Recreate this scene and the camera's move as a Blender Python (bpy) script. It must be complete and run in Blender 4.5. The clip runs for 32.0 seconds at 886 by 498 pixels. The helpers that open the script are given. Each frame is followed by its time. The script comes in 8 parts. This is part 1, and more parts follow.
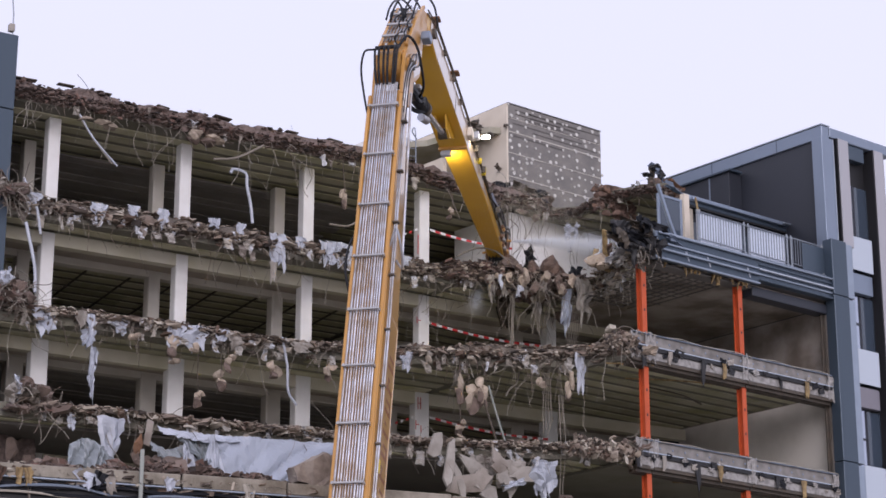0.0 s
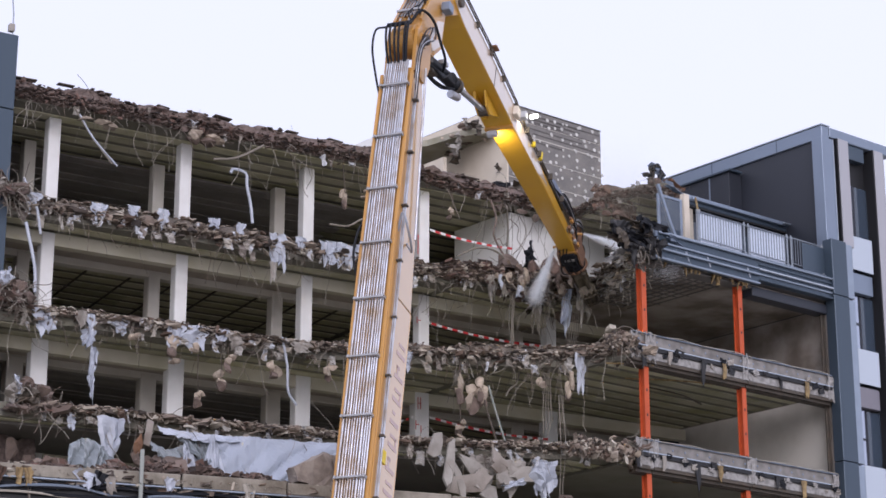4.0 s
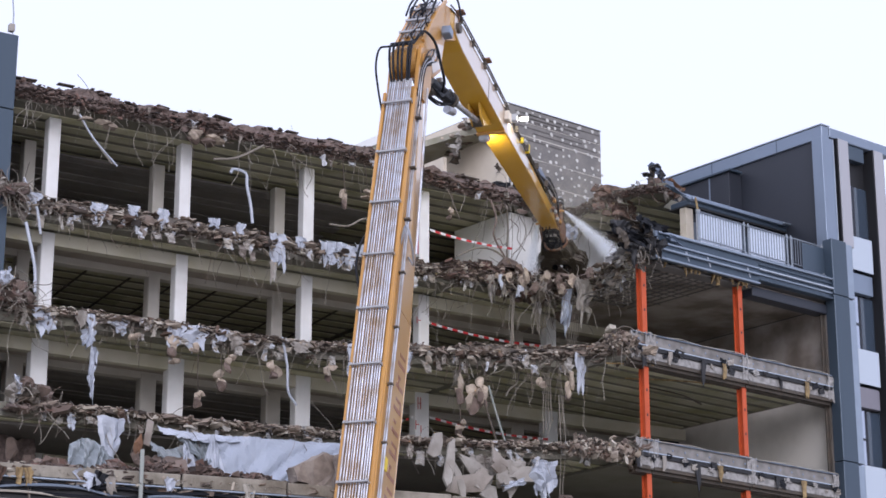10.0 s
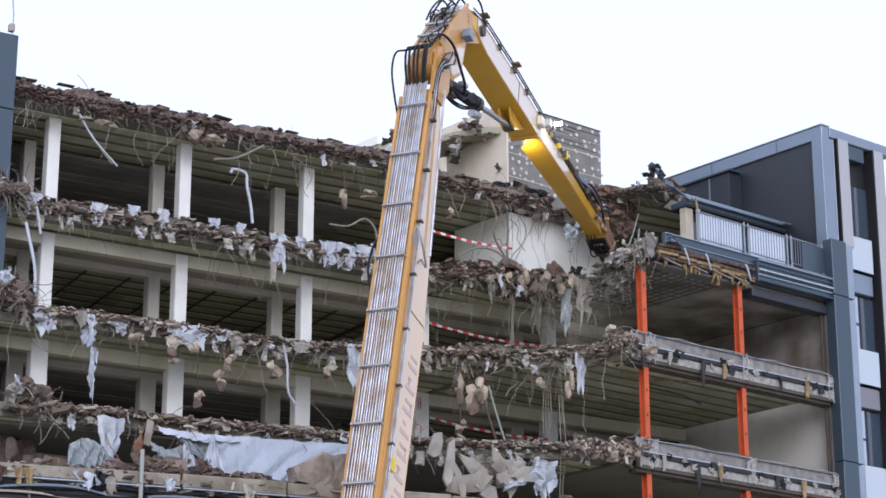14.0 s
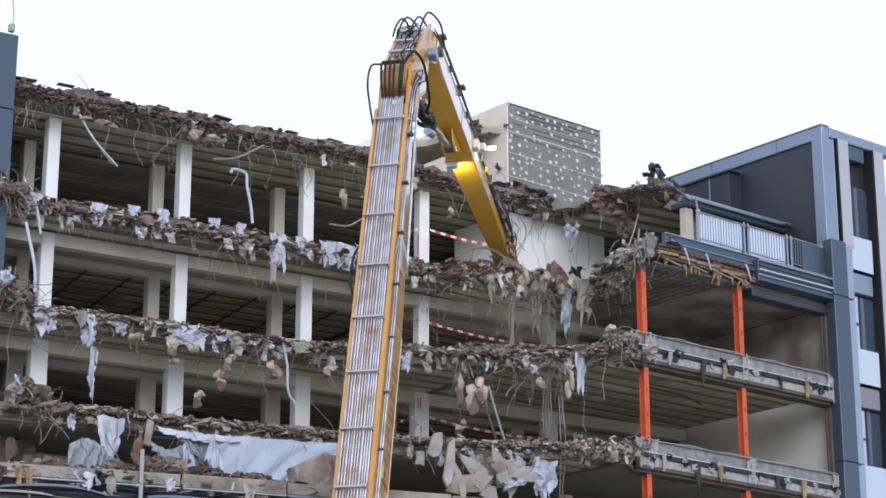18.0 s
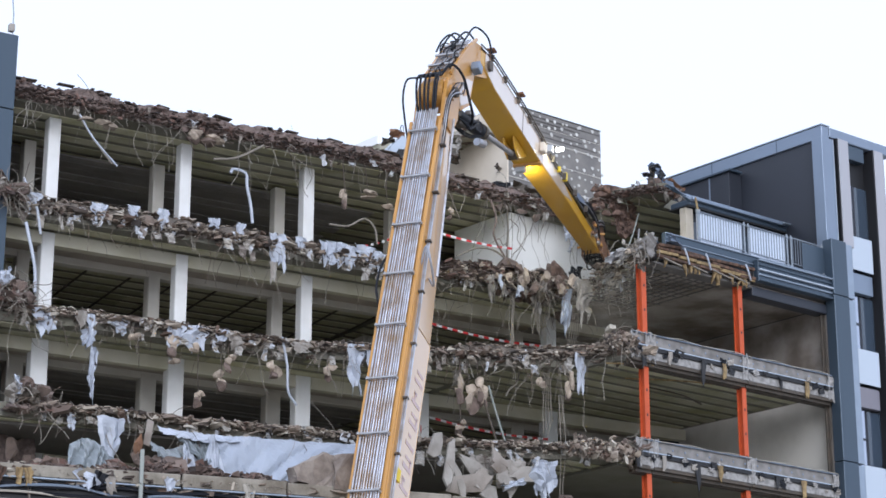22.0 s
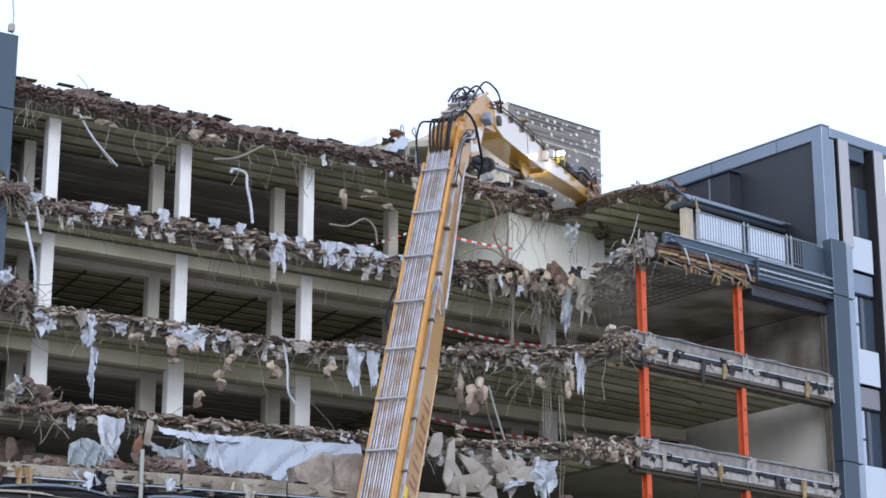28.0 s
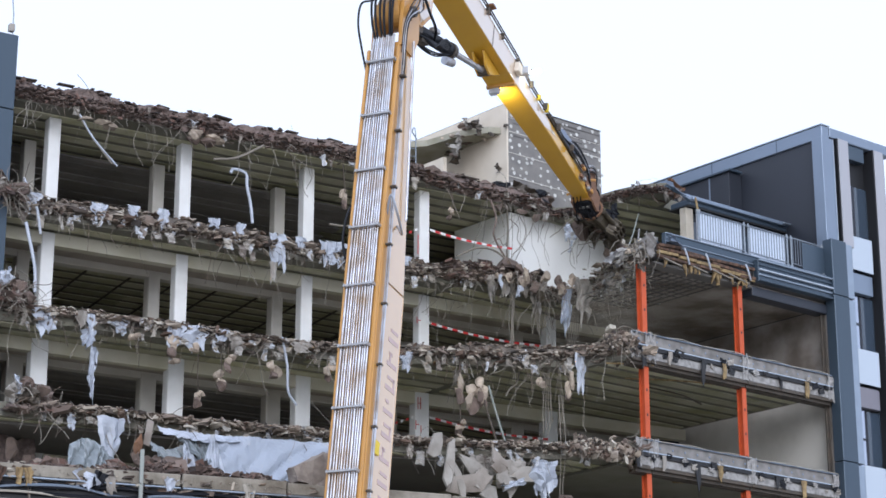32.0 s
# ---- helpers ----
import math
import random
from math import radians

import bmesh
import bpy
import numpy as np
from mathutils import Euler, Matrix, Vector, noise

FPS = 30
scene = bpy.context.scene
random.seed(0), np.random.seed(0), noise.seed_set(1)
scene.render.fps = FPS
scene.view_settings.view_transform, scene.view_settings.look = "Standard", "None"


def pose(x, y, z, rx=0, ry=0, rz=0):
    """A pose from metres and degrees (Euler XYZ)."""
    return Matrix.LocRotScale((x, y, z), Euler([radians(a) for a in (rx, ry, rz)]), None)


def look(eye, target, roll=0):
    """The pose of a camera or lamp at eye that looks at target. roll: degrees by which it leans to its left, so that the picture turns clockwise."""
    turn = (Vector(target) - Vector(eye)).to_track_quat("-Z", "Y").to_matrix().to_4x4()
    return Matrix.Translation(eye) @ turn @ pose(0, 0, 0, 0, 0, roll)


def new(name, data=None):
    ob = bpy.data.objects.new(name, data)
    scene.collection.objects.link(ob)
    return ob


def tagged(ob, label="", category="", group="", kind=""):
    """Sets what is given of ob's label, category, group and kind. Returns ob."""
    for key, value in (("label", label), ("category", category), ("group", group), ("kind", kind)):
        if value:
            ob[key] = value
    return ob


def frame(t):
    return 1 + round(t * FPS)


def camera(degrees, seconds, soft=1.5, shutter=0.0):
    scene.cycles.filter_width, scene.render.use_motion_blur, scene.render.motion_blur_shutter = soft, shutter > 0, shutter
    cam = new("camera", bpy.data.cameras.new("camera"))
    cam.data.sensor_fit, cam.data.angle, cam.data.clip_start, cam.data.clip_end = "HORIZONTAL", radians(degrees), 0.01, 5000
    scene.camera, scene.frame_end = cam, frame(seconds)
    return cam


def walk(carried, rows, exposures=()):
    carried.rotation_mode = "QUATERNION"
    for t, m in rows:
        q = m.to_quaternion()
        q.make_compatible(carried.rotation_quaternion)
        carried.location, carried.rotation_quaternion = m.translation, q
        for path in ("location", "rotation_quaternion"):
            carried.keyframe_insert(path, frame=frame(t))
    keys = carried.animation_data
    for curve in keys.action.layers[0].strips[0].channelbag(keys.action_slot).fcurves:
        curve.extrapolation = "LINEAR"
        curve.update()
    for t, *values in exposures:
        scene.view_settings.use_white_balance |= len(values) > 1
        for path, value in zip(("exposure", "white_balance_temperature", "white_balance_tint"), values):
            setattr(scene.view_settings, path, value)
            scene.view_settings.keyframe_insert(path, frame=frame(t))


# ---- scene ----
SECONDS = 32.0
cam = camera(23.898, SECONDS, soft=1.65)
EYE = pose(0, 0, 1.6, 90 + 17.067, 0, 0)
walk(cam, [(0.0, EYE), (SECONDS, EYE)],
     exposures=[(0.0, -0.40, 6040, 23), (3.0, -0.33, 5940, 22), (6.0, -0.20, 5850, 18), (9.0, -0.18, 5750, 19), (12.0, -0.12, 5720, 16), (17.0, -0.05, 5620, 12), (20.0, -0.03, 5570, 11), (SECONDS, -0.03, 5560, 11)])

# ---- world and sun: bright overcast morning ----
world = bpy.data.worlds.new("overcast_sky")
scene.world = world
world.use_nodes = True
wn, wl = world.node_tree.nodes, world.node_tree.links
wn.clear()
w_out = wn.new("ShaderNodeOutputWorld")
w_bg = wn.new("ShaderNodeBackground")
w_sky = wn.new("ShaderNodeTexSky")
w_sky.sky_type, w_sky.sun_disc = "NISHITA", False
w_sky.sun_elevation, w_sky.sun_rotation = radians(24), radians(171)
w_sky.air_density, w_sky.dust_density = 1.0, 6.0
w_scale = wn.new("ShaderNodeVectorMath")
w_scale.operation = "SCALE"
w_scale.inputs["Scale"].default_value = 0.10
w_mix = wn.new("ShaderNodeMix")
w_mix.data_type = "RGBA"
w_mix.inputs["Factor"].default_value = 0.82
w_mix.inputs["B"].default_value = (1.0, 1.02, 1.09, 1)
wl.new(w_sky.outputs[0], w_scale.inputs[0])
wl.new(w_scale.outputs[0], w_mix.inputs["A"])
wl.new(w_mix.outputs["Result"], w_bg.inputs["Color"])
w_bg.inputs["Strength"].default_value = 1.30
wl.new(w_bg.outputs[0], w_out.inputs[0])

sun_data = bpy.data.lights.new("sun", "SUN")
sun_data.energy, sun_data.angle, sun_data.color = 1.5, radians(38), (1.0, 0.97, 0.93)
sun = new("sun", sun_data)
sun.matrix_world = look((14, -48, 62), (0, 60, 15))


# ---- materials ----
def material(name, colour, rough=0.7, metal=0.0, vary=0.25, scale=3.0, bump=0.3, fine=40.0, tint=None, island=None, coat=0.0, per_object=0.0):
    """Two scales of noise on the colour, fine relief, and optional spread over islands or objects."""
    m = bpy.data.materials.new(name)
    m.use_nodes = True
    n, l = m.node_tree.nodes, m.node_tree.links
    b = n["Principled BSDF"]
    tc = n.new("ShaderNodeTexCoord")
    n1 = n.new("ShaderNodeTexNoise")
    n1.inputs["Scale"].default_value, n1.inputs["Detail"].default_value = scale, 6
    n2 = n.new("ShaderNodeTexNoise")
    n2.inputs["Scale"].default_value, n2.inputs["Detail"].default_value = fine, 3
    l.new(tc.outputs["Object"], n1.inputs["Vector"])
    l.new(tc.outputs["Object"], n2.inputs["Vector"])
    base = n.new("ShaderNodeMix")
    base.data_type = "RGBA"
    c = Vector(colour)
    t = Vector(tint) if tint else c * 0.45
    base.inputs["A"].default_value = (*c, 1)
    base.inputs["B"].default_value = (*t, 1)
    if island:
        geo = n.new("ShaderNodeNewGeometry")
        ramp = n.new("ShaderNodeValToRGB")
        ramp.color_ramp.interpolation = "CONSTANT"
        while len(ramp.color_ramp.elements) < len(island):
            ramp.color_ramp.elements.new(0.5)
        for i, col in enumerate(island):
            e = ramp.color_ramp.elements[i]
            e.position, e.color = i / len(island), (*col, 1)
        l.new(geo.outputs["Random Per Island"], ramp.inputs["Fac"])
        l.new(ramp.outputs["Color"], base.inputs["A"])
        dark = n.new("ShaderNodeMix")
        dark.data_type, dark.blend_type = "RGBA", "MULTIPLY"
        dark.inputs["Factor"].default_value = 1.0
        dark.inputs["B"].default_value = (0.45, 0.42, 0.40, 1)
        l.new(ramp.outputs["Color"], dark.inputs["A"])
        l.new(dark.outputs["Result"], base.inputs["B"])
    fac = n.new("ShaderNodeMath")
    fac.operation, fac.use_clamp = "MULTIPLY_ADD", True
    l.new(n1.outputs["Fac"], fac.inputs[0])
    fac.inputs[1].default_value, fac.inputs[2].default_value = 4 * vary, 0.5 * vary - 2 * vary
    add = n.new("ShaderNodeMath")
    add.operation, add.use_clamp = "MULTIPLY_ADD", True
    l.new(n2.outputs["Fac"], add.inputs[0])
    add.inputs[1].default_value = 0.6 * vary
    l.new(fac.outputs[0], add.inputs[2])
    l.new(add.outputs[0], base.inputs["Factor"])
    last = base.outputs["Result"]
    if per_object:
        info = n.new("ShaderNodeObjectInfo")
        hsv = n.new("ShaderNodeHueSaturation")
        rng = n.new("ShaderNodeMapRange")
        rng.inputs["To Min"].default_value, rng.inputs["To Max"].default_value = 1 - per_object, 1 + per_object
        l.new(info.outputs["Random"], rng.inputs["Value"])
        l.new(rng.outputs["Result"], hsv.inputs["Value"])
        l.new(last, hsv.inputs["Color"])
        last = hsv.outputs["Color"]
    l.new(last, b.inputs["Base Color"])
    b.inputs["Roughness"].default_value, b.inputs["Metallic"].default_value = rough, metal
    b.inputs["Coat Weight"].default_value = coat
    if bump:
        bp = n.new("ShaderNodeBump")
        bp.inputs["Strength"].default_value, bp.inputs["Distance"].default_value = bump, 0.02
        l.new(n2.outputs["Fac"], bp.inputs["Height"])
        l.new(bp.outputs[0], b.inputs["Normal"])
    return m


def glow(name, colour, strength):
    m = bpy.data.materials.new(name)
    m.use_nodes = True
    b = m.node_tree.nodes["Principled BSDF"]
    b.inputs["Base Color"].default_value = (*colour, 1)
    b.inputs["Emission Color"].default_value = (*colour, 1)
    b.inputs["Emission Strength"].default_value = strength
    return m


def glass(name, colour=(0.75, 0.85, 0.95), alpha=0.35, rough=0.05):
    m = bpy.data.materials.new(name)
    m.use_nodes = True
    b = m.node_tree.nodes["Principled BSDF"]
    b.inputs["Base Color"].default_value = (*colour, 1)
    b.inputs["Roughness"].default_value = rough
    b.inputs["Alpha"].default_value = alpha
    b.inputs["Coat Weight"].default_value = 0.6
    return m


CONCRETE = material("concrete", (0.38, 0.36, 0.30), 0.85, vary=0.45, scale=1.2, tint=(0.22, 0.21, 0.125))
SOFFIT = material("soffit_plank", (0.49, 0.465, 0.355), 0.85, vary=0.6, scale=0.8, tint=(0.30, 0.29, 0.16), per_object=0.30)
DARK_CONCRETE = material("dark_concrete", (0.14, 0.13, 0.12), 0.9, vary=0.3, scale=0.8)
COLUMN_PAINT = material("white_column_paint", (0.80, 0.80, 0.79), 0.6, vary=0.16, scale=1.5, tint=(0.42, 0.39, 0.33), bump=0.15)
BEAM_PAINT = material("pale_beam_paint", (0.60, 0.565, 0.47), 0.75, vary=0.5, scale=1.0, tint=(0.44, 0.415, 0.28))
TRIM_METAL = material("bright_trim_metal", (0.30, 0.35, 0.42), 0.3, 0.6, vary=0.15, scale=2.0, bump=0.05)
GREY_PAINT = material("grey_beam_paint", (0.64, 0.61, 0.55), 0.7, vary=0.25, scale=1.0, tint=(0.42, 0.38, 0.31))
WHITE_WALL = material("white_plaster", (0.88, 0.88, 0.87), 0.75, vary=0.12, scale=0.7, tint=(0.62, 0.60, 0.55), bump=0.15)
CREAM_WALL = material("cream_plaster", (0.70, 0.63, 0.53), 0.8, vary=0.25, scale=0.9, tint=(0.42, 0.35, 0.27))
GREY_PLASTER = material("grey_plaster", (0.70, 0.67, 0.61), 0.85, vary=0.40, scale=0.6, tint=(0.36, 0.33, 0.29))
RUBBLE = material("rubble", (0.3, 0.25, 0.2), 0.95, vary=0.35, scale=6, fine=60, island=[(0.321, 0.266, 0.216), (0.155, 0.125, 0.100), (0.442, 0.391, 0.323), (0.088, 0.070, 0.059), (0.342, 0.289, 0.238), (0.531, 0.487, 0.414), (0.221, 0.175, 0.142), (0.061, 0.051, 0.046), (0.387, 0.334, 0.273), (0.144, 0.099, 0.075), (0.266, 0.210, 0.165), (0.111, 0.089, 0.073)])
SOIL = material("roof_rubble", (0.14, 0.10, 0.08), 0.95, vary=0.3, scale=5, fine=60, island=[(0.15, 0.112, 0.094), (0.075, 0.055, 0.047), (0.18, 0.13, 0.108), (0.11, 0.078, 0.066), (0.048, 0.038, 0.035), (0.23, 0.18, 0.155), (0.13, 0.098, 0.084), (0.17, 0.105, 0.085)])
STONE = material("grey_brown_broken_block", (0.34, 0.295, 0.255), 0.95, vary=0.8, scale=2.2, tint=(0.17, 0.14, 0.12), bump=1.0, fine=14)
RED_MASONRY = material("reddish_brown_masonry", (0.23, 0.15, 0.115), 0.95, vary=0.9, scale=4, tint=(0.09, 0.058, 0.046), per_object=0.2, bump=0.8, fine=20)
LUMP = material("broken_concrete", (0.50, 0.42, 0.33), 0.95, vary=0.6, scale=5, tint=(0.24, 0.19, 0.15), per_object=0.25, bump=1.0, fine=28)
BROWN_LUMP = material("brown_broken_masonry", (0.19, 0.14, 0.115), 0.95, vary=0.5, scale=4, tint=(0.07, 0.053, 0.045), per_object=0.15, bump=0.7)
# Body toned darker than its pieces, so gaps between them read as shade.
RIDGE = material("packed_rubble", (0.19, 0.16, 0.135), 0.95, vary=0.7, scale=5, tint=(0.07, 0.06, 0.05), bump=1.0, fine=22)
ROOF_RIDGE = material("packed_roof_soil", (0.20, 0.15, 0.13), 0.95, vary=0.6, scale=7, tint=(0.07, 0.053, 0.048), bump=1.0, fine=22)
REBAR = material("rusty_bar", (0.19, 0.15, 0.12), 0.8, vary=0.3, scale=8, tint=(0.10, 0.06, 0.04), island=[(0.17, 0.13, 0.10), (0.28, 0.25, 0.21), (0.10, 0.075, 0.06), (0.36, 0.33, 0.28)])
CABLE = material("grey_cable", (0.40, 0.37, 0.32), 0.7, vary=0.2, scale=6, island=[(0.38, 0.35, 0.30), (0.22, 0.195, 0.16), (0.52, 0.50, 0.47)])
SHEETING = material("white_plastic_sheet", (0.46, 0.49, 0.56), 0.38, vary=0.35, scale=2.2, tint=(0.30, 0.32, 0.36), bump=0.25)
FILM = material("clear_plastic_film", (0.52, 0.57, 0.67), 0.3, vary=0.22, scale=0.9, tint=(0.33, 0.37, 0.44), bump=0.1)
FILM.node_tree.nodes["Principled BSDF"].inputs["Alpha"].default_value = 0.62
SOFFIT_SHADE = material("soffit_shade_dark", (0.19, 0.18, 0.15), 0.9, vary=0.45, scale=1.0, tint=(0.13, 0.125, 0.085))
BROWN_SOFFIT = material("brown_smooth_soffit", (0.44, 0.385, 0.33), 0.85, vary=0.4, scale=0.9, tint=(0.29, 0.25, 0.21))
STAINED = material("stained_brown_plaster", (0.42, 0.38, 0.34), 0.9, vary=0.75, scale=0.8, tint=(0.17, 0.14, 0.115))
SHADE_SHEET = material("sooty_ceiling", (0.14, 0.128, 0.115), 0.9, vary=0.4, scale=0.6, tint=(0.08, 0.072, 0.065))
LOW_STRIP = material("dirty_brown_concrete_strip", (0.33, 0.30, 0.25), 0.9, vary=0.7, scale=1.4, tint=(0.15, 0.13, 0.10), bump=0.7, fine=18)
WEB = material("stained_grey_steel_web", (0.28, 0.265, 0.25), 0.7, 0.1, vary=0.6, scale=3.0, tint=(0.13, 0.12, 0.11), bump=0.3)
EDGE_BLOCK = material("cream_edge_block", (0.45, 0.41, 0.34), 0.9, vary=0.3, scale=3, tint=(0.30, 0.25, 0.18), per_object=0.2)
DIRTY_EDGE = material("dirty_cement_edge", (0.38, 0.365, 0.35), 0.85, vary=0.45, scale=7.0, tint=(0.10, 0.095, 0.09), bump=0.5, fine=30)
SHRED = material("torn_felt", (0.4, 0.4, 0.4), 0.8, vary=0.3, scale=5, island=[(0.46, 0.44, 0.41), (0.34, 0.31, 0.27), (0.58, 0.60, 0.64), (0.22, 0.19, 0.165), (0.40, 0.37, 0.32)])
BOARD = material("grey_insulation_board", (0.39, 0.365, 0.33), 0.85, vary=0.5, scale=2.0, tint=(0.19, 0.165, 0.14), bump=0.6, fine=20)
BLUE_METAL = material("blue_grey_cladding", (0.058, 0.082, 0.112), 0.42, 0.35, vary=0.12, scale=0.6, tint=(0.05, 0.066, 0.086), bump=0.05)
LIGHT_METAL = material("light_grey_cladding", (0.22, 0.265, 0.34), 0.38, 0.4, vary=0.2, scale=0.7, tint=(0.17, 0.205, 0.26), bump=0.05)
CEILING_SLAT = material("dark_ceiling_slat", (0.30, 0.28, 0.27), 0.85, vary=0.4, scale=1.0, tint=(0.19, 0.175, 0.165), per_object=0.25)
GREY_FILM = glass("dirty_grey_film", (0.31, 0.345, 0.37), 0.68, 0.4)
DARK_PANEL = material("charcoal_panel", (0.026, 0.030, 0.042), 0.5, vary=0.2, scale=0.5, tint=(0.018, 0.02, 0.025), bump=0.05)
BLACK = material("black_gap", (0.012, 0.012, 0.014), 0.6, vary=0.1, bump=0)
STONE_STRIP = material("pale_grey_pilaster", (0.36, 0.36, 0.39), 0.6, vary=0.12, scale=1.2, tint=(0.33, 0.33, 0.36), bump=0.1)
GREEN_STEEL = material("pale_green_steel", (0.27, 0.31, 0.285), 0.6, vary=0.5, scale=6, tint=(0.28, 0.27, 0.25))
ORANGE = material("orange_steel_paint", (0.54, 0.092, 0.022), 0.55, vary=0.3, scale=2.5, tint=(0.30, 0.045, 0.014), bump=0.2)
ZINC = material("galvanised_steel", (0.42, 0.42, 0.43), 0.4, 0.6, vary=0.25, scale=4, tint=(0.25, 0.23, 0.21))
RAIL_METAL = material("grey_railing", (0.24, 0.27, 0.31), 0.4, 0.4, vary=0.15, scale=4)
PALE_PANE = material("sky_pale_pane", (0.60, 0.66, 0.76), 0.35, vary=0.15, scale=1.5, tint=(0.50, 0.57, 0.68), bump=0.03)
SPANDREL = material("mauve_spandrel", (0.20, 0.19, 0.22), 0.5, vary=0.1, scale=1.0, bump=0.03)
BRIGHT_TRIM = material("bright_metal_edge", (0.50, 0.55, 0.62), 0.3, 0.6, vary=0.12, scale=2.0, bump=0.03)
SKY_GLASS = glass("mirror_glass", (0.42, 0.46, 0.55), 1.0, 0.05)
SKY_GLASS.node_tree.nodes["Principled BSDF"].inputs["Metallic"].default_value = 0.9
PALE_GLASS = glass("pale_balustrade_glass", (0.48, 0.54, 0.62), 0.9, 0.15)
WINDOW = glass("window_glass", (0.05, 0.07, 0.10), 0.9, 0.04)
TIMBER = material("torn_timber", (0.17, 0.095, 0.06), 0.9, vary=0.8, scale=5, tint=(0.05, 0.032, 0.024), per_object=0.25, bump=0.7, fine=24)
INSULATION = material("yellow_mineral_wool", (0.38, 0.275, 0.13), 0.95, vary=0.7, scale=6, tint=(0.15, 0.105, 0.055), per_object=0.2, bump=0.6, fine=24)
RED = material("red_tape", (0.55, 0.03, 0.03), 0.5, vary=0.15, bump=0)
WHITE = material("white_tape", (0.75, 0.75, 0.75), 0.5, vary=0.15, bump=0)
YELLOW = material("yellow_machine_paint", (0.60, 0.33, 0.02), 0.30, vary=0.18, scale=1.0, tint=(0.40, 0.20, 0.02), bump=0.05, coat=0.5)
OCHRE = material("ochre_machine_paint", (0.52, 0.27, 0.06), 0.35, vary=0.25, scale=1.2, tint=(0.33, 0.16, 0.045), bump=0.08, coat=0.35)
# Ochre base; a strong coat reflects the sky, so the side looks pale.
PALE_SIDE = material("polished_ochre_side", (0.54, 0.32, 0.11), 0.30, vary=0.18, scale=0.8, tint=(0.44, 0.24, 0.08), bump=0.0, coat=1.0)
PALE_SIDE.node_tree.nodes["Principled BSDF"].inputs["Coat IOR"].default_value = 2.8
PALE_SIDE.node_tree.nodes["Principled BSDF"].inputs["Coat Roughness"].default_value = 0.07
PIPE_STEEL = material("hydraulic_pipe_steel", (0.50, 0.53, 0.60), 0.32, 0.65, vary=0.55, scale=2.5, tint=(0.27, 0.22, 0.17), per_object=0.32)
HOSE = material("black_rubber_hose", (0.012, 0.013, 0.017), 0.55, vary=0.2, bump=0.05)
DARK_STEEL = material("dirty_dark_steel", (0.07, 0.062, 0.052), 0.6, 0.4, vary=0.4, scale=4, tint=(0.12, 0.09, 0.065))
GRAB_STEEL = material("muddy_grab_steel", (0.088, 0.071, 0.045), 0.7, 0.2, vary=0.6, scale=3, tint=(0.042, 0.033, 0.023))
RUST_BOX = material("rusty_brown_bracket", (0.23, 0.12, 0.065), 0.8, vary=0.4, scale=6, tint=(0.12, 0.07, 0.05))
SLATE = material("slate_blue_guard", (0.19, 0.23, 0.31), 0.45, 0.3, vary=0.2, scale=3)
LAMP_BODY = material("pale_lamp_housing", (0.55, 0.56, 0.58), 0.5, vary=0.25, scale=6, bump=0.05)
MAROON = material("maroon_lettering", (0.33, 0.13, 0.06), 0.3, vary=0.1, bump=0, coat=1.0)
MAROON.node_tree.nodes["Principled BSDF"].inputs["Coat IOR"].default_value = 2.8
MAROON.node_tree.nodes["Principled BSDF"].inputs["Coat Roughness"].default_value = 0.07
# The pale base colour carries the sky's sheen on the yellow arm's sides.
ARM_SIDE = material("sky_sheen_arm_side", (0.58, 0.46, 0.36), 0.30, vary=0.18, scale=0.8, tint=(0.50, 0.34, 0.16), bump=0.0, coat=1.0)
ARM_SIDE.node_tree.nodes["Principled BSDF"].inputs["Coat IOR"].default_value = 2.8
YELLOW_MARK = material("yellow_marker", (0.75, 0.55, 0.02), 0.5, vary=0.1, bump=0)
LAMP_GLOW = glow("side_lamp_glow", (1.0, 0.92, 0.7), 32.0)
LAMP_SIDE = glow("arm_lamp_glow", (1.0, 0.90, 0.55), 120.0)
LAMP_HOT = glow("work_lamp_glow", (1.0, 0.90, 0.45), 420.0)
HOSE.node_tree.nodes["Principled BSDF"].inputs["Specular IOR Level"].default_value = 0.2
DOTTED = material("dark_rendered_wall", (0.155, 0.148, 0.145), 0.85, vary=0.55, scale=1.6, tint=(0.25, 0.235, 0.215))
DARK_STONE = material("dark_stone_band", (0.12, 0.11, 0.105), 0.85, vary=0.4, scale=2.0)
DOT = material("white_anchor_plate", (0.62, 0.61, 0.58), 0.7, vary=0.2, scale=6, per_object=0.15)
# Unseen ground, kept pale so that it bounces light up to the soffits.
PALE_GROUND = material("bounce_ground", (0.47, 0.45, 0.415), 0.95, vary=0.35, scale=0.4, tint=(0.32, 0.30, 0.265))
SPRAY = material("water_drops", (0.85, 0.88, 0.92), 0.3, vary=0.05, bump=0)
DUST = material("dust_specks", (0.52, 0.48, 0.40), 0.95, vary=0.1, bump=0)

# ---- frames of reference: column line, terrace front, stair core ----
LEFT = pose(-11.924, 61.434, 0, 0, 0, 31.87)
RIGHT = pose(6.4, 63.9, 0, 0, 0, 39.5)
CORE = pose(2.35, 70.75, 0, 0, 0, 40)
RL = LEFT.inverted() @ RIGHT


# ---- mesh helpers ----
def mesh_of(name, bm):
    me = bpy.data.meshes.new(name)
    bm.to_mesh(me)
    bm.free()
    return me


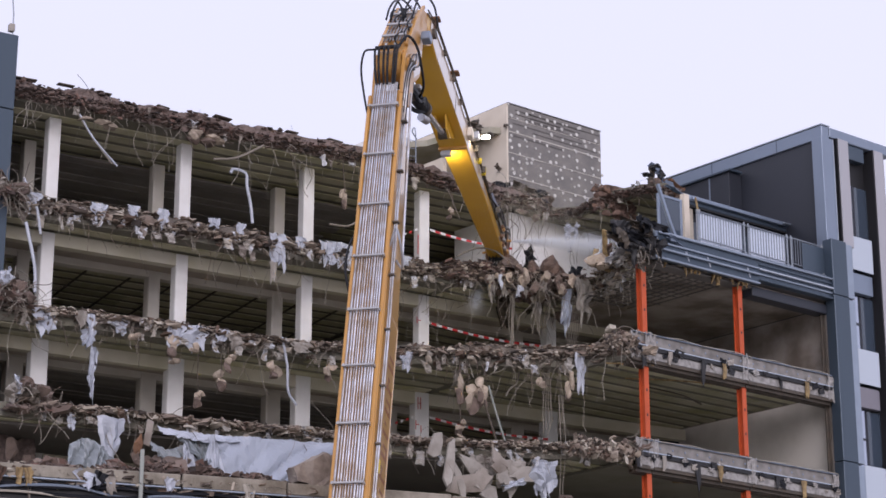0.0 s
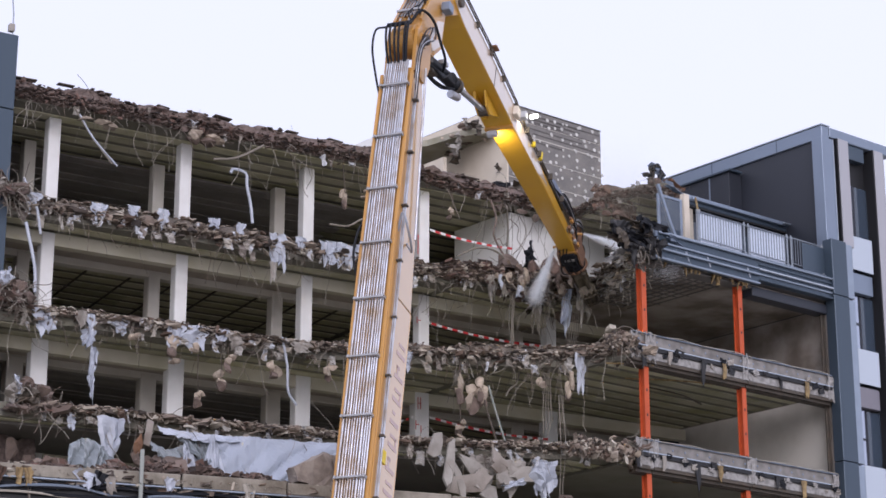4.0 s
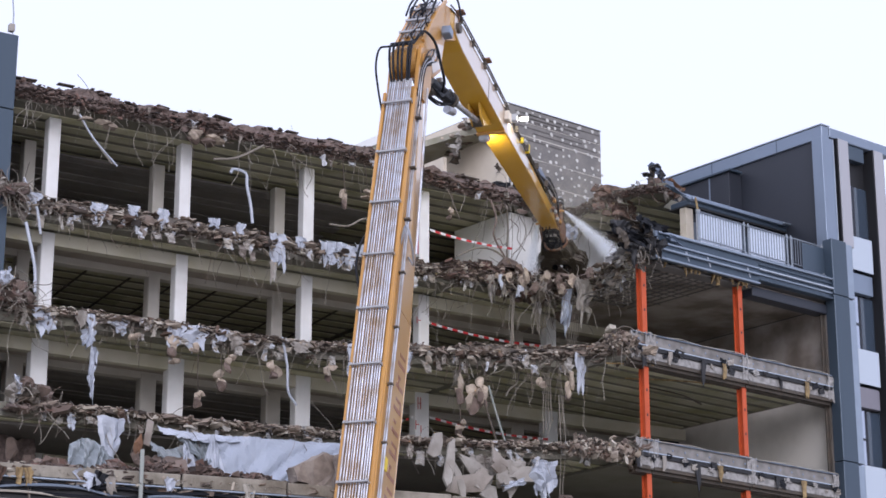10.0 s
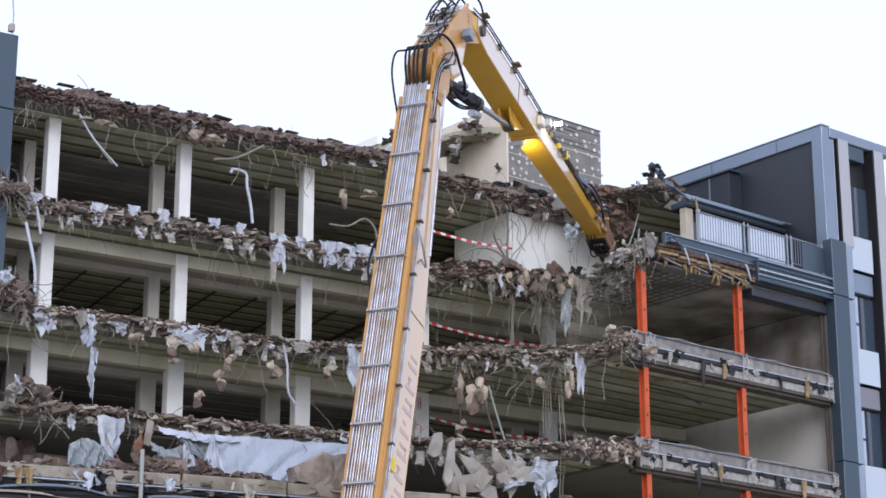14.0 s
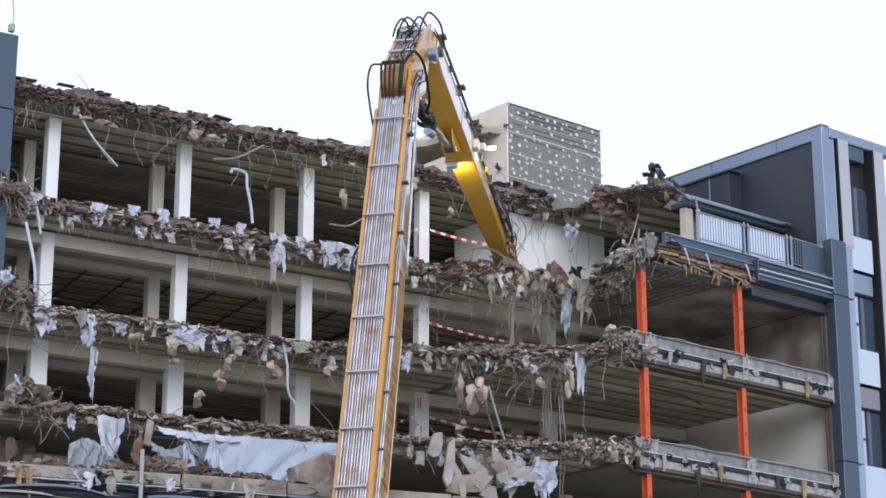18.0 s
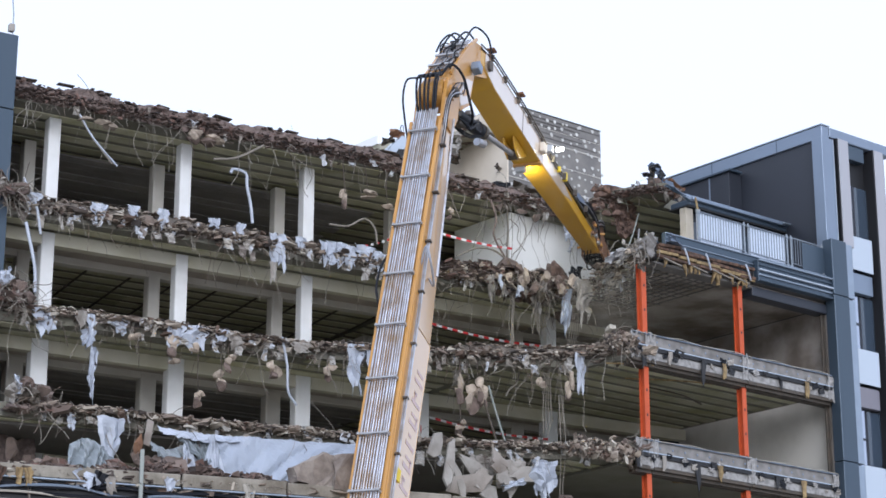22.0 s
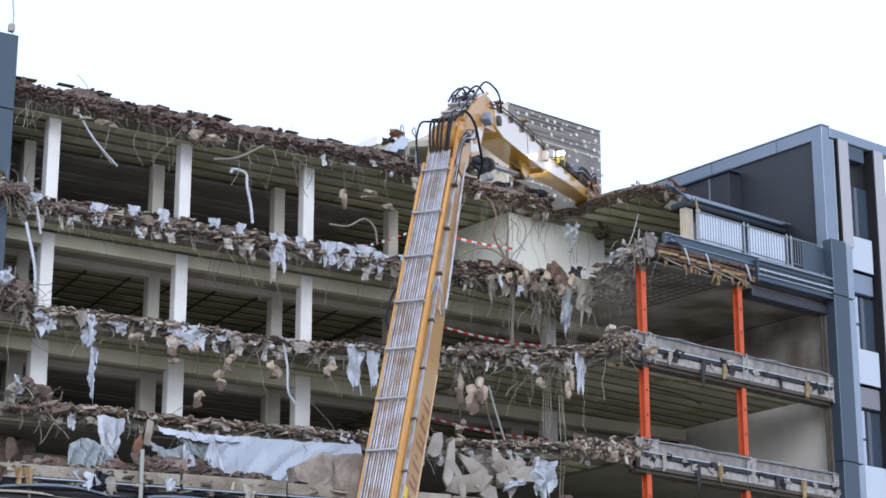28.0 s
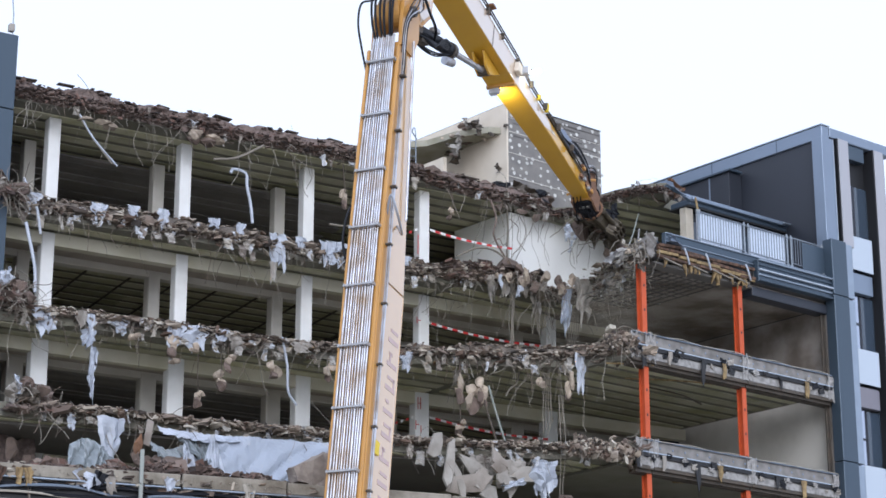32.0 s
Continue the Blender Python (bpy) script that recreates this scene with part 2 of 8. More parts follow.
def part(name, bm, mat, parent, label="", m=None):
    """Links a bmesh as one mesh object under a thing or a part."""
    me = bm if isinstance(bm, bpy.types.Mesh) else mesh_of(name, bm)
    if not me.materials:
        me.materials.append(mat)
    ob = new(name, me)
    ob.parent = parent
    if m is not None:
        ob.matrix_local = m
    return tagged(ob, label)


def thing(name, label, category, m=None, group="", kind=""):
    ob = new(name)
    ob.empty_display_size = 0.2
    if m is not None:
        ob.matrix_world = m
    return tagged(ob, label, category, group, kind)


def solid(name, bm, mat, label, category, m=None, group="", kind=""):
    me = bm if isinstance(bm, bpy.types.Mesh) else mesh_of(name, bm)
    if not me.materials:
        me.materials.append(mat)
    ob = new(name, me)
    if m is not None:
        ob.matrix_world = m
    return tagged(ob, label, category, group, kind)


def block(bm, x0, x1, y0, y1, z0, z1, bevel=0.0):
    vs = [bm.verts.new((x, y, z)) for z in (z0, z1) for y in (y0, y1) for x in (x0, x1)]
    fs = [bm.faces.new([vs[i] for i in q]) for q in ((0, 2, 3, 1), (4, 5, 7, 6), (0, 1, 5, 4), (2, 6, 7, 3), (0, 4, 6, 2), (1, 3, 7, 5))]
    if bevel:
        es = list({e for f in fs for e in f.edges})
        bmesh.ops.bevel(bm, geom=es, offset=bevel, segments=1, affect="EDGES")
    return bm


def cube(x0, x1, y0, y1, z0, z1, bevel=0.0):
    return block(bmesh.new(), x0, x1, y0, y1, z0, z1, bevel)


def prism(bm, outline, a, b, axis="z"):
    """Extrudes an outline of 2D points between two values of the third axis."""
    def at(p, w):
        return {"z": (p[0], p[1], w), "x": (w, p[0], p[1]), "y": (p[0], w, p[1])}[axis]
    lo = [bm.verts.new(at(p, a)) for p in outline]
    hi = [bm.verts.new(at(p, b)) for p in outline]
    n = len(outline)
    bm.faces.new(lo[::-1])
    bm.faces.new(hi)
    for i in range(n):
        bm.faces.new((lo[i], lo[(i + 1) % n], hi[(i + 1) % n], hi[i]))
    bmesh.ops.recalc_face_normals(bm, faces=bm.faces[:])
    return bm


def tube(bm, points, radius, sides=6, taper=1.0):
    """A round bar along a row of points."""
    points = [Vector(p) for p in points]
    rings = []
    for i, p in enumerate(points):
        d = (points[min(i + 1, len(points) - 1)] - points[max(i - 1, 0)]).normalized()
        a = d.orthogonal().normalized() if i == 0 else (side - d * side.dot(d)).normalized()
        side = a
        b = d.cross(a)
        r = radius * (1 + (taper - 1) * i / max(1, len(points) - 1))
        rings.append([bm.verts.new(p + r * (a * math.cos(k * math.tau / sides) + b * math.sin(k * math.tau / sides))) for k in range(sides)])
    for u, w in zip(rings, rings[1:]):
        for k in range(sides):
            bm.faces.new((u[k], u[(k + 1) % sides], w[(k + 1) % sides], w[k]))
    bm.faces.new(rings[0][::-1])
    bm.faces.new(rings[-1])
    return bm


def smooth_path(points, steps=6):
    """A rounded path through a few points."""
    p = [Vector(q) for q in points]
    p = [2 * p[0] - p[1]] + p + [2 * p[-1] - p[-2]]
    out = []
    for i in range(1, len(p) - 2):
        for k in range(steps):
            t = k / steps
            out.append(0.5 * (2 * p[i] + (p[i + 1] - p[i - 1]) * t + (2 * p[i - 1] - 5 * p[i] + 4 * p[i + 1] - p[i + 2]) * t * t + (3 * p[i] - p[i - 1] - 3 * p[i + 1] + p[i + 2]) * t ** 3))
    return out + [p[-2]]


def drum(bm, centre, axis, radius, length, sides=20):
    c, a = Vector(centre), Vector(axis).normalized()
    return tube(bm, [c - a * length / 2, c + a * length / 2], radius, sides)


ICO = bmesh.new()
bmesh.ops.create_icosphere(ICO, subdivisions=1, radius=1)
ICO_V = np.array([v.co[:] for v in ICO.verts])
ICO_F = np.array([[v.index for v in f.verts] for f in ICO.faces])
ICO.free()
CUBE_V = np.array([(x, y, z) for z in (-1, 1) for y in (-1, 1) for x in (-1, 1)], float) * 0.8
CUBE_F = np.array([(0, 2, 3), (0, 3, 1), (4, 5, 7), (4, 7, 6), (0, 1, 5), (0, 5, 4), (2, 6, 7), (2, 7, 3), (0, 4, 6), (0, 6, 2), (1, 3, 7), (1, 7, 5)])
TET_V = np.array([(1, 1, 1), (1, -1, -1), (-1, 1, -1), (-1, -1, 1)], float) * 0.6
TET_F = np.array([(0, 1, 2), (0, 2, 3), (0, 3, 1), (1, 3, 2)])


def turn_random(rng):
    q = rng.normal(size=4)
    w, x, y, z = q / np.linalg.norm(q)
    return np.array([[1 - 2 * (y * y + z * z), 2 * (x * y - z * w), 2 * (x * z + y * w)], [2 * (x * y + z * w), 1 - 2 * (x * x + z * z), 2 * (y * z - x * w)], [2 * (x * z - y * w), 2 * (y * z + x * w), 1 - 2 * (x * x + y * y)]])


def heap(name, places, sizes, rng, flat=0.55, shard=0.5, lying=False, tilt=0.22):
    """Many broken pieces in one mesh: angular lumps and flat shards."""
    vs, fs, k = [], [], 0
    for p, s in zip(places, sizes):
        v, f = (CUBE_V, CUBE_F) if rng.random() < shard else (ICO_V, ICO_F)
        v = v * (1 + rng.normal(0, 0.30, v.shape))
        v = v * np.array([1, rng.uniform(0.5, 1), rng.uniform(0.2, flat)]) * s
        if lying and rng.random() < 0.75:
            a, b = rng.uniform(0, math.tau), rng.normal(0, tilt)
            v = v * np.array([1.35, 1.25, 1.0])
            v[:, 2] += v[:, 0] * b
            v = v @ np.array([[math.cos(a), math.sin(a), 0], [-math.sin(a), math.cos(a), 0], [0, 0, 1]]) + p
        else:
            v = v @ turn_random(rng).T + p
        vs.append(v)
        fs.append(f + k)
        k += len(v)
    me = bpy.data.meshes.new(name)
    me.from_pydata(np.concatenate(vs).tolist(), [], np.concatenate(fs).tolist())
    return me


def lump(bm, size, rng, at=(0, 0, 0)):
    """One broken piece: a ball cut by random planes, with a rough grain."""
    t = bmesh.new()
    bmesh.ops.create_icosphere(t, subdivisions=2, radius=1)
    off = Vector(rng.uniform(-50, 50, 3))
    cuts = [(Vector(turn_random(rng)[0]), rng.uniform(0.28, 0.68)) for _ in range(8)]
    for v in t.verts:
        q = v.co.copy()
        for n, d in cuts:
            over = q.dot(n) - d
            if over > 0:
                q -= n * over
        q *= 1.5 + 0.3 * noise.noise(q * 2.5 + off) + 0.3 * noise.noise(q * 6.0 + off)
        v.co = Vector((q.x * size[0], q.y * size[1], q.z * size[2])) + Vector(at)
    me = bpy.data.meshes.new("lump")
    t.to_mesh(me)
    t.free()
    bm.from_mesh(me)
    bpy.data.meshes.remove(me)
    return bm


def rag(width, height, rng, cols=6, rows=12, tear=0.3, wave=0.12):
    """A torn hanging sheet with thickness and folds; hangs down from z = 0."""
    bm = bmesh.new()
    off = Vector(rng.uniform(-50, 50, 3))
    grid = []
    for j in range(rows + 1):
        line = []
        z = -height * j / rows
        w = width * (0.55 + 0.45 * math.cos(j / rows * 1.6) + tear * noise.noise(Vector((0, j * 0.45, 3)) + off))
        drift = 0.25 * width * noise.noise(Vector((9, j * 0.3, 0)) + off)
        for i in range(cols + 1):
            u = i / cols - 0.5
            y = wave * width * 2.2 * noise.noise(Vector((u * 5, z * 1.5, 0)) + off)
            z = -height * j / rows * (0.62 + 0.75 * abs(noise.noise(Vector((u * 4.3, 2, 7)) + off)))
            line.append((u * w + drift + 0.06 * width * noise.noise(Vector((u * 9, j * 1.3, 5)) + off), y, z + 0.1 * width * noise.noise(Vector((u * 4, j * 0.7, 8)) + off)))
        grid.append(line)
    front = [[bm.verts.new(p) for p in line] for line in grid]
    back = [[bm.verts.new((p[0], p[1] + 0.015, p[2])) for p in line] for line in grid]
    for j in range(rows):
        for i in range(cols):
            bm.faces.new((front[j][i], front[j + 1][i], front[j + 1][i + 1], front[j][i + 1]))
            bm.faces.new((back[j][i], back[j][i + 1], back[j + 1][i + 1], back[j + 1][i]))
    for j in range(rows):
        bm.faces.new((front[j][0], back[j][0], back[j + 1][0], front[j + 1][0]))
        bm.faces.new((front[j][cols], front[j + 1][cols], back[j + 1][cols], back[j][cols]))
    for i in range(cols):
        bm.faces.new((front[0][i], front[0][i + 1], back[0][i + 1], back[0][i]))
        bm.faces.new((front[rows][i], back[rows][i], back[rows][i + 1], front[rows][i + 1]))
    return bm


def ridge(points, low, top_at, depth, seed, steps=0.14):
    """A rough broken body along an edge of points (s, v); top_at gives its height along s."""
    off = Vector((seed * 3.7, seed * 1.3, 0))
    line, run = [], 0.0
    for a, b in zip(points, points[1:]):
        d = math.dist(a, b)
        n = max(1, int(d / steps))
        for i in range(n):
            line.append((a[0] + (b[0] - a[0]) * i / n, a[1] + (b[1] - a[1]) * i / n, run + d * i / n))
        run += d
    bm, rings = bmesh.new(), []
    prof = [(0.02, 0.0), (-0.10, 0.25), (-0.08, 0.55), (0.0, 0.85), (0.25, 1.0), (0.7, 0.92), (1.0, 0.5)]
    for s, v, r in line:
        top = top_at(s)
        ring = []
        for k, (y, z) in enumerate(prof):
            q = Vector((r * 1.7, k * 1.1, 0)) + off
            w = noise.noise(q) * 0.16 + noise.noise(q * 2.7) * 0.09
            ring.append(bm.verts.new((s + 0.12 * noise.noise(q * 1.9), v + y * depth + w, low + (top - low) * z + 0.6 * w)))
        rings.append(ring)
    for p, q in zip(rings, rings[1:]):
        for k in range(len(prof) - 1):
            bm.faces.new((p[k], q[k], q[k + 1], p[k + 1]))
    bmesh.ops.recalc_face_normals(bm, faces=bm.faces[:])
    return bm


def dangle(bm, top, length, rng, radius=0.018, lean=0.25, steps=7, sides=4):
    """A bent bar or cable that hangs from top."""
    p, d, pts = Vector(top), Vector((rng.normal(0, lean), rng.normal(0, lean), -1)), [Vector(top)]
    for _ in range(steps):
        d = d + Vector((rng.normal(0, lean), rng.normal(0, lean), rng.normal(-0.15, 0.2)))
        p = p + d.normalized() * length / steps
        pts.append(p.copy())
    return tube(bm, smooth_path(pts, 2), radius, sides)


def curl(bm, start, length, rng, radius=0.008, sag=0.35, sides=4):
    """A curly loose wire that wanders and droops from start."""
    p, pts = Vector(start), [Vector(start)]
    d = Vector((rng.normal(0, 0.8), -abs(rng.normal(0, 0.4)), rng.normal(-0.3, 0.5))).normalized()
    bend = Vector(rng.normal(0, 0.55, 3))
    n = max(5, int(length / 0.13))
    for _ in range(n):
        bend = bend * 0.8 + Vector(rng.normal(0, 0.3, 3))
        d = (d + bend * 0.5 + Vector((0, 0.05, -sag))).normalized()
        p = p + d * length / n
        pts.append(p.copy())
    return tube(bm, smooth_path(pts, 2), radius, sides)


def crumple(width, height, rng, fold=0.35, cols=9, rows=9):
    """A crumpled torn plate with thickness, centred on its middle."""
    bm = bmesh.new()
    off = Vector(rng.uniform(-50, 50, 3))
    layers = []
    for back in (0.0, 0.02):
        g = []
        for j in range(rows + 1):
            row = []
            for i in range(cols + 1):
                u, w = i / cols - 0.5, j / rows - 0.5
                q = Vector((u * 1.9, w * 1.9, 0)) + off
                edge = 1 + 0.45 * noise.noise(q * 1.4 + Vector((9, 0, 0)))
                row.append(bm.verts.new((u * width * edge, fold * (abs(noise.noise(q)) * 2 - 0.4 + 0.5 * noise.noise(q * 2.6)) + back, w * height * edge + 0.25 * fold * noise.noise(q * 2.1))))
            g.append(row)
        layers.append(g)
    f, b = layers
    for j in range(rows):
        for i in range(cols):
            bm.faces.new((f[j][i], f[j][i + 1], f[j + 1][i + 1], f[j + 1][i]))
            bm.faces.new((b[j][i], b[j + 1][i], b[j + 1][i + 1], b[j][i + 1]))
    for j in range(rows):
        bm.faces.new((f[j][0], f[j + 1][0], b[j + 1][0], b[j][0]))
        bm.faces.new((f[j][cols], b[j][cols], b[j + 1][cols], f[j + 1][cols]))
    for i in range(cols):
        bm.faces.new((f[0][i], b[0][i], b[0][i + 1], f[0][i + 1]))
        bm.faces.new((f[rows][i], f[rows][i + 1], b[rows][i + 1], b[rows][i]))
    return bm


def shard(width, height, rng, thick=0.07):
    """A flat broken piece with a jagged outline, upright on its middle."""
    n = 11
    turn = sorted(rng.uniform(0, math.tau, n))
    reach = rng.uniform(0.30, 0.58, n)
    bm = prism(bmesh.new(), [(width * r * math.cos(a), height * r * math.sin(a)) for a, r in zip(turn, reach)], -thick / 2, thick / 2, "y")
    for v in bm.verts:
        v.co += Vector((0, 0.25 * thick * noise.noise(v.co * 5), 0))
    return bm


# ---- ground ----
bm = bmesh.new()
bmesh.ops.create_grid(bm, x_segments=8, y_segments=8, size=900)
solid("ground", bm, PALE_GROUND, "flat grey-brown ground, coloured pale to bounce light upwards", "ground", kind="structure")

# ---- building that is being demolished ----
LOW_EDGE = pose(-5.43, -11.47, 0, 0, 0, -9.6)  # line of the lowest torn edge
# Slab fronts in the column line's frame: (s, v) from the far end to the terrace end; soffit heights.
SLABS = [
    (24.72, 0.42, [(-3.0, -0.7), (0.0, -1.0), (4.0, -0.95), (8.0, -1.05), (10.6, -1.15), (12.4, -0.75), (14.4, -0.25), (15.6, -0.25), (17.0, -0.2), (18.9, 0.1), (19.5, -0.5), (19.4, -1.6), (19.6, -2.6), (19.9, -3.6), (20.6, -4.2), (21.2, -4.0), (21.5, -2.9), (25.7, -2.1), (22.5, 12.4), (-3.0, 12.4)]),
    (20.98, 0.45, [(-3.0, -0.9), (0.0, -1.2), (3.8, -1.45), (8.0, -1.4), (12.6, -1.4), (14.3, -2.0), (16.2, -1.9), (16.9, -1.6), (17.7, -1.65), (18.3, -2.0), (18.45, -2.6), (18.25, -3.8), (17.65, -5.3), (17.0, -7.1), (25.2, -6.3), (22.5, 12.4), (-3.0, 12.4)]),
    (17.58, 0.45, [(-3.0, -1.2), (0.0, -1.8), (3.6, -2.0), (7.7, -2.05), (11.4, -3.4), (14.5, -4.9), (15.9, -5.8), (16.2, -6.9), (17.0, -7.6), (25.2, -6.4), (22.5, 12.4), (-3.0, 12.4)]),
    (14.18, 0.45, [(-3.0, -3.8), (0.0, -4.2), (2.7, -4.3), (6.6, -4.8), (10.1, -5.5), (13.6, -6.8), (14.9, -7.5), (15.9, -7.65), (25.0, -6.35), (22.5, 12.4), (-3.0, 12.4)]),
    (10.78, 0.45, [(-9.0, -10.7), (-5.4, -11.3), (3.0, -12.7), (9.0, -12.6), (12.0, -11.6), (16.0, -10.5), (25.0, -7.0), (22.5, 12.4), (-9.0, 12.4)]),
]


def spans(outline, v):
    """The stretches of s inside an outline at one v."""
    xs = []
    for (a, b), (c, d) in zip(outline, outline[1:] + outline[:1]):
        if (b <= v) != (d <= v):
            xs.append(a + (v - b) / (d - b) * (c - a))
    xs.sort()
    return list(zip(xs[::2], xs[1::2]))


office = thing("office_block", "half-demolished concrete office block with torn floor slabs", "building", LEFT)
rng = np.random.default_rng(5)
for level, (z, thick, outline) in enumerate(SLABS):
    # The slab is coloured dark so the strips between planks read as shade.
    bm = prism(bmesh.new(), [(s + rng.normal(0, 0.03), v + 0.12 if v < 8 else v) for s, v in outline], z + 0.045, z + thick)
    slab = part("floor_slab", bm, SOFFIT_SHADE, office, "broken concrete floor slab")
    # Unseen floor sheet, added to bounce light onto ceilings and walls.
    if level:
        part("floor_screed", prism(bmesh.new(), [(x + (0.2 if x < 0 else -0.2), y + 0.45 if y < 8 else y - 0.3) for x, y in outline], z + thick + 0.002, z + thick + 0.03), CONCRETE, slab, "pale floor sheet added to bounce light")
    far = [tuple((RL.inverted() @ Vector((s, v, 0)))[:2]) for s, v in outline]
    for area, turned in ((outline, False), (far, True)):
        if turned and level in (0, 4):
            continue
        split = 13.5 if level in (1, 2, 3) else 99
        base = Matrix() if not turned else RL
        v = min(p[1] for p in area) + 0.16
        while v < 12.0 if not turned else v < 16:
            for a, b in spans(area, v - 0.08):
                if turned:
                    a = max(a, (split + 0.05 - RL[0][3] - RL[0][1] * v) / RL[0][0])
                else:
                    b = min(b, split)
                a, b = a + 0.15, b - 0.15
                if b - a > 0.4:
                    half = (a + b) / 2 + rng.normal(0, 0.4)
                    for c, d in (((a, half), (half, b)) if b - a > 9 else ((a, b),)):
                        part("soffit_plank", cube(c + rng.uniform(0.01, 0.04), d - 0.01, v, v + 0.46, z, z + 0.041, 0.008), SOFFIT, slab, m=base)
            v += 0.78


def column(s, v, z0, z1, w, d, mat=COLUMN_PAINT, label="white painted concrete column"):
    return part("column", cube(s - w, s, v, v + d, z0, z1, 0.025), mat, office, label)


STOREYS = [(21.43, 24.72), (18.03, 20.98), (14.63, 17.58), (11.23, 14.18)]
for s in (0.0, 4.5, 9.0, 13.5, 18.75):
    for k, (z0, z1) in enumerate(STOREYS):
        if s > 18 and k == 0:
            continue
        w = (0.40, 0.42, 0.55, 0.55)[k]
        column(s, 0.0, z0, z1, w, 0.40)
        column(s, 2.1, z0, z1 - 0.09, w, 0.40, GREY_PAINT, "grey inner concrete column")
for k, (z0, z1) in enumerate(STOREYS):
    if k:
        part("beam", cube(-3, 24.4, 0.03, 0.38, z1 - 0.40, z1 - 0.004, 0.01), BEAM_PAINT, office, "grey painted edge beam")
        part("beam", cube(-3, 24.4, 2.12, 2.48, z1 - 0.26, z1 - 0.004, 0.01), GREY_PAINT, office, "grey painted inner beam")
        part("smooth_soffit", cube(-3, 24.4, 0.39, 2.11, z1 - 0.035, z1 - 0.006), BROWN_SOFFIT, office, "smooth brown soffit between the beams")
    # Top-storey slats are added: their dark tone stands in for deep shade.
    if k in (0, 2):
        width, pitch = ((0.50, 0.56), (0.34, 0.39))[k // 2]
        for i in range(int(9.2 / pitch)):
            v = 2.75 + i * pitch
            part("ceiling_slat", cube(-2.85, 12.9 + rng.normal(0, 0.25), v, v + width, z1 - 0.15 + rng.normal(0, 0.012), z1 - 0.10, 0.006), CEILING_SLAT, office, "dark ceiling slat, toned for deep shade")
    if k == 1:
        for i in range(11):
            part("hanger_bar", tube(bmesh.new(), [(-2.4 + i * 1.55, 2.7, z1 - 0.10), (-1.8 + i * 1.55, 11.6, z1 - 0.10)], 0.035, 4), DARK_STEEL, office, "dark ceiling hanger bar")
    if k in (1, 2):
        part("partition_wall", cube(14.2, 20.2, 5.6, 5.7, z0 + 0.03, z1 - 0.05), GREY_PLASTER, office, "pale grey partition wall")
        part("partition_wall", cube(21.2, 24.2, 5.6, 5.7, z0 + 0.03, z1 - 0.05), GREY_PLASTER, office, "pale grey partition wall")
        part("lintel", cube(20.2, 21.2, 5.6, 5.7, z0 + 2.15, z1 - 0.05), GREY_PLASTER, office)
        part("side_partition", cube(14.1, 14.198, 5.6, 11.9, z0 + 0.03, z1 - 0.05), GREY_PLASTER, office)
    # Both walls take a dark colour that stands in for deep interior shade.
    part("back_wall", cube(-3, 24, 12.1, 12.3, z0 - 0.4, z1 + 0.1), DARK_CONCRETE, office, "back wall coloured dark for deep shade")
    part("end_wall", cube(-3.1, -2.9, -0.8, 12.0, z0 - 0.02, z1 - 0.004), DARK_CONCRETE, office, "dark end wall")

# stair core with its white wall, and the dotted plant room on the roof above it
core = thing("stair_core", "white plastered stair core inside the top storey", "wall", CORE)
part("front_wall", cube(0, 4.7, 0, 0.2, 21.43, 24.70), WHITE_WALL, core, "white plastered wall with grey stains")
part("side_wall", cube(0, 0.2, 0.203, 3.0, 21.43, 24.70), WHITE_WALL, core)
part("far_wall", cube(4.5, 4.7, 0.203, 3.0, 21.43, 24.70), GREY_PLASTER, core)
plant = thing("plant_room", "rooftop plant room with dark wall dotted with white anchors", "building", CORE)
body = part("wall", cube(0.0, 4.62, 0, 6.2, 25.14, 28.82), DOTTED, plant, "dark rendered wall in three lifts")
part("side_wall", cube(-0.08, -0.004, 0.0, 6.2, 25.14, 28.82), CREAM_WALL, plant, "cream plastered side wall")
part("coping", cube(-0.04, 4.64, -0.03, 6.25, 28.824, 28.865, 0.01), DARK_STONE, plant, "thin grey coping")
dot_meshes = []
for r in (0.045, 0.058, 0.07):
    dots = bmesh.new()
    drum(dots, (0, -0.012, 0), (0, 1, 0), r, 0.024, 10)
    dot_meshes.append(mesh_of("anchor_plate", dots))
    dot_meshes[-1].materials.append(DOT)
rng = np.random.default_rng(11)
for row in range(11):
    for col in range(13):
        if rng.random() < 0.06:
            continue
        part("anchor_plate", dot_meshes[int(rng.integers(3))], DOT, plant, m=pose(0.12 + col * 0.365 + rng.normal(0, 0.085), 0, 25.42 + row * 0.325 + rng.normal(0, 0.07)))
for z, h in ((26.05, 0.025), (26.95, 0.02), (27.75, 0.03), (28.28, 0.015)):
    part("pale_joint", cube(0.01, 4.61, -0.016, -0.003, z, z + h), GREY_PLASTER, plant, "pale mortar line")
for k in range(9):
    z = 27.6 + rng.uniform(0, 1.1)
    part("board_mark", cube(rng.uniform(0.05, 1.2), rng.uniform(2.6, 4.6), -0.010, -0.003, z, z + rng.uniform(0.03, 0.06)), DARK_STONE, plant, "dark board mark")
canopy = part("canopy", prism(bmesh.new(), [(-0.1, 0.3), (-0.5, 0.5), (-1.1, 1.6), (-1.3, 3.0), (-2.4, 4.4), (-2.4, 7.5), (-0.09, 7.5)], 27.72, 27.95), CONCRETE, plant, "broken concrete canopy")
part("parapet", cube(-2.45, -2.3, 4.5, 7.5, 27.954, 28.3, 0.01), WHITE_WALL, canopy, "pale parapet strip")
rng = np.random.default_rng(14)
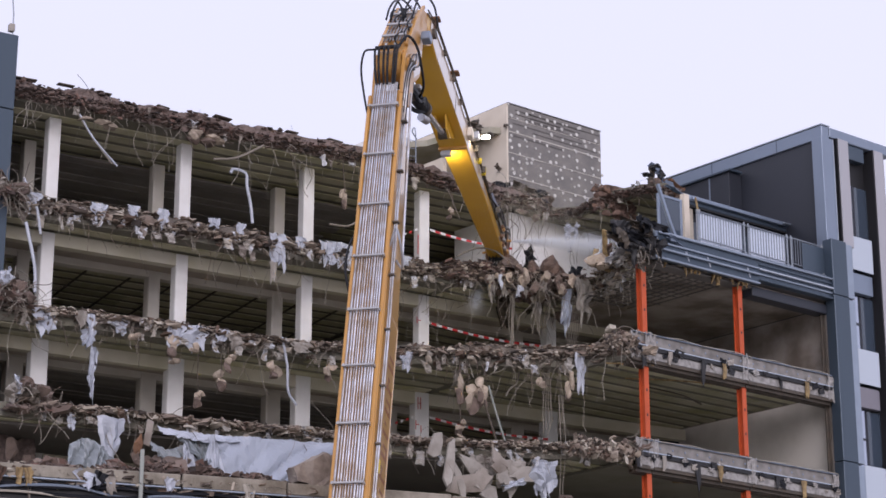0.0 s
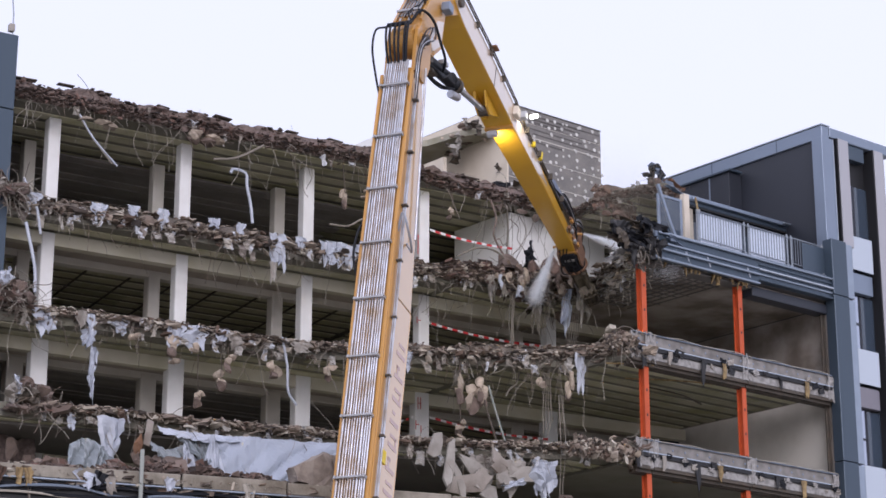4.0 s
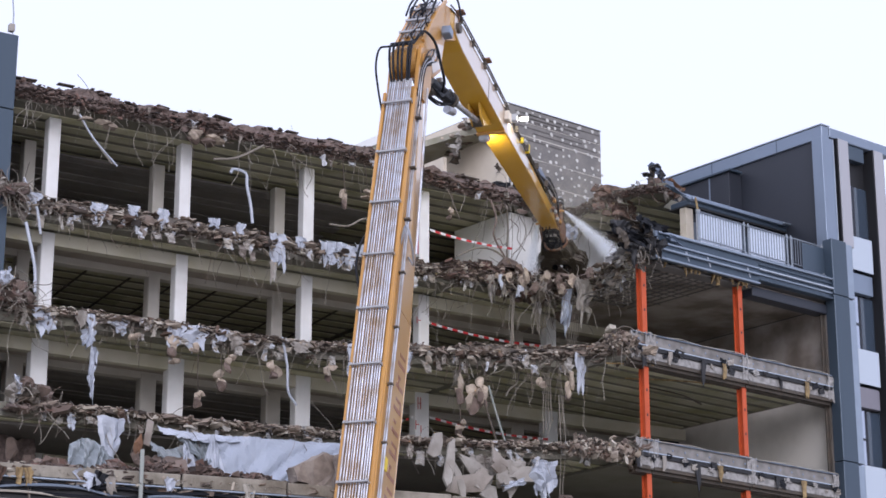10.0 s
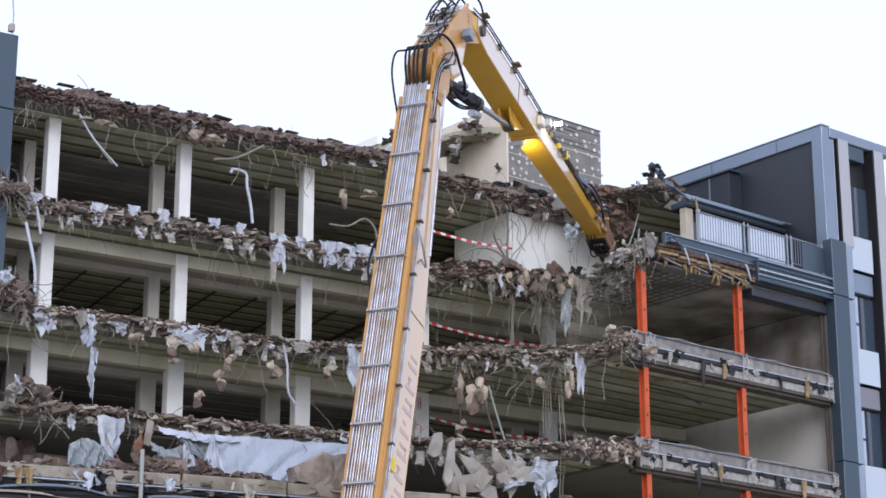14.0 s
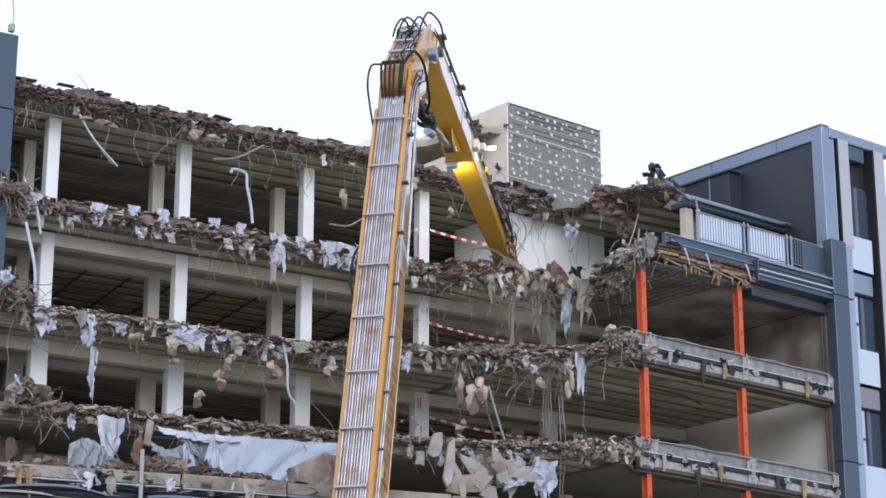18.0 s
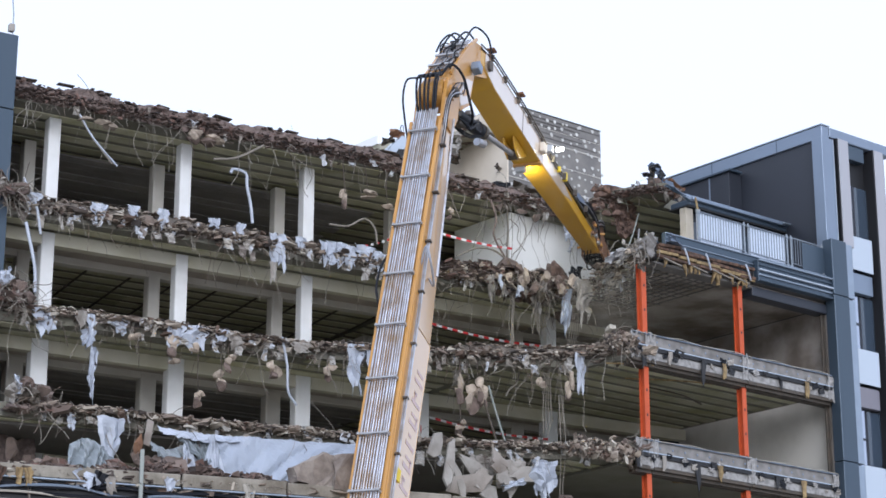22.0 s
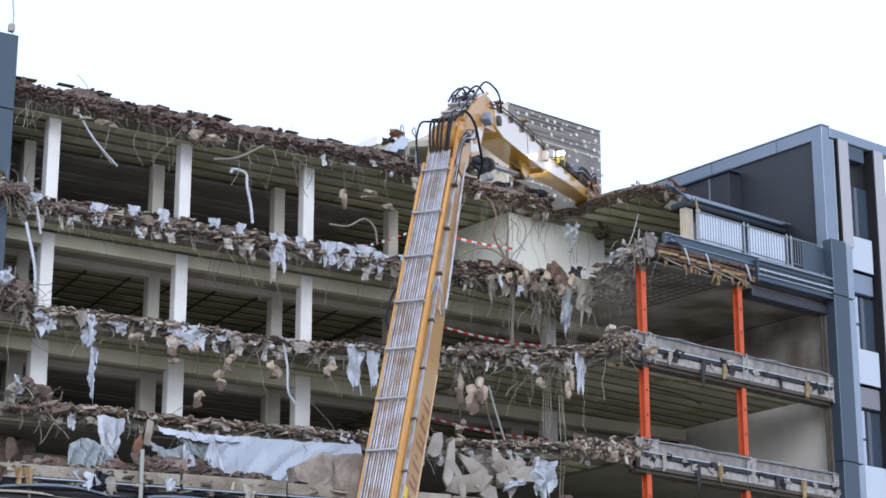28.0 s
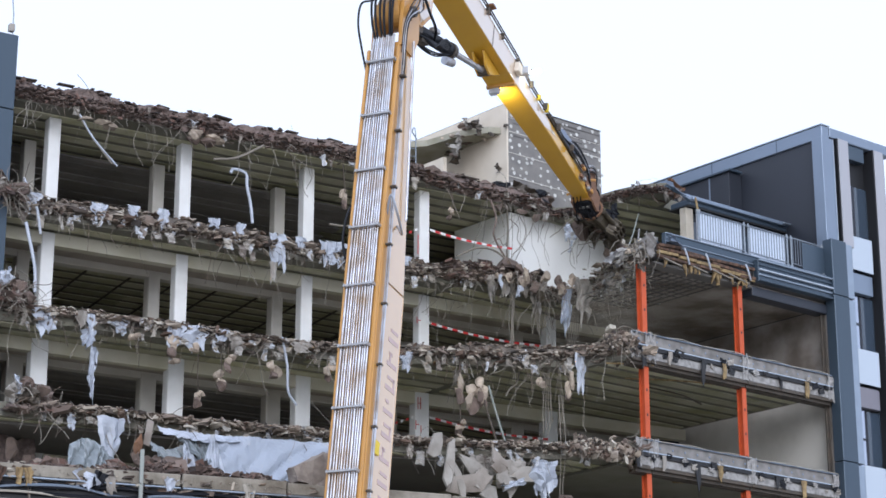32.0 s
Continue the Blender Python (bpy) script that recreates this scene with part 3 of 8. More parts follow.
for i in range(18):
    w = rng.uniform(0.06, 0.17)
    part("fragment", lump(bmesh.new(), (w, w, w * 0.6), rng, (rng.uniform(-1.3, 0.1), rng.uniform(-0.1, 3.0), 27.85 + rng.normal(0, 0.2))), (BROWN_LUMP, DARK_STEEL, LUMP)[i % 3], canopy)
for i in range(8):
    part("fragment", crumple(rng.uniform(0.3, 0.8), rng.uniform(0.3, 0.7), rng, 0.25, 6, 6), (DARK_STEEL, BOARD)[i % 2], canopy, m=pose(rng.uniform(-1.2, -0.1), rng.uniform(0, 2.5), 27.7 + rng.normal(0, 0.3), 0, rng.uniform(-40, 40), rng.uniform(0, 90)))
for i, (x, y, z, w) in enumerate(((-0.7, 0.5, 25.6, 0.35), (-0.3, 0.0, 25.55, 0.4), (0.3, -0.5, 25.45, 0.45), (0.9, -0.5, 25.4, 0.4), (-0.25, 0.3, 26.4, 0.15))):
    part("debris", crumple(w * 2, w, rng, 0.2, 7, 5), HOSE if i % 2 else DARK_STEEL, plant, "dark torn felt against the wall", m=pose(x, y, z, 0, rng.uniform(-20, 20), rng.uniform(-30, 30)))
part("low_wall", cube(-1.2, -1.05, 2.2, 7.0, 25.14, 27.1), CREAM_WALL, plant, "cream rendered low wall")

# ---- terrace block that still stands ----
terrace = thing("terrace_block", "remaining end bay with blue-grey metal roof terrace", "building", RIGHT)
part("end_wall", cube(9.1, 9.26, 0.15, 7.5, 11.23, 17.8), GREY_PLASTER, terrace, "pale grey plaster end wall")
part("end_wall", cube(9.1, 9.26, 0.15, 7.5, 17.804, 20.89), STAINED, terrace, "brown stained plaster end wall")
wall_edge = part("edge_strip", cube(8.80, 9.02, 0.02, 0.14, 11.0, 20.9), STAINED, terrace, "torn wall edge")
edge_block = mesh_of("edge_block", cube(-0.115, 0.115, -0.06, 0.0, 0.01, 0.30, 0.012))
edge_block.materials.append(EDGE_BLOCK)
for i in range(31):
    part("edge_block", edge_block, EDGE_BLOCK, wall_edge, m=pose(8.91 + rng.normal(0, 0.012), 0.018 - abs(rng.normal(0, 0.02)), 11.2 + i * 0.312, 0, rng.normal(0, 1.2), 0))
part("edge_strip", cube(8.73, 8.79, 0.05, 0.14, 11.0, 20.9, 0.01), DARK_STEEL, terrace, "grey torn wall edge")
part("crack", cube(8.60, 8.72, 0.08, 0.148, 11.0, 20.86, 0.01), DARK_STEEL, terrace, "dark crack down the wall edge")
FASCIA0, FASCIA1 = 5.05, 9.18
part("fascia", cube(FASCIA0, FASCIA1, -0.32, -0.12, 21.02, 21.78, 0.01), BLUE_METAL, terrace, "blue-grey metal fascia")
for z, d, mat in ((21.72, 0.10, TRIM_METAL), (21.56, 0.05, BLUE_METAL), (21.38, 0.12, BRIGHT_TRIM), (21.22, 0.06, TRIM_METAL), (21.02, 0.10, BLUE_METAL)):
    part("fascia_rib", cube(FASCIA0, FASCIA1, -0.32 - d, -0.322, z, z + 0.06, 0.015), mat, terrace)
# Dark strips along the slab's lower edge, in two lengths; no beam projects.
part("edge_beam", cube(0.4, 4.96, -0.09, 0.42, 20.80, 20.885, 0.02), DARK_CONCRETE, terrace, "thin dark strip under the terrace slab")
part("edge_beam", cube(4.97, 8.74, -0.09, 0.42, 20.56, 20.885, 0.02), DARK_PANEL, terrace, "dark strip under the terrace slab")
part("terrace_slab", prism(bmesh.new(), [(0.3, -0.11), (9.05, -0.11), (9.05, 2.9), (2.1, 2.9), (1.75, 2.3), (1.85, 1.9), (1.3, 1.3), (1.35, 0.9), (0.75, 0.5)], 21.02, 21.40), DARK_CONCRETE, terrace, "terrace slab in one dark tone")
part("terrace_upstand", cube(0.9, 9.0, -0.10, 0.06, 21.44, 21.95, 0.01), BLUE_METAL, terrace, "blue-grey terrace upstand")
for z in (21.62, 21.90):
    part("upstand_rib", cube(0.9, 9.0, -0.15, -0.103, z, z + 0.035, 0.008), TRIM_METAL, terrace)
part("terrace_wall", cube(4.62, 9.2, 2.45, 2.65, 21.43, 24.10), DARK_PANEL, terrace, "dark set-back terrace wall")
for x in (4.8, 6.0, 7.3):
    part("terrace_window", cube(x, x + 1.1, 2.40, 2.446, 21.6, 23.7), WINDOW, terrace, "tall grey terrace window")
part("eave", cube(4.3, 9.22, 1.95, 2.9, 24.12, 24.34, 0.02), BLUE_METAL, terrace, "blue-grey metal eave")
part("eave_gutter", cube(4.3, 9.2, 1.80, 1.946, 24.26, 24.40, 0.02), LIGHT_METAL, terrace)
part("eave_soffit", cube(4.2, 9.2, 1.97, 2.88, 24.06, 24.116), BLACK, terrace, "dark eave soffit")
part("eave_lamp", cube(8.8, 9.2, 1.70, 1.79, 24.30, 24.36, 0.02), TRIM_METAL, terrace, "pale bracket on the eave")
part("corner_post", cube(4.22, 4.58, 2.1, 2.40, 21.43, 24.05, 0.01), EDGE_BLOCK, terrace, "tan corner post")
part("white_strip", cube(4.64, 4.78, 1.96, 2.04, 21.43, 24.05, 0.01), SHEETING, terrace, "pale strip beside the corner post")
part("timber_strip", tube(bmesh.new(), [(4.30, 1.7, 24.3), (4.36, 1.6, 23.5), (4.55, 1.5, 22.2)], 0.035, 4), INSULATION, terrace, "torn yellow timber strip")
for i, (x, y, z, w, h, tilt) in enumerate(((3.9, 1.9, 24.42, 1.3, 0.24, 9), (3.4, 1.7, 24.32, 1.0, 0.14, 14), (3.2, 1.5, 24.5, 0.8, 0.10, 20))):
    part("torn_flashing", crumple(w, h, np.random.default_rng(910 + i), 0.12, 9, 5), (LIGHT_METAL, BLUE_METAL, RUST_BOX)[i], terrace, "torn metal flashing", m=pose(x, y, z, -20, tilt, 0))
rail = thing("terrace_railing", "grey metal balustrade along the roof terrace", "railing", RIGHT)
for a, b in ((2.5, 4.72), (4.92, 6.86), (7.06, 8.66)):
    part("top_rail", tube(bmesh.new(), [(a, -0.05, 23.0), (b, -0.05, 22.98)], 0.022, 8), RAIL_METAL, rail)
    part("bottom_rail", tube(bmesh.new(), [(a, -0.05, 22.08), (b, -0.05, 22.06)], 0.018, 8), RAIL_METAL, rail)
bal = mesh_of("baluster", cube(-0.009, 0.009, -0.06, -0.042, 22.09, 22.98))
bal.materials.append(RAIL_METAL)
post = mesh_of("rail_post", cube(-0.028, 0.028, -0.09, -0.04, 21.86, 23.06, 0.008))
post.materials.append(RAIL_METAL)
knob = mesh_of("clamp", cube(-0.05, 0.05, -0.11, -0.03, -0.04, 0.04, 0.01))
knob.materials.append(RAIL_METAL)
for a, b in ((2.6, 4.62), (5.02, 6.76), (7.16, 8.56)):
    n = int((b - a) / 0.125)
    for i in range(n + 1):
        part("baluster", bal, RAIL_METAL, rail, m=pose(a + (b - a) * i / n, 0, 0))
for x in (2.5, 4.72, 4.92, 6.86, 7.06, 8.66):
    stand = part("rail_post", post, RAIL_METAL, rail, m=pose(x, 0, 0))
    for z in (21.98, 22.95):
        part("clamp", knob, RAIL_METAL, stand, m=pose(0, 0, z))
# Pane colour stands in for the sky reflected in the glass.
panel = thing("railing_panel", "glass panels behind the balustrade, sky reflection in their colour", "screen", RIGHT)
for a, b in ((2.56, 3.60), (3.63, 4.66), (4.98, 5.88), (5.91, 6.80)):
    part("pane", cube(a, b, 0.0, 0.02, 22.0, 22.98), PALE_PANE, panel)

# orange steel posts
for s in (-0.05, 4.43):
    prop = thing("steel_post", "orange painted steel post through the floors", "steel post", RIGHT @ pose(s, 0.1, 0), group="orange steel posts")
    for z0, z1 in ((0.0, 10.9), (11.3, 14.17), (14.66, 17.57), (18.06, 20.97)):
        shaft = bmesh.new()
        block(shaft, -0.10, 0.10, -0.12, -0.10, z0, z1)
        block(shaft, -0.10, 0.10, 0.10, 0.12, z0, z1)
        block(shaft, -0.015, 0.015, -0.098, 0.098, z0, z1)
        part("shaft", shaft, ORANGE, prop, "orange H-section shaft")
        for z in (z0 + 0.35, z0 + 1.1, z0 + 1.9):
            part("bolt_hole", cube(-0.03, 0.03, -0.126, -0.121, z, z + 0.08), BLACK, prop)
        part("end_plate", cube(-0.14, 0.14, -0.16, 0.14, z1 - 0.03, z1 - 0.004), ZINC, prop)

# steel edge channels of the two lower slabs, bolted and partly torn
for z, s0, jog in ((17.58, -0.8, 0.0), (14.18, -0.7, 0.0)):
    edge = thing("edge_channel", "grey steel slab edge channel with bolts and torn seal", "steel channel", RIGHT @ pose(0, -0.1 + jog, z))
    for a, b in ((s0, -0.02), (0.02, 4.42), (4.46, 8.66)):
        part("web", cube(a, b, -0.05, 0.03, -0.04, 0.80, 0.01), WEB, edge, "stained grey web")
        part("lower_band", cube(a, b, -0.085, -0.052, -0.03, 0.20, 0.01), DIRTY_EDGE, edge, "pale dirty lower band")
        part("top_flange", cube(a, b, -0.13, -0.052, 0.76, 0.79, 0.01), LIGHT_METAL, edge)
        part("seal", cube(a, b, -0.12, -0.052, 0.25, 0.36), BLACK, edge, "black rubber seal")
        part("pale_line", cube(a, b, -0.13, -0.06, 0.375, 0.405), BRIGHT_TRIM, edge)
        part("bottom_flange", cube(a, b, -0.10, 0.2, -0.14, -0.044), DARK_STEEL, edge, "dark ledge under the web")
        for x in (a + 0.02, b - 0.14):
            part("joint_cover", crumple(0.26, 0.8, np.random.default_rng(int(z * 10 + x * 7) % 9999), 0.06, 6, 6), DIRTY_EDGE, edge, "bent joint cover", m=pose(x + 0.06, -0.11, 0.36))
        chunks = np.random.default_rng(int(z * 7 + a * 11) % 9999)
        for _ in range(int((b - a) * 2.2)):
            w = chunks.uniform(0.04, 0.11)
            part("torn_seal", crumple(w * 3, w * 2, chunks, 0.06, 4, 4), (BLACK, BOARD, HOSE, DIRTY_EDGE)[int(chunks.integers(4))], edge, "torn scrap of seal", m=pose(chunks.uniform(a, b), -0.15, chunks.uniform(0.05, 0.45), 0, chunks.uniform(-30, 30), 0))
        bolt = mesh_of("bolt", cube(-0.03, 0.03, -0.075, -0.052, -0.03, 0.03, 0.008))
        bolt.materials.append(LIGHT_METAL)
        wob = [(a + (b - a) * q / 10, -0.12 + 0.03 * math.sin(q * 2.1 + z), 0.80 + 0.025 * math.sin(q * 1.3 + z * 2)) for q in range(11)]
        part("conduit", tube(bmesh.new(), smooth_path(wob, 3), 0.013, 6), CABLE, edge, "wavy pale conduit")
        for k, y in enumerate((0.02, 0.14, 0.26)):
            part("under_channel", cube(a, b, y, y + 0.07, -0.24 - 0.02 * k, -0.145), DARK_STEEL, edge, "dark steel track under the web")
        n = int((b - a) / 0.55)
        for i in range(n):
            part("bolt", bolt, LIGHT_METAL, edge, m=pose(a + 0.3 + i * 0.55, 0, 0.58))
            part("bolt", bolt, LIGHT_METAL, edge, m=pose(a + 0.5 + i * 0.55, 0, 0.18))

    for k, (x, drop, mat) in enumerate(((-0.75, 0.5, BLACK), (1.9, 0.9, BLACK), (2.9, 0.35, INSULATION), (6.9, 0.4, INSULATION), (5.6, 0.3, BLACK), (0.4, 0.3, BOARD))):
        part("torn_strip", rag(0.22, drop + 0.25, np.random.default_rng(300 + k + int(z)), 3, 6), mat, edge, "torn hanging seal strip", m=pose(x + (0.4 if z > 15 else 0), -0.16, 0.34))

# broken ends of the two lower slab edges
for z in (17.58, 14.18):
    rng = np.random.default_rng(int(z))
    stump = thing("broken_slab_end", "crushed slab end with clumps and wires", "rubble", RIGHT @ pose(-0.9, 0.0, z + 0.35))
    for i in range(5):
        part("plate", crumple(rng.uniform(0.3, 0.7), rng.uniform(0.15, 0.3), rng, 0.12, 7, 6), (DARK_STEEL, BROWN_LUMP, LUMP)[i % 3], stump, m=pose(rng.normal(0, 0.3), rng.normal(-0.15, 0.12), rng.normal(0.1, 0.15), rng.uniform(-40, 40), rng.uniform(-30, 30), rng.uniform(-40, 40)))
    for i in range(9):
        w = rng.uniform(0.05, 0.14)
        part("clump", lump(bmesh.new(), (w, w, w * 0.8), rng, (rng.normal(-0.1, 0.4), rng.normal(-0.1, 0.15), rng.normal(0.1, 0.2))), (LUMP, BROWN_LUMP)[i % 2], stump)
    for i in range(10):
        part("wire", curl(bmesh.new(), (rng.normal(0, 0.4), -0.1, rng.normal(0.1, 0.15)), rng.uniform(0.4, 1.1), rng, 0.01, 0.2), REBAR, stump)

# crumbled brown masonry between the torn edges and the channels, and laths under the slab
for i, (s0, s1, z, n) in enumerate(((-1.8, -0.7, 17.92, 520), (-3.4, -0.8, 14.42, 1100))):
    g = np.random.default_rng(360 + i)
    spots = [(g.uniform(s0, s1), g.normal(-0.12, 0.12), z + g.normal(0, 0.12)) for k in range(n)]
    solid("crumbled_edge", heap("crumbled_edge", spots, [float(np.clip(g.lognormal(-3.2, 0.6), 0.02, 0.17)) for _ in spots], g, flat=0.6, shard=0.4), RUBBLE, "crumbled brown slab end with broken masonry", "rubble", RIGHT, kind="stuff")
for k, path in enumerate(([(1.0, 2.0, 17.5), (2.6, 0.9, 17.45), (3.9, 0.2, 17.35)], [(-0.9, 0.9, 17.5), (-0.3, 0.2, 17.42), (0.2, -0.1, 17.40)], [(2.4, 2.4, 17.5), (3.2, 1.6, 17.2), (3.9, 1.4, 16.95)], [(1.9, 0.9, 14.05), (2.7, 0.3, 14.0), (3.2, 0.1, 14.0)])):
    solid("loose_lath", tube(bmesh.new(), smooth_path(path, 3), 0.03, 4), (INSULATION, INSULATION, DARK_STEEL, INSULATION)[k], "thin loose lath hanging under the slab", "lath", RIGHT, group="loose laths")

# ---- neighbouring building with the dark wall ----
neigh = thing("neighbour_building", "dark modern building with pale and grey pilasters and glass balconies", "building", RIGHT)
part("party_wall", cube(9.28, 9.5, 0.46, 22, 0, 27.166), DARK_PANEL, neigh, "charcoal party wall")
part("parapet", cube(9.2, 9.6, 0.1, 22, 27.17, 27.66, 0.02), LIGHT_METAL, neigh, "light grey metal parapet")
part("parapet_cap", cube(9.16, 9.64, 0.06, 22, 27.664, 27.71, 0.01), BRIGHT_TRIM, neigh)
for y in (2.2, 5.4, 8.6):
    part("parapet_joint", cube(9.19, 9.198, y, y + 0.03, 27.18, 27.66), BLUE_METAL, neigh)
part("corner_panel", cube(9.04, 9.62, -0.02, 0.45, 21.0, 27.16, 0.01), LIGHT_METAL, neigh, "light grey corner cladding")
part("corner_edge", cube(9.625, 9.66, -0.03, 0.45, 21.0, 27.16), BRIGHT_TRIM, neigh)
lift = part("lift_box", cube(8.6, 9.27, 4.05, 6.6, 24.45, 26.82, 0.01), DARK_PANEL, neigh, "dark box against the party wall")
part("box_edge", cube(8.58, 8.598, 4.98, 5.04, 24.45, 26.9), LIGHT_METAL, lift, "pale corner flashing")
part("box_cap", cube(8.5, 9.19, 3.9, 6.8, 26.824, 26.90, 0.01), BLUE_METAL, lift, "bent metal capping")
part("front_wall", cube(9.67, 13.1, 0.5, 1.0, 0, 27.30), BLACK, neigh, "black recessed front")
part("roof_edge", cube(9.67, 13.1, 0.12, 0.9, 27.304, 27.68, 0.02), LIGHT_METAL, neigh)
part("end_wall", cube(12.9, 13.1, 1.003, 22, 0, 27.05), BLUE_METAL, neigh)
for z0, z1 in ((0, 9.0), (9.02, 15.4), (15.42, 21.2), (21.22, 23.22)):
    part("fin_panel", cube(8.74, 9.52, -0.45, -0.03, z0, z1, 0.02), BLUE_METAL, neigh, "tall blue-grey metal fin")
    part("fin_edge", cube(9.524, 9.86, -0.42, 0.45, z0, z1 - 0.06, 0.01), TRIM_METAL, neigh)
    part("fin_trim", cube(9.862, 9.90, -0.38, 0.45, z0, z1 - 0.08), STONE_STRIP, neigh)
part("fin_return", cube(7.6, 8.736, -0.10, -0.06, 21.96, 22.92, 0.01), BLUE_METAL, neigh, "blue-grey panel behind the railing")
for a, b, z0 in ((9.98, 10.52, 23.3), (11.95, 12.46, 0)):
    part("pilaster", cube(a, b, 0.0, 0.49, z0, 27.3, 0.02), STONE_STRIP, neigh, "pale stone pilaster")
    part("pilaster_side", cube(a - 0.06, a - 0.004, 0.03, 0.49, z0, 27.3), BLACK, neigh)
part("top_panel", cube(10.56, 11.6, 0.2, 0.49, 26.75, 27.3, 0.01), BLUE_METAL, neigh, "slate-blue top panel")
for k in range(5):
    z = 23.84 - 4.13 * k
    w = part("window", cube(10.62, 11.10, 0.44, 0.48, z - 1.2, z + 2.0), SKY_GLASS, neigh, "tall window that mirrors the sky")
    part("window_frame", cube(11.10, 11.16, 0.40, 0.48, z - 1.2, z + 2.0), DARK_PANEL, w)
    part("transom", cube(10.62, 11.09, 0.41, 0.436, z + 0.95, z + 1.02), DARK_PANEL, w)
    part("dark_window", cube(11.17, 11.9, 0.44, 0.48, z - 1.2, z + 2.0), WINDOW, neigh, "tall dark window")
    part("spandrel", cube(10.56, 11.72, 0.25, 0.49, z - 2.06, z - 1.34, 0.01), (LIGHT_METAL, SPANDREL)[k % 2], neigh, "grey spandrel panel")
    part("glass_balustrade", cube(10.6, 11.72, 0.18, 0.21, z - 1.24, z), PALE_GLASS, neigh, "pale glass balustrade")

# ---- slim blue-grey facade strip of the building at the other end ----
strip = thing("facade_strip", "blue-grey metal facade edge of the next building", "cladding", LEFT)
for z0, z1 in ((0, 13.5), (13.53, 18.9), (18.93, 24.3), (24.33, 26.75)):
    part("cladding_panel", cube(-4.2, -1.93, -1.0, -0.6, z0, z1, 0.015), BLUE_METAL, strip, "blue-grey metal panel")

part("mast", tube(bmesh.new(), [(-2.06, -0.8, 26.75), (-2.06, -0.8, 27.5), (-2.16, -0.8, 28.3)], 0.02, 6), RAIL_METAL, strip, "thin roof mast")
part("sensor_box", cube(-2.2, -2.02, -0.9, -0.72, 26.9, 27.15, 0.02), BOARD, strip, "small pale roof box")

lattice = thing("soffit_lattice", "dark cross ribs under the torn slab by the orange post", "slab rib", RIGHT)
for i in range(12):
    x = 0.35 + i * 0.34
    part("rib", cube(x, x + 0.035, 0.5, min(4.6, 0.55 + (x - 0.06) * 2.05) if x < 1.3 else 4.6, 20.87, 20.897), DARK_CONCRETE, lattice)
for i in range(12):
    y = 0.7 + i * 0.34
    part("rib", cube(min(1.3, 0.06 + (y - 0.55) * 0.49) + 0.15, 4.2 - 0.25 * (i % 4), y, y + 0.035, 20.84, 20.868), DARK_CONCRETE, lattice)
# Added dark sheets under the slab stand in for shade in the storey.
part("sooty_ceiling", prism(bmesh.new(), [(-3.0, -3.3), (2.7, -3.9), (6.6, -4.4), (10.1, -5.1), (13.4, -6.3), (13.4, 11.5), (-3.0, 11.5)], 14.09, 14.176), SHADE_SHEET, office, "dark ceiling sheet that stands in for shade")
part("sooty_ceiling", cube(-1.2, 9.05, 0.25, 11.5, 14.09, 14.176), SOFFIT_SHADE, terrace, "dark ceiling sheet that stands in for shade")
part("plaster_ceiling", prism(bmesh.new(), [(1.3, 0.05), (9.05, 0.05), (9.05, 11.5), (3.4, 11.5), (2.8, 7.5), (2.3, 4.8), (1.7, 2.6)], 20.90, 20.976), STAINED, terrace, "stained brown plaster ceiling")


# ---- torn slab edges: rubble, bars and rags ----
def edge_points(outline, count, rng, stop=None):
    """Random places along the broken front of a slab, in the column line's frame."""
    pts = [p for p in outline if p[1] < 5]
    if stop:
        pts = pts[:stop]
    seg = [math.dist(a, b) for a, b in zip(pts, pts[1:])]
    out = []
    for _ in range(count):
        d = rng.uniform(0, sum(seg))
        for (a, b), w in zip(zip(pts, pts[1:]), seg):
            if d <= w:
                k = d / w
                out.append((a[0] + k * (b[0] - a[0]), a[1] + k * (b[1] - a[1])))
                break
            d -= w
    return out


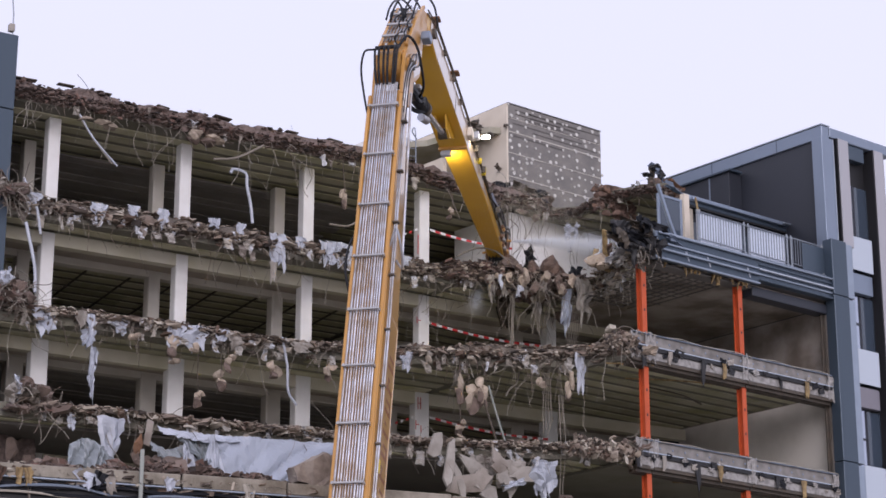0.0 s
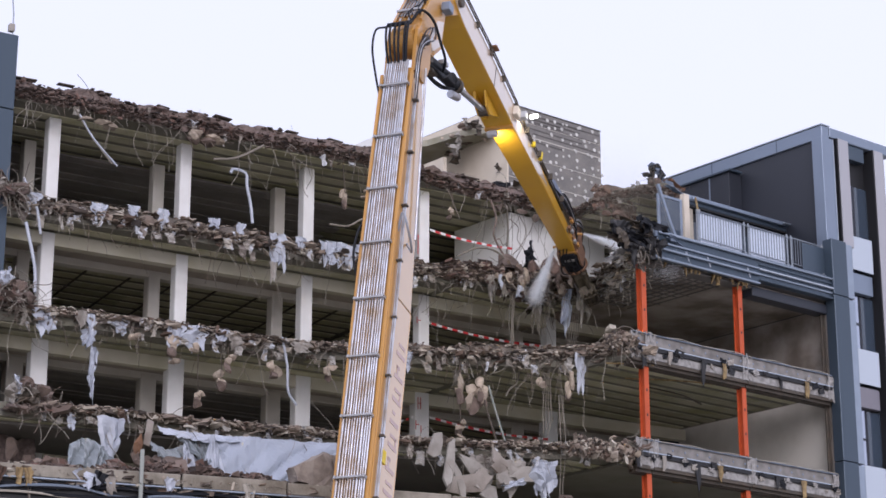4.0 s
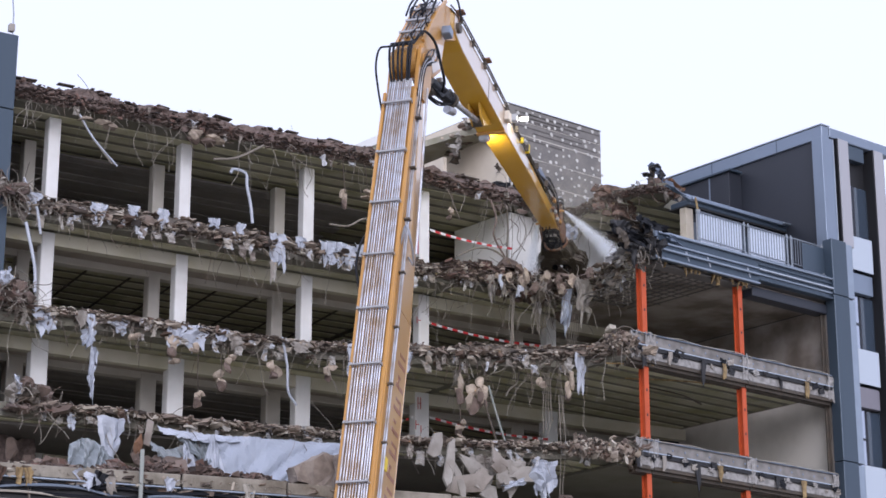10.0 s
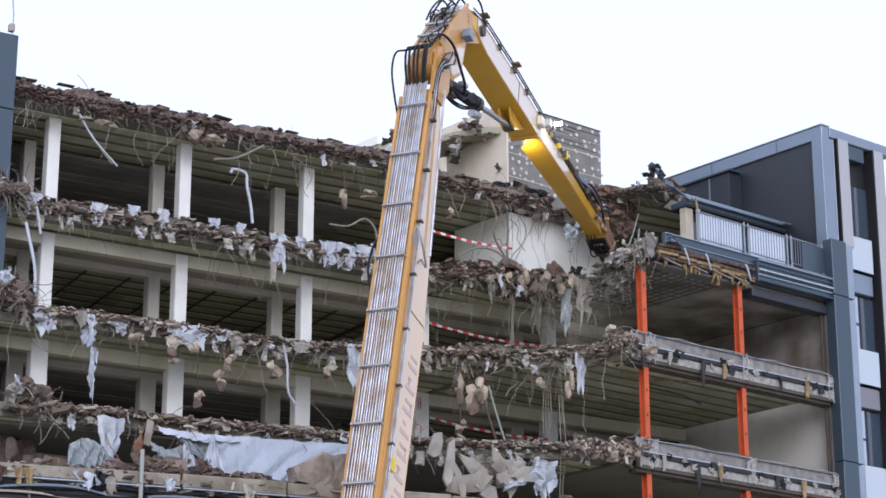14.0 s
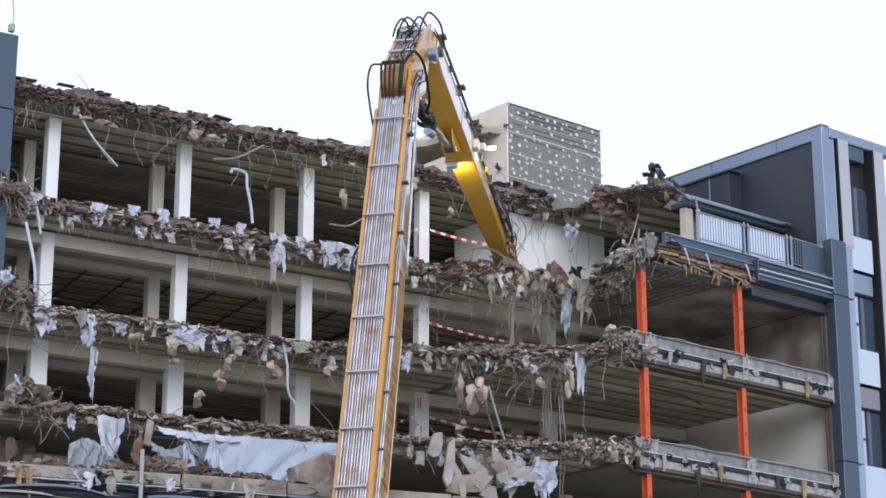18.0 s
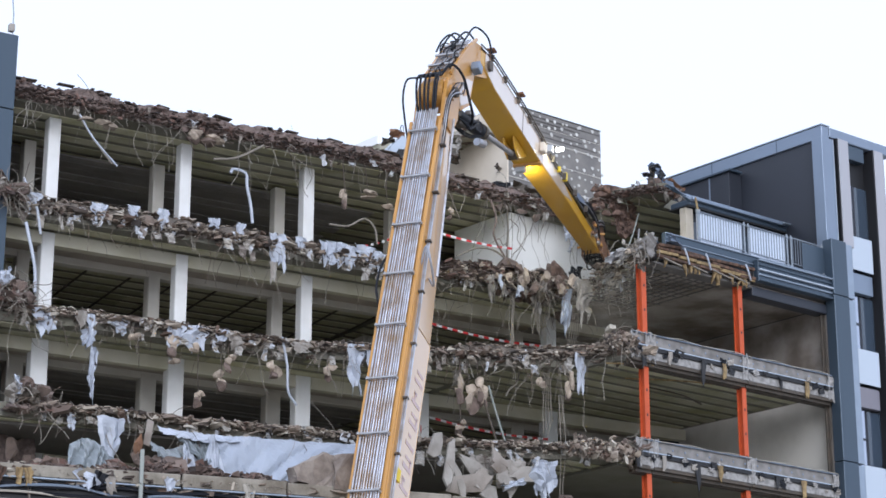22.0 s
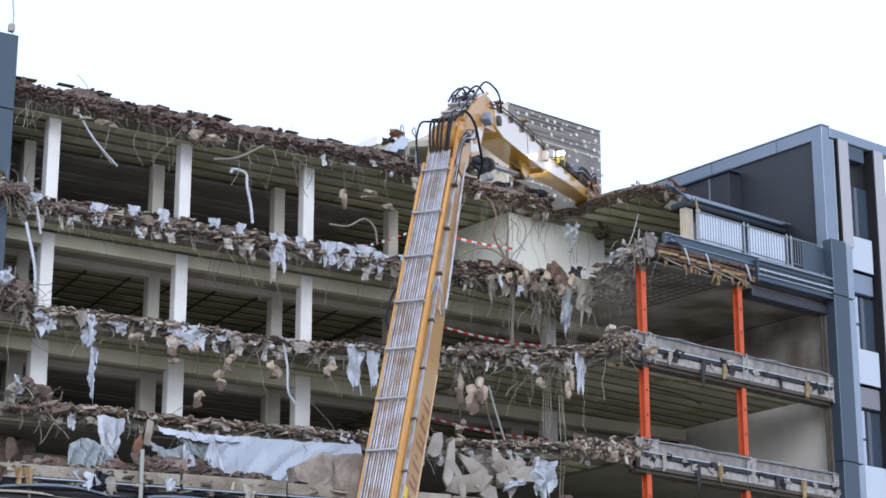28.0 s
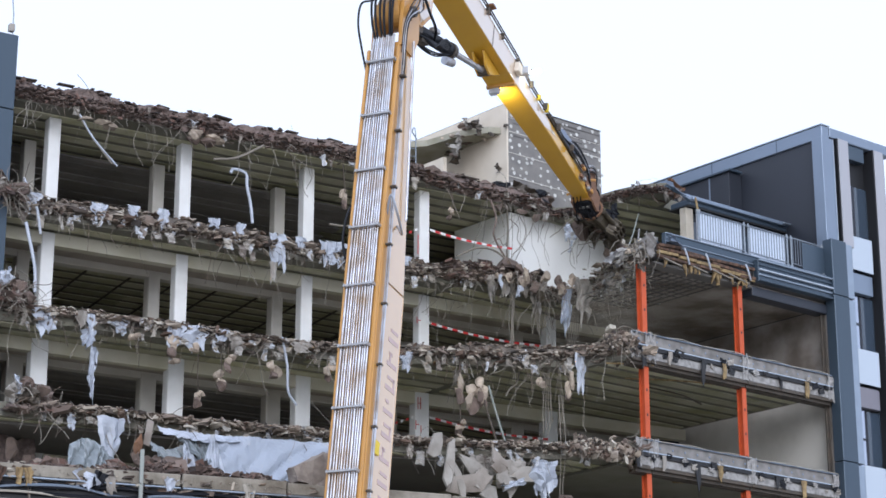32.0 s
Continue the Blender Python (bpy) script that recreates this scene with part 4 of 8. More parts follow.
EDGES = [  # slab, pieces, how many corners, height of the heap above the soffit, rubble kind
    (0, 9500, 16, 0.84, SOIL, "roof_rubble", "brown heap of roof rubble along the torn roof edge"),
    (1, 11500, 14, 0.80, RUBBLE, "edge_rubble", "heap of broken concrete and plaster on the slab edge"),
    (2, 9000, 8, 0.60, RUBBLE, "edge_rubble", "heap of broken concrete and plaster on the slab edge"),
    (3, 7600, 7, 0.54, RUBBLE, "edge_rubble", "heap of broken concrete and plaster on the slab edge"),
    (4, 6000, 4, 0.66, RUBBLE, "edge_rubble", "heap of broken concrete and plaster on the slab edge"),
]
for k, (level, count, stop, high, mat, name, label) in enumerate(EDGES):
    rng = np.random.default_rng(20 + k)
    z, thick, outline = SLABS[level]
    far = -8.5 if level == 4 else -1.9
    pts = [p for p in edge_points(outline, count, rng, stop) if p[0] > far]
    off = Vector((k * 7.0, 0, 0))
    places, sizes = [], []

    def crest(s):
        swell = noise.noise(Vector((s * 0.8, 0, 0)) + off) + 0.4 * noise.noise(Vector((s * 3.1, 5, 0)) + off)
        rise = -0.4 if level == 0 and s > 18.6 else (0.15 if level == 1 and s > 16.9 else 1.0)
        if level == 2 and s > 11.0:
            rise = 2.2
        return thick + rise * (high - thick) * ((0.8 + 0.5 * swell) if level == 0 else (0.75 + 0.6 * swell))

    for s, v in pts:
        top = crest(s) + (0.03 if level else -0.05)
        low = (0.06 if level in (0, 4) else (0, 0.20, 0.30, 0.30)[level]) if rng.random() < 0.93 else -0.06
        h = low + (top - low) * rng.random() ** 0.8
        back = rng.normal(-0.04, 0.09) if h < thick else abs(rng.normal(0, 0.7))
        ragged = 0.18 * noise.noise(Vector((s * 2.3, 4, 0)) + off)
        size = float(np.clip(rng.lognormal(-3.2, 0.62), 0.016, 0.19)) if level else float(np.clip(rng.lognormal(-3.15, 0.5), 0.02, 0.17))
        if h > top * 0.8:
            size = min(size, 0.11)
        places.append((s + rng.normal(0, 0.1), v + back + ragged, z + h))
        sizes.append(size)
    front = [(max(p[0], far), p[1]) for p in outline if p[1] < 5][:stop]
    solid("packed_rubble", ridge([(s, v + 0.05) for s, v in front], z + (0.08 if level in (0, 4) else (0, 0.18, 0.27, 0.27)[level]), lambda s: z + crest(s), 0.8, k + 1), ROOF_RIDGE if level in (0, 4) else RIDGE, "compact broken body of the torn slab edge", "rubble", LEFT, kind="stuff")
    solid(name, heap(name, places, sizes, rng, flat=0.34 if level == 0 else 0.42, shard=0.7, lying=True, tilt=0.10 if level == 0 else 0.20), mat, label, "rubble", LEFT, kind="stuff")
    bars = bmesh.new()
    for s, v in edge_points(outline, (110, 190, 150, 120, 90)[level], rng, stop):
        if s < far + 0.1:
            continue
        if rng.random() < 0.3:
            dangle(bars, (s, v - 0.05, z + rng.uniform(0.05, thick)), abs(rng.normal(0.45, 0.45)) + 0.2, rng, rng.uniform(0.006, 0.013), 0.3, 6, 4)
        else:
            curl(bars, (s, v - 0.03, z + rng.uniform(0.1, thick)), abs(rng.normal(0.5, 0.5)) + 0.35, rng, rng.uniform(0.004, 0.009), rng.uniform(0.1, 0.4))
    solid("bent_bars", bars, REBAR, "tangle of bent rusty reinforcing bars at the torn edge", "rebar", LEFT, kind="stuff")
    # small torn shreds of felt and film caught in the rubble
    vs, fs, n = [], [], 0
    for s, v in edge_points(outline, (30, 110, 75, 70, 40)[level], rng, stop):
        if s < far + 0.1:
            continue
        w, drop = rng.uniform(0.06, 0.30), rng.uniform(0.10, 0.42)
        x0, z0, y0, lean = s, z + rng.uniform(0.0, thick + 0.1), v - rng.uniform(0.02, 0.2), rng.normal(0, 0.25)
        g = [(x0 + u * w * (1 - 0.5 * j / 4 * rng.random()) + lean * j / 4 * drop + rng.normal(0, 0.015), y0 + rng.normal(0, 0.04) + back, z0 - drop * j / 4 + rng.normal(0, 0.02)) for back in (0, 0.012) for j in range(5) for u in (-0.5, 0, 0.5)]
        for b in (0, 15):
            fs += [(n + b + j * 3 + i, n + b + j * 3 + 3 + i, n + b + j * 3 + 4 + i, n + b + j * 3 + 1 + i) for j in range(4) for i in range(2)]
        vs += g
        n += 30
    shreds = bpy.data.meshes.new("torn_shreds")
    shreds.from_pydata(vs, [], fs)
    solid("torn_shreds", shreds, SHRED, "small torn shreds of felt and film in the rubble", "shreds", LEFT, kind="stuff")

def front_v(level, s):
    """Where the torn front of a slab runs at s."""
    line = SLABS[level][2][:(9, 7, 7, 7)[level]]
    return float(np.interp(s, [p[0] for p in line], [p[1] for p in line]))


# torn sheets and wires at the far end of the floors
for i, (v, z, h) in enumerate(((-1.3, 21.5, 0.5), (-1.9, 18.1, 0.7), (-4.0, 14.6, 0.5))):
    rng = np.random.default_rng(600 + i)
    pile = thing("torn_debris_pile", "dark pile of torn sheets and wires at the floor end", "debris", LEFT @ pose(-2.05, v, z), group="torn debris piles")
    for j in range(6):
        part("sheet", crumple(rng.uniform(0.3, 0.8), rng.uniform(0.2, 0.6), rng, 0.2, 6, 6), (BOARD, BROWN_LUMP, DARK_STEEL, SHEETING)[j % 4], pile, m=pose(rng.uniform(-0.5, 0.5), rng.normal(0, 0.15), rng.uniform(0, h), rng.uniform(-40, 40), rng.uniform(-60, 60), rng.uniform(-40, 40)))
    for j in range(5):
        w = rng.uniform(0.08, 0.2)
        part("clump", lump(bmesh.new(), (w, w, w * 0.8), rng, (rng.uniform(-0.5, 0.6), rng.normal(-0.1, 0.1), rng.uniform(0, h * 0.7))), BROWN_LUMP, pile)
    for j in range(16):
        part("wire", curl(bmesh.new(), (rng.uniform(-0.5, 0.6), -0.1, rng.uniform(0, h)), rng.uniform(0.4, 1.3), rng, rng.uniform(0.006, 0.013), rng.uniform(-0.1, 0.3)), REBAR, pile)

# collapsed brown mass below the far end of the lowest torn edge
solid("collapsed_mass", ridge([(-4.2, -2.1), (-3.2, -2.2), (-2.2, -2.15), (-0.9, -1.9)], 11.3, lambda s: 14.1 + 0.12 * math.sin(s * 5.0), 0.8, 31, 0.09), ROOF_RIDGE, "dark brown mass of collapsed masonry under the torn slab edge", "rubble", LEFT, kind="stuff")

# flat dark boards lying on the roof rubble
for i, (s, w) in enumerate(((-1.5, 0.7), (-0.2, 0.5), (0.5, 0.45), (1.1, 0.4), (3.1, 0.4), (5.2, 0.6), (7.7, 0.4), (9.3, 0.5), (11.4, 0.5), (15.2, 0.6), (17.5, 0.6), (18.3, 0.5))):
    rng = np.random.default_rng(500 + i)
    edge_v = np.interp(s, [p[0] for p in SLABS[0][2][:9]], [p[1] for p in SLABS[0][2][:9]])
    solid("roof_board", cube(-w * 0.55, w * 0.55, -0.10, 0.12, -0.02, 0.02, 0.01), DARK_STEEL, "dark roofing board lying on the rubble", "board", LEFT @ pose(s, edge_v + 0.3, 25.52 + rng.uniform(0, 0.06), rng.normal(0, 5), rng.normal(0, 3), rng.uniform(-8, 8)), group="roofing boards")

# heaps at the far end of each floor
for i, (s, v, z, w, h, count) in enumerate(((-2.0, -1.2, 21.4, 0.3, 0.35, 250), (-1.9, -1.7, 18.0, 0.35, 0.5, 400), (-1.7, -3.9, 14.3, 0.6, 0.5, 600), (-2.6, -2.9, 12.4, 0.5, 0.5, 400), (-0.9, -3.0, 11.3, 0.9, 0.5, 400))):
    rng = np.random.default_rng(400 + i)
    places = []
    for _ in range(count):
        a, r = rng.uniform(0, math.tau), rng.random() ** 0.7
        places.append((s + math.cos(a) * r * w * 1.6, v + math.sin(a) * r * 0.5, z + h * (1 - r) * rng.uniform(0.6, 1.0) + rng.uniform(0, 0.12)))
    sizes = [float(np.clip(rng.lognormal(-3.0, 0.6), 0.02, 0.22)) for _ in range(count)]
    solid("rubble_heap", heap("rubble_heap", places, sizes, rng, flat=0.5, shard=0.7, lying=True, tilt=0.4), SOIL, "heap of brown and grey rubble at the end of the floor", "rubble", LEFT, kind="stuff")
    wires = bmesh.new()
    for _ in range(26):
        curl(wires, (s + rng.normal(0, w), v - 0.3, z + rng.uniform(0, h)), rng.uniform(0.4, 1.3), rng, rng.uniform(0.006, 0.012), rng.uniform(0.0, 0.3))
    solid("bent_bars", wires, REBAR, "tangle of bent bars in the rubble heap", "rebar", LEFT, kind="stuff")


# ---- things on and under the torn edges (column line's frame) ----
def hang_rag(s, v, z, w, h, seed, mat=SHEETING, label="torn white plastic sheet hanging from the slab edge"):
    solid("hanging_sheet", rag(w, h, np.random.default_rng(seed)), mat, label, "plastic sheet", LEFT @ pose(s, v, z, 0, 0, 0), group="hanging sheets")


GREY_LABEL = "grey rag of insulation felt hanging from the slab edge"
SHEETS = {  # storey: place along the edge, width, height
    1: ((-1.3, 0.6, 0.6), (0.82, 0.5, 0.6), (1.9, 0.4, 0.4), (2.9, 0.35, 0.7), (4.6, 0.4, 0.45), (5.5, 0.3, 0.5), (6.84, 0.62, 1.35), (7.7, 0.4, 0.45), (8.6, 0.5, 0.9), (9, 0.85, 0.9), (9.5, 0.5, 0.8), (10.1, 0.8, 0.6), (10.6, 0.6, 0.7), (11.6, 0.5, 0.5)),
    2: ((-0.86, 0.75, 0.9), (1.4, 0.5, 0.6), (3.18, 0.55, 0.8), (3.9, 0.75, 0.95), (4.7, 0.4, 0.5), (9.13, 0.55, 1.9), (9.6, 0.4, 1.3), (10.6, 0.45, 0.7), (15.6, 0.36, 1.6)),
    3: ((-0.84, 0.3, 0.5), (0.25, 0.7, 1.4)),
}
for i, (k, (s, w, h)) in enumerate((k, row) for k in SHEETS for row in SHEETS[k]):
    v, z = front_v(k, s) - 0.18, SLABS[k][0] + (0, 0.75, 0.42, 0.15)[k] + 0.08 * math.sin(7 * s)
    hang_rag(s, v, z, w, h, 40 + i)
for i, (s, v, z, w, h) in enumerate(((6.7, -1.62, 20.7, 0.25, 0.8), (5.2, -2.2, 18.0, 0.7, 0.5), (7.4, -2.3, 18.0, 0.7, 0.45), (14.6, -2.2, 21.6, 0.5, 1.2), (16.3, -2.3, 21.3, 0.5, 1.3), (17.85, -3.0, 21.5, 0.75, 1.75), (17.6, -3.1, 21.3, 0.4, 1.2), (15.1, -2.2, 21.3, 0.4, 0.8), (12.54, -3.3, 18.0, 0.3, 1.1), (11.6, -6.2, 14.2, 0.9, 0.9), (12.4, -6.6, 14.1, 1.1, 1.1))):
    hang_rag(s, v, z, w, h, 70 + i, BOARD, GREY_LABEL)
# a long torn strip that hangs in knots down to the next floor
strip = thing("hanging_sheet", "long knotted strip of torn white plastic hanging from the slab edge", "plastic sheet", LEFT @ pose(0.43, -2.05, 18.05), group="hanging sheets")
for i, (x, z, w, h, turn) in enumerate(((-0.25, 0.0, 0.34, 0.62, -8), (0.02, -0.08, 0.22, 0.75, -3), (0.10, -0.55, 0.26, 0.72, 6), (0.02, -0.62, 0.42, 0.62, 14), (0.18, -1.05, 0.22, 0.70, -5), (0.16, -1.15, 0.14, 1.0, 4), (0.12, -1.62, 0.24, 0.85, 2), (0.10, -1.95, 0.16, 0.85, -4))):
    part("torn_strip", rag(w, h, np.random.default_rng(700 + i), 5, 9, 0.55, 0.35), SHEETING if i else BOARD, strip, m=pose(x, -0.01 * i, z, 0, turn, 0))


def hung(top, low, v, seed, mat, label, crease=0.14, fray=0.06):
    """A creased sheet between an upper and a lower line of (s, z) before the slab edge."""
    off = Vector(np.random.default_rng(seed).uniform(-40, 40, 3))
    nu, nv = 40, 16
    bm, grids = bmesh.new(), []
    for back in (0, 0.012):
        g = []
        for j in range(nv + 1):
            w, row = j / nv, []
            for i in range(nu + 1):
                u = i / nu
                a, b = (np.array([np.interp(u * (len(line) - 1), range(len(line)), [p[q] for p in line]) for q in (0, 1)]) for line in (top, low))
                p = a + (b - a) * w
                fold = crease * (abs(noise.noise(Vector((u * 5.5 + w * 0.8, w * 0.6, 0)) + off)) * 2.4 * (0.4 + w) + 0.6 * abs(noise.noise(Vector((u * 12 - w * 2, w * 1.2, 4)) + off)))
                edge = fray * (noise.noise(Vector((u * 13, j * 0.4, 2)) + off) + 0.6 * noise.noise(Vector((u * 31, j, 2)) + off)) * (1 if j in (0, nv) else 0.25)
                row.append(bm.verts.new((p[0] + 0.04 * noise.noise(Vector((u * 6, w * 4, 9)) + off), v - fold - 0.25 * w + back, p[1] + edge)))
            g.append(row)
        grids.append(g)
    f, b = grids
    for j in range(nv):
        for i in range(nu):
            bm.faces.new((f[j][i], f[j + 1][i], f[j + 1][i + 1], f[j][i + 1]))
            bm.faces.new((b[j][i], b[j][i + 1], b[j + 1][i + 1], b[j + 1][i]))
    solid("draped_sheet", bm, mat, label, "plastic sheet", LEFT)


hung([(1.42, 14.16), (2.2, 14.10), (3.0, 14.10), (3.9, 14.12)], [(1.5, 13.86), (2.1, 13.88), (2.6, 13.78), (3.9, 13.9)], -5.0, 31, SHEETING, "narrow torn white plastic sheet under the slab edge", 0.08)
hung([(3.05, 14.0), (4.0, 14.12), (5.0, 14.16), (6.5, 14.22), (7.9, 14.30)], [(2.75, 12.78), (3.3, 12.74), (4.0, 12.74), (4.7, 12.78), (5.4, 12.90), (7.9, 13.1)], -5.15, 3, FILM, "large white plastic sheet draped over the torn slab edge")
hung([(1.2, 13.66), (1.7, 13.50), (2.35, 13.72)], [(1.15, 13.40), (1.9, 12.92), (2.75, 12.76)], -5.05, 17, GREY_FILM, "dirty translucent plastic sheet below the slab edge")
hung([(2.0, 13.92), (2.5, 13.92), (3.0, 13.95)], [(2.3, 13.45), (2.65, 13.0), (2.9, 13.2)], -5.0, 19, GREY_FILM, "crumpled clear film in a fold of the sheet", 0.25)
hung([(2.98, 14.02), (3.04, 14.05), (3.10, 14.02)], [(2.62, 12.80), (2.95, 12.74), (3.30, 12.80)], -5.25, 23, SHEETING, "narrow pointed plastic sheet over the film", 0.10, 0.03)
hung([(2.2, 13.85), (2.3, 13.7), (2.4, 13.5)], [(1.95, 13.1), (2.3, 12.85), (2.7, 12.8)], -5.2, 29, SHEETING, "torn white plastic tail below the slab edge", 0.12)
hung([(-1.15, 13.35), (-0.75, 13.62), (-0.2, 13.45), (0.0, 13.2)], [(-1.4, 12.7), (-0.8, 12.66), (-0.3, 12.66), (0.05, 12.75)], -4.9, 9, GREY_FILM, "crumpled grey film hanging below the slab edge", 0.30)
solid("leaning_board", cube(-0.11, 0.11, -0.02, 0.02, -0.4, 0.4, 0.008), STAINED, "stained grey-brown board leaning at the slab edge", "board", LEFT @ pose(1.2, -4.95, 13.95, -8, 14, 10), group="lodged boards")
solid("masonry_lump", lump(bmesh.new(), (0.11, 0.10, 0.26), np.random.default_rng(45)), RUST_BOX, "rusty brown lump hanging below the slab edge", "masonry lump", LEFT @ pose(0.93, -4.9, 13.6), group="lodged masonry lumps")
solid("masonry_lump", lump(bmesh.new(), (0.62, 0.4, 0.30), np.random.default_rng(46)), BROWN_LUMP, "brown masonry lump lodged under the slab edge", "masonry lump", LEFT @ pose(1.75, -5.3, 12.95), group="lodged masonry lumps")

rng = np.random.default_rng(77)
# broken boards and slab pieces lodged along the two lowest edges
for s, v, z, w, h, tilt, mat in ((9.52, -6.75, 14.19, 0.47, 0.87, 12, BOARD), (9.99, -6.75, 13.74, 0.34, 1.53, 9, BOARD), (10.43, -6.75, 13.24, 0.3, 1.36, -22, BOARD), (11.0, -6.75, 13.64, 1.16, 0.61, 25, BOARD), (11.85, -6.75, 13.98, 0.77, 0.69, -10, STAINED), (10.74, -6.75, 13.2, 1.26, 0.61, -15, STAINED), (11.5, -6.75, 13.04, 0.89, 0.54, 8, STAINED), (12.01, -6.75, 13.53, 0.77, 0.62, 20, BOARD), (12.69, -6.75, 13.67, 0.9, 0.52, 0, STAINED), (12.35, -6.75, 13.31, 0.7, 0.2, -18, SHEETING)):
    b = prism(bmesh.new(), [(-w * rng.uniform(0.4, 0.5), -h * rng.uniform(0.3, 0.5)), (0, -h * rng.uniform(0.45, 0.55)), (w * rng.uniform(0.4, 0.5), -h * rng.uniform(0.2, 0.5)), (w / 2, h * rng.uniform(0.0, 0.3)), (w * rng.uniform(0.1, 0.35), h / 2), (-w * rng.uniform(0.2, 0.5), h * rng.uniform(0.3, 0.5))], -0.06, 0.06, "y")
    if w > 0.6:
        b.free()
        b = shard(w * 1.2, h * 1.25, rng) if mat is not SHEETING else crumple(w, h, rng, 0.12, 8, 8)
        mat = BOARD if mat is STAINED and h < 0.56 else mat
    else:
        bmesh.ops.bevel(b, geom=b.edges[:], offset=0.015, segments=1, affect="EDGES")
    solid("leaning_board", b, mat, "torn pale sheet of ceiling board" if mat is SHEETING else "broken beige board lodged at the slab edge", "board", LEFT @ pose(s, v + rng.normal(0, 0.08), z, rng.uniform(-22, 8), tilt, rng.uniform(-18, 18)), group="lodged boards")
solid("hanging_sheet", rag(0.8, 1.4, rng, 9, 14, 0.2, 0.25), SHEETING, "white torn film hanging below the slab edge", "plastic sheet", LEFT @ pose(13.3, -6.95, 14.1), group="hanging sheets")
for s, z, w in ((14.0, 12.7, 0.4), (13.8, 12.4, 0.45)):
    solid("masonry_lump", lump(bmesh.new(), (w, 0.3, w * 0.8), rng), BROWN_LUMP, "brown masonry lump lodged under the slab edge", "masonry lump", LEFT @ pose(s, -6.9, z), group="lodged masonry lumps")
for i, (outline, v0, v1, turn) in enumerate(((((-0.98, -0.42), (0.02, -0.50), (0.12, 0.36), (-0.16, 0.42), (-1.02, -0.02)), -0.35, 0.4, 6), (((0.05, -0.55), (1.05, -0.5), (1.25, 0.20), (0.72, 0.36), (0.16, 0.34)), -0.42, 0.35, -8))):
    b = prism(bmesh.new(), outline, v0, v1, "y")
    bmesh.ops.subdivide_edges(b, edges=b.edges[:], cuts=3, use_grid_fill=True)
    bmesh.ops.triangulate(b, faces=b.faces[:])
    for p in b.verts:
        q = p.co * 1.6 + Vector((i * 9, 0, 0))
        p.co += Vector((0.10 * noise.noise(q * 1.4), 0.34 * noise.noise(q * 1.1 + Vector((5, 0, 0))), 0.09 * noise.noise(q * 2 + Vector((0, 9, 0))))) + 0.03 * Vector((noise.noise(q * 4), noise.noise(q * 4.3), noise.noise(q * 3.7)))
    solid("broken_block", b, STONE, "large grey-brown broken block on the lowest slab edge", "concrete block", LEFT @ LOW_EDGE @ pose(8.3, 0.35, 11.78, 0, 0, turn), group="large broken blocks")
pipe_rows = ((-0.02, 13.9, 0.016), (0.06, 13.92, 0.014))
for dx, s, r in pipe_rows:
    solid("hanging_wire", tube(bmesh.new(), smooth_path([(s + dx, -7.0, 16.2), (s + dx * 2 + 0.03, -7.05, 14.6), (s + dx - 0.02, -7.0, 13.2), (s + dx * 3, -7.0, 12.2)], 5), r, 5), CABLE, "long pale cable hanging past the slab edge", "cable", LEFT)

for i, (s, w, h) in enumerate(((-1.4, 0.9, 0.45), (-0.4, 0.8, 0.4), (-2.6, 0.7, 0.3), (-4.2, 0.8, 0.25), (0.8, 0.8, 0.3))):
    g = np.random.default_rng(660 + i)
    spots = []
    for _ in range(420):
        a, r = g.uniform(0, math.tau), g.random() ** 0.6
        spots.append(LEFT.inverted() @ (LEFT @ LOW_EDGE @ Vector((s + 5.5 + math.cos(a) * r * w, 0.35 + math.sin(a) * r * 0.3, 11.25 + h * (1 - r * r) * g.uniform(0.5, 1.0)))))
    solid("brown_rubble_mound", heap("brown_rubble_mound", spots, [float(np.clip(g.lognormal(-3.1, 0.6), 0.02, 0.2)) for _ in spots], g, flat=0.6, shard=0.7, lying=True, tilt=0.4), SOIL, "small mound of brown rubble on the lowest slab edge", "rubble", LEFT, kind="stuff")

# torn service edge of the lowest slab
low_edge = thing("service_edge", "dirty concrete edge strip with pipes and torn film", "edge strip", LEFT @ LOW_EDGE @ pose(5.43, 11.72, 0))
x = -8.5
while x < 11.5:
    n = rng.uniform(1.6, 3.2)
    part("strip", cube(x, x + n, -11.80, -11.64, 11.02 + rng.normal(0, 0.01), 11.31 + rng.normal(0, 0.02), 0.015), LOW_STRIP, low_edge, "dirty concrete strip")
    part("lip", cube(x, x + n, -11.86, -11.64, 10.96, 11.0, 0.008), TRIM_METAL, low_edge)
    x += n + rng.uniform(0.02, 0.08)
# A black sheet takes the place of the shade below the strip.
part("recess", cube(-8.5, 11.5, -11.70, -11.642, 10.45, 10.95), BLACK, low_edge, "black sheet that stands in for the shaded gap under the strip")
part("lower_lip", cube(-8.5, 11.5, -11.84, -11.64, 10.38, 10.45, 0.01), DIRTY_EDGE, low_edge)
for i, r in enumerate((0.03, 0.05, 0.035, 0.045)):
    part("pipe", tube(bmesh.new(), smooth_path([(-8 + k * 1.1, -11.80 + rng.normal(0, 0.03), 10.55 + i * 0.09 + rng.normal(0, 0.05)) for k in range(15)], 4), r, 6), (CABLE, HOSE, LIGHT_METAL, HOSE)[i], low_edge, "sagging service pipe")
bolt = mesh_of("bolt", cube(-0.03, 0.03, -0.02, 0.0, -0.03, 0.03, 0.008))
bolt.materials.append(CABLE)
for i in range(26):
    part("bolt", bolt, CABLE, low_edge, m=pose(-8 + i * 0.7, -11.805, 11.1 + rng.normal(0, 0.02)))
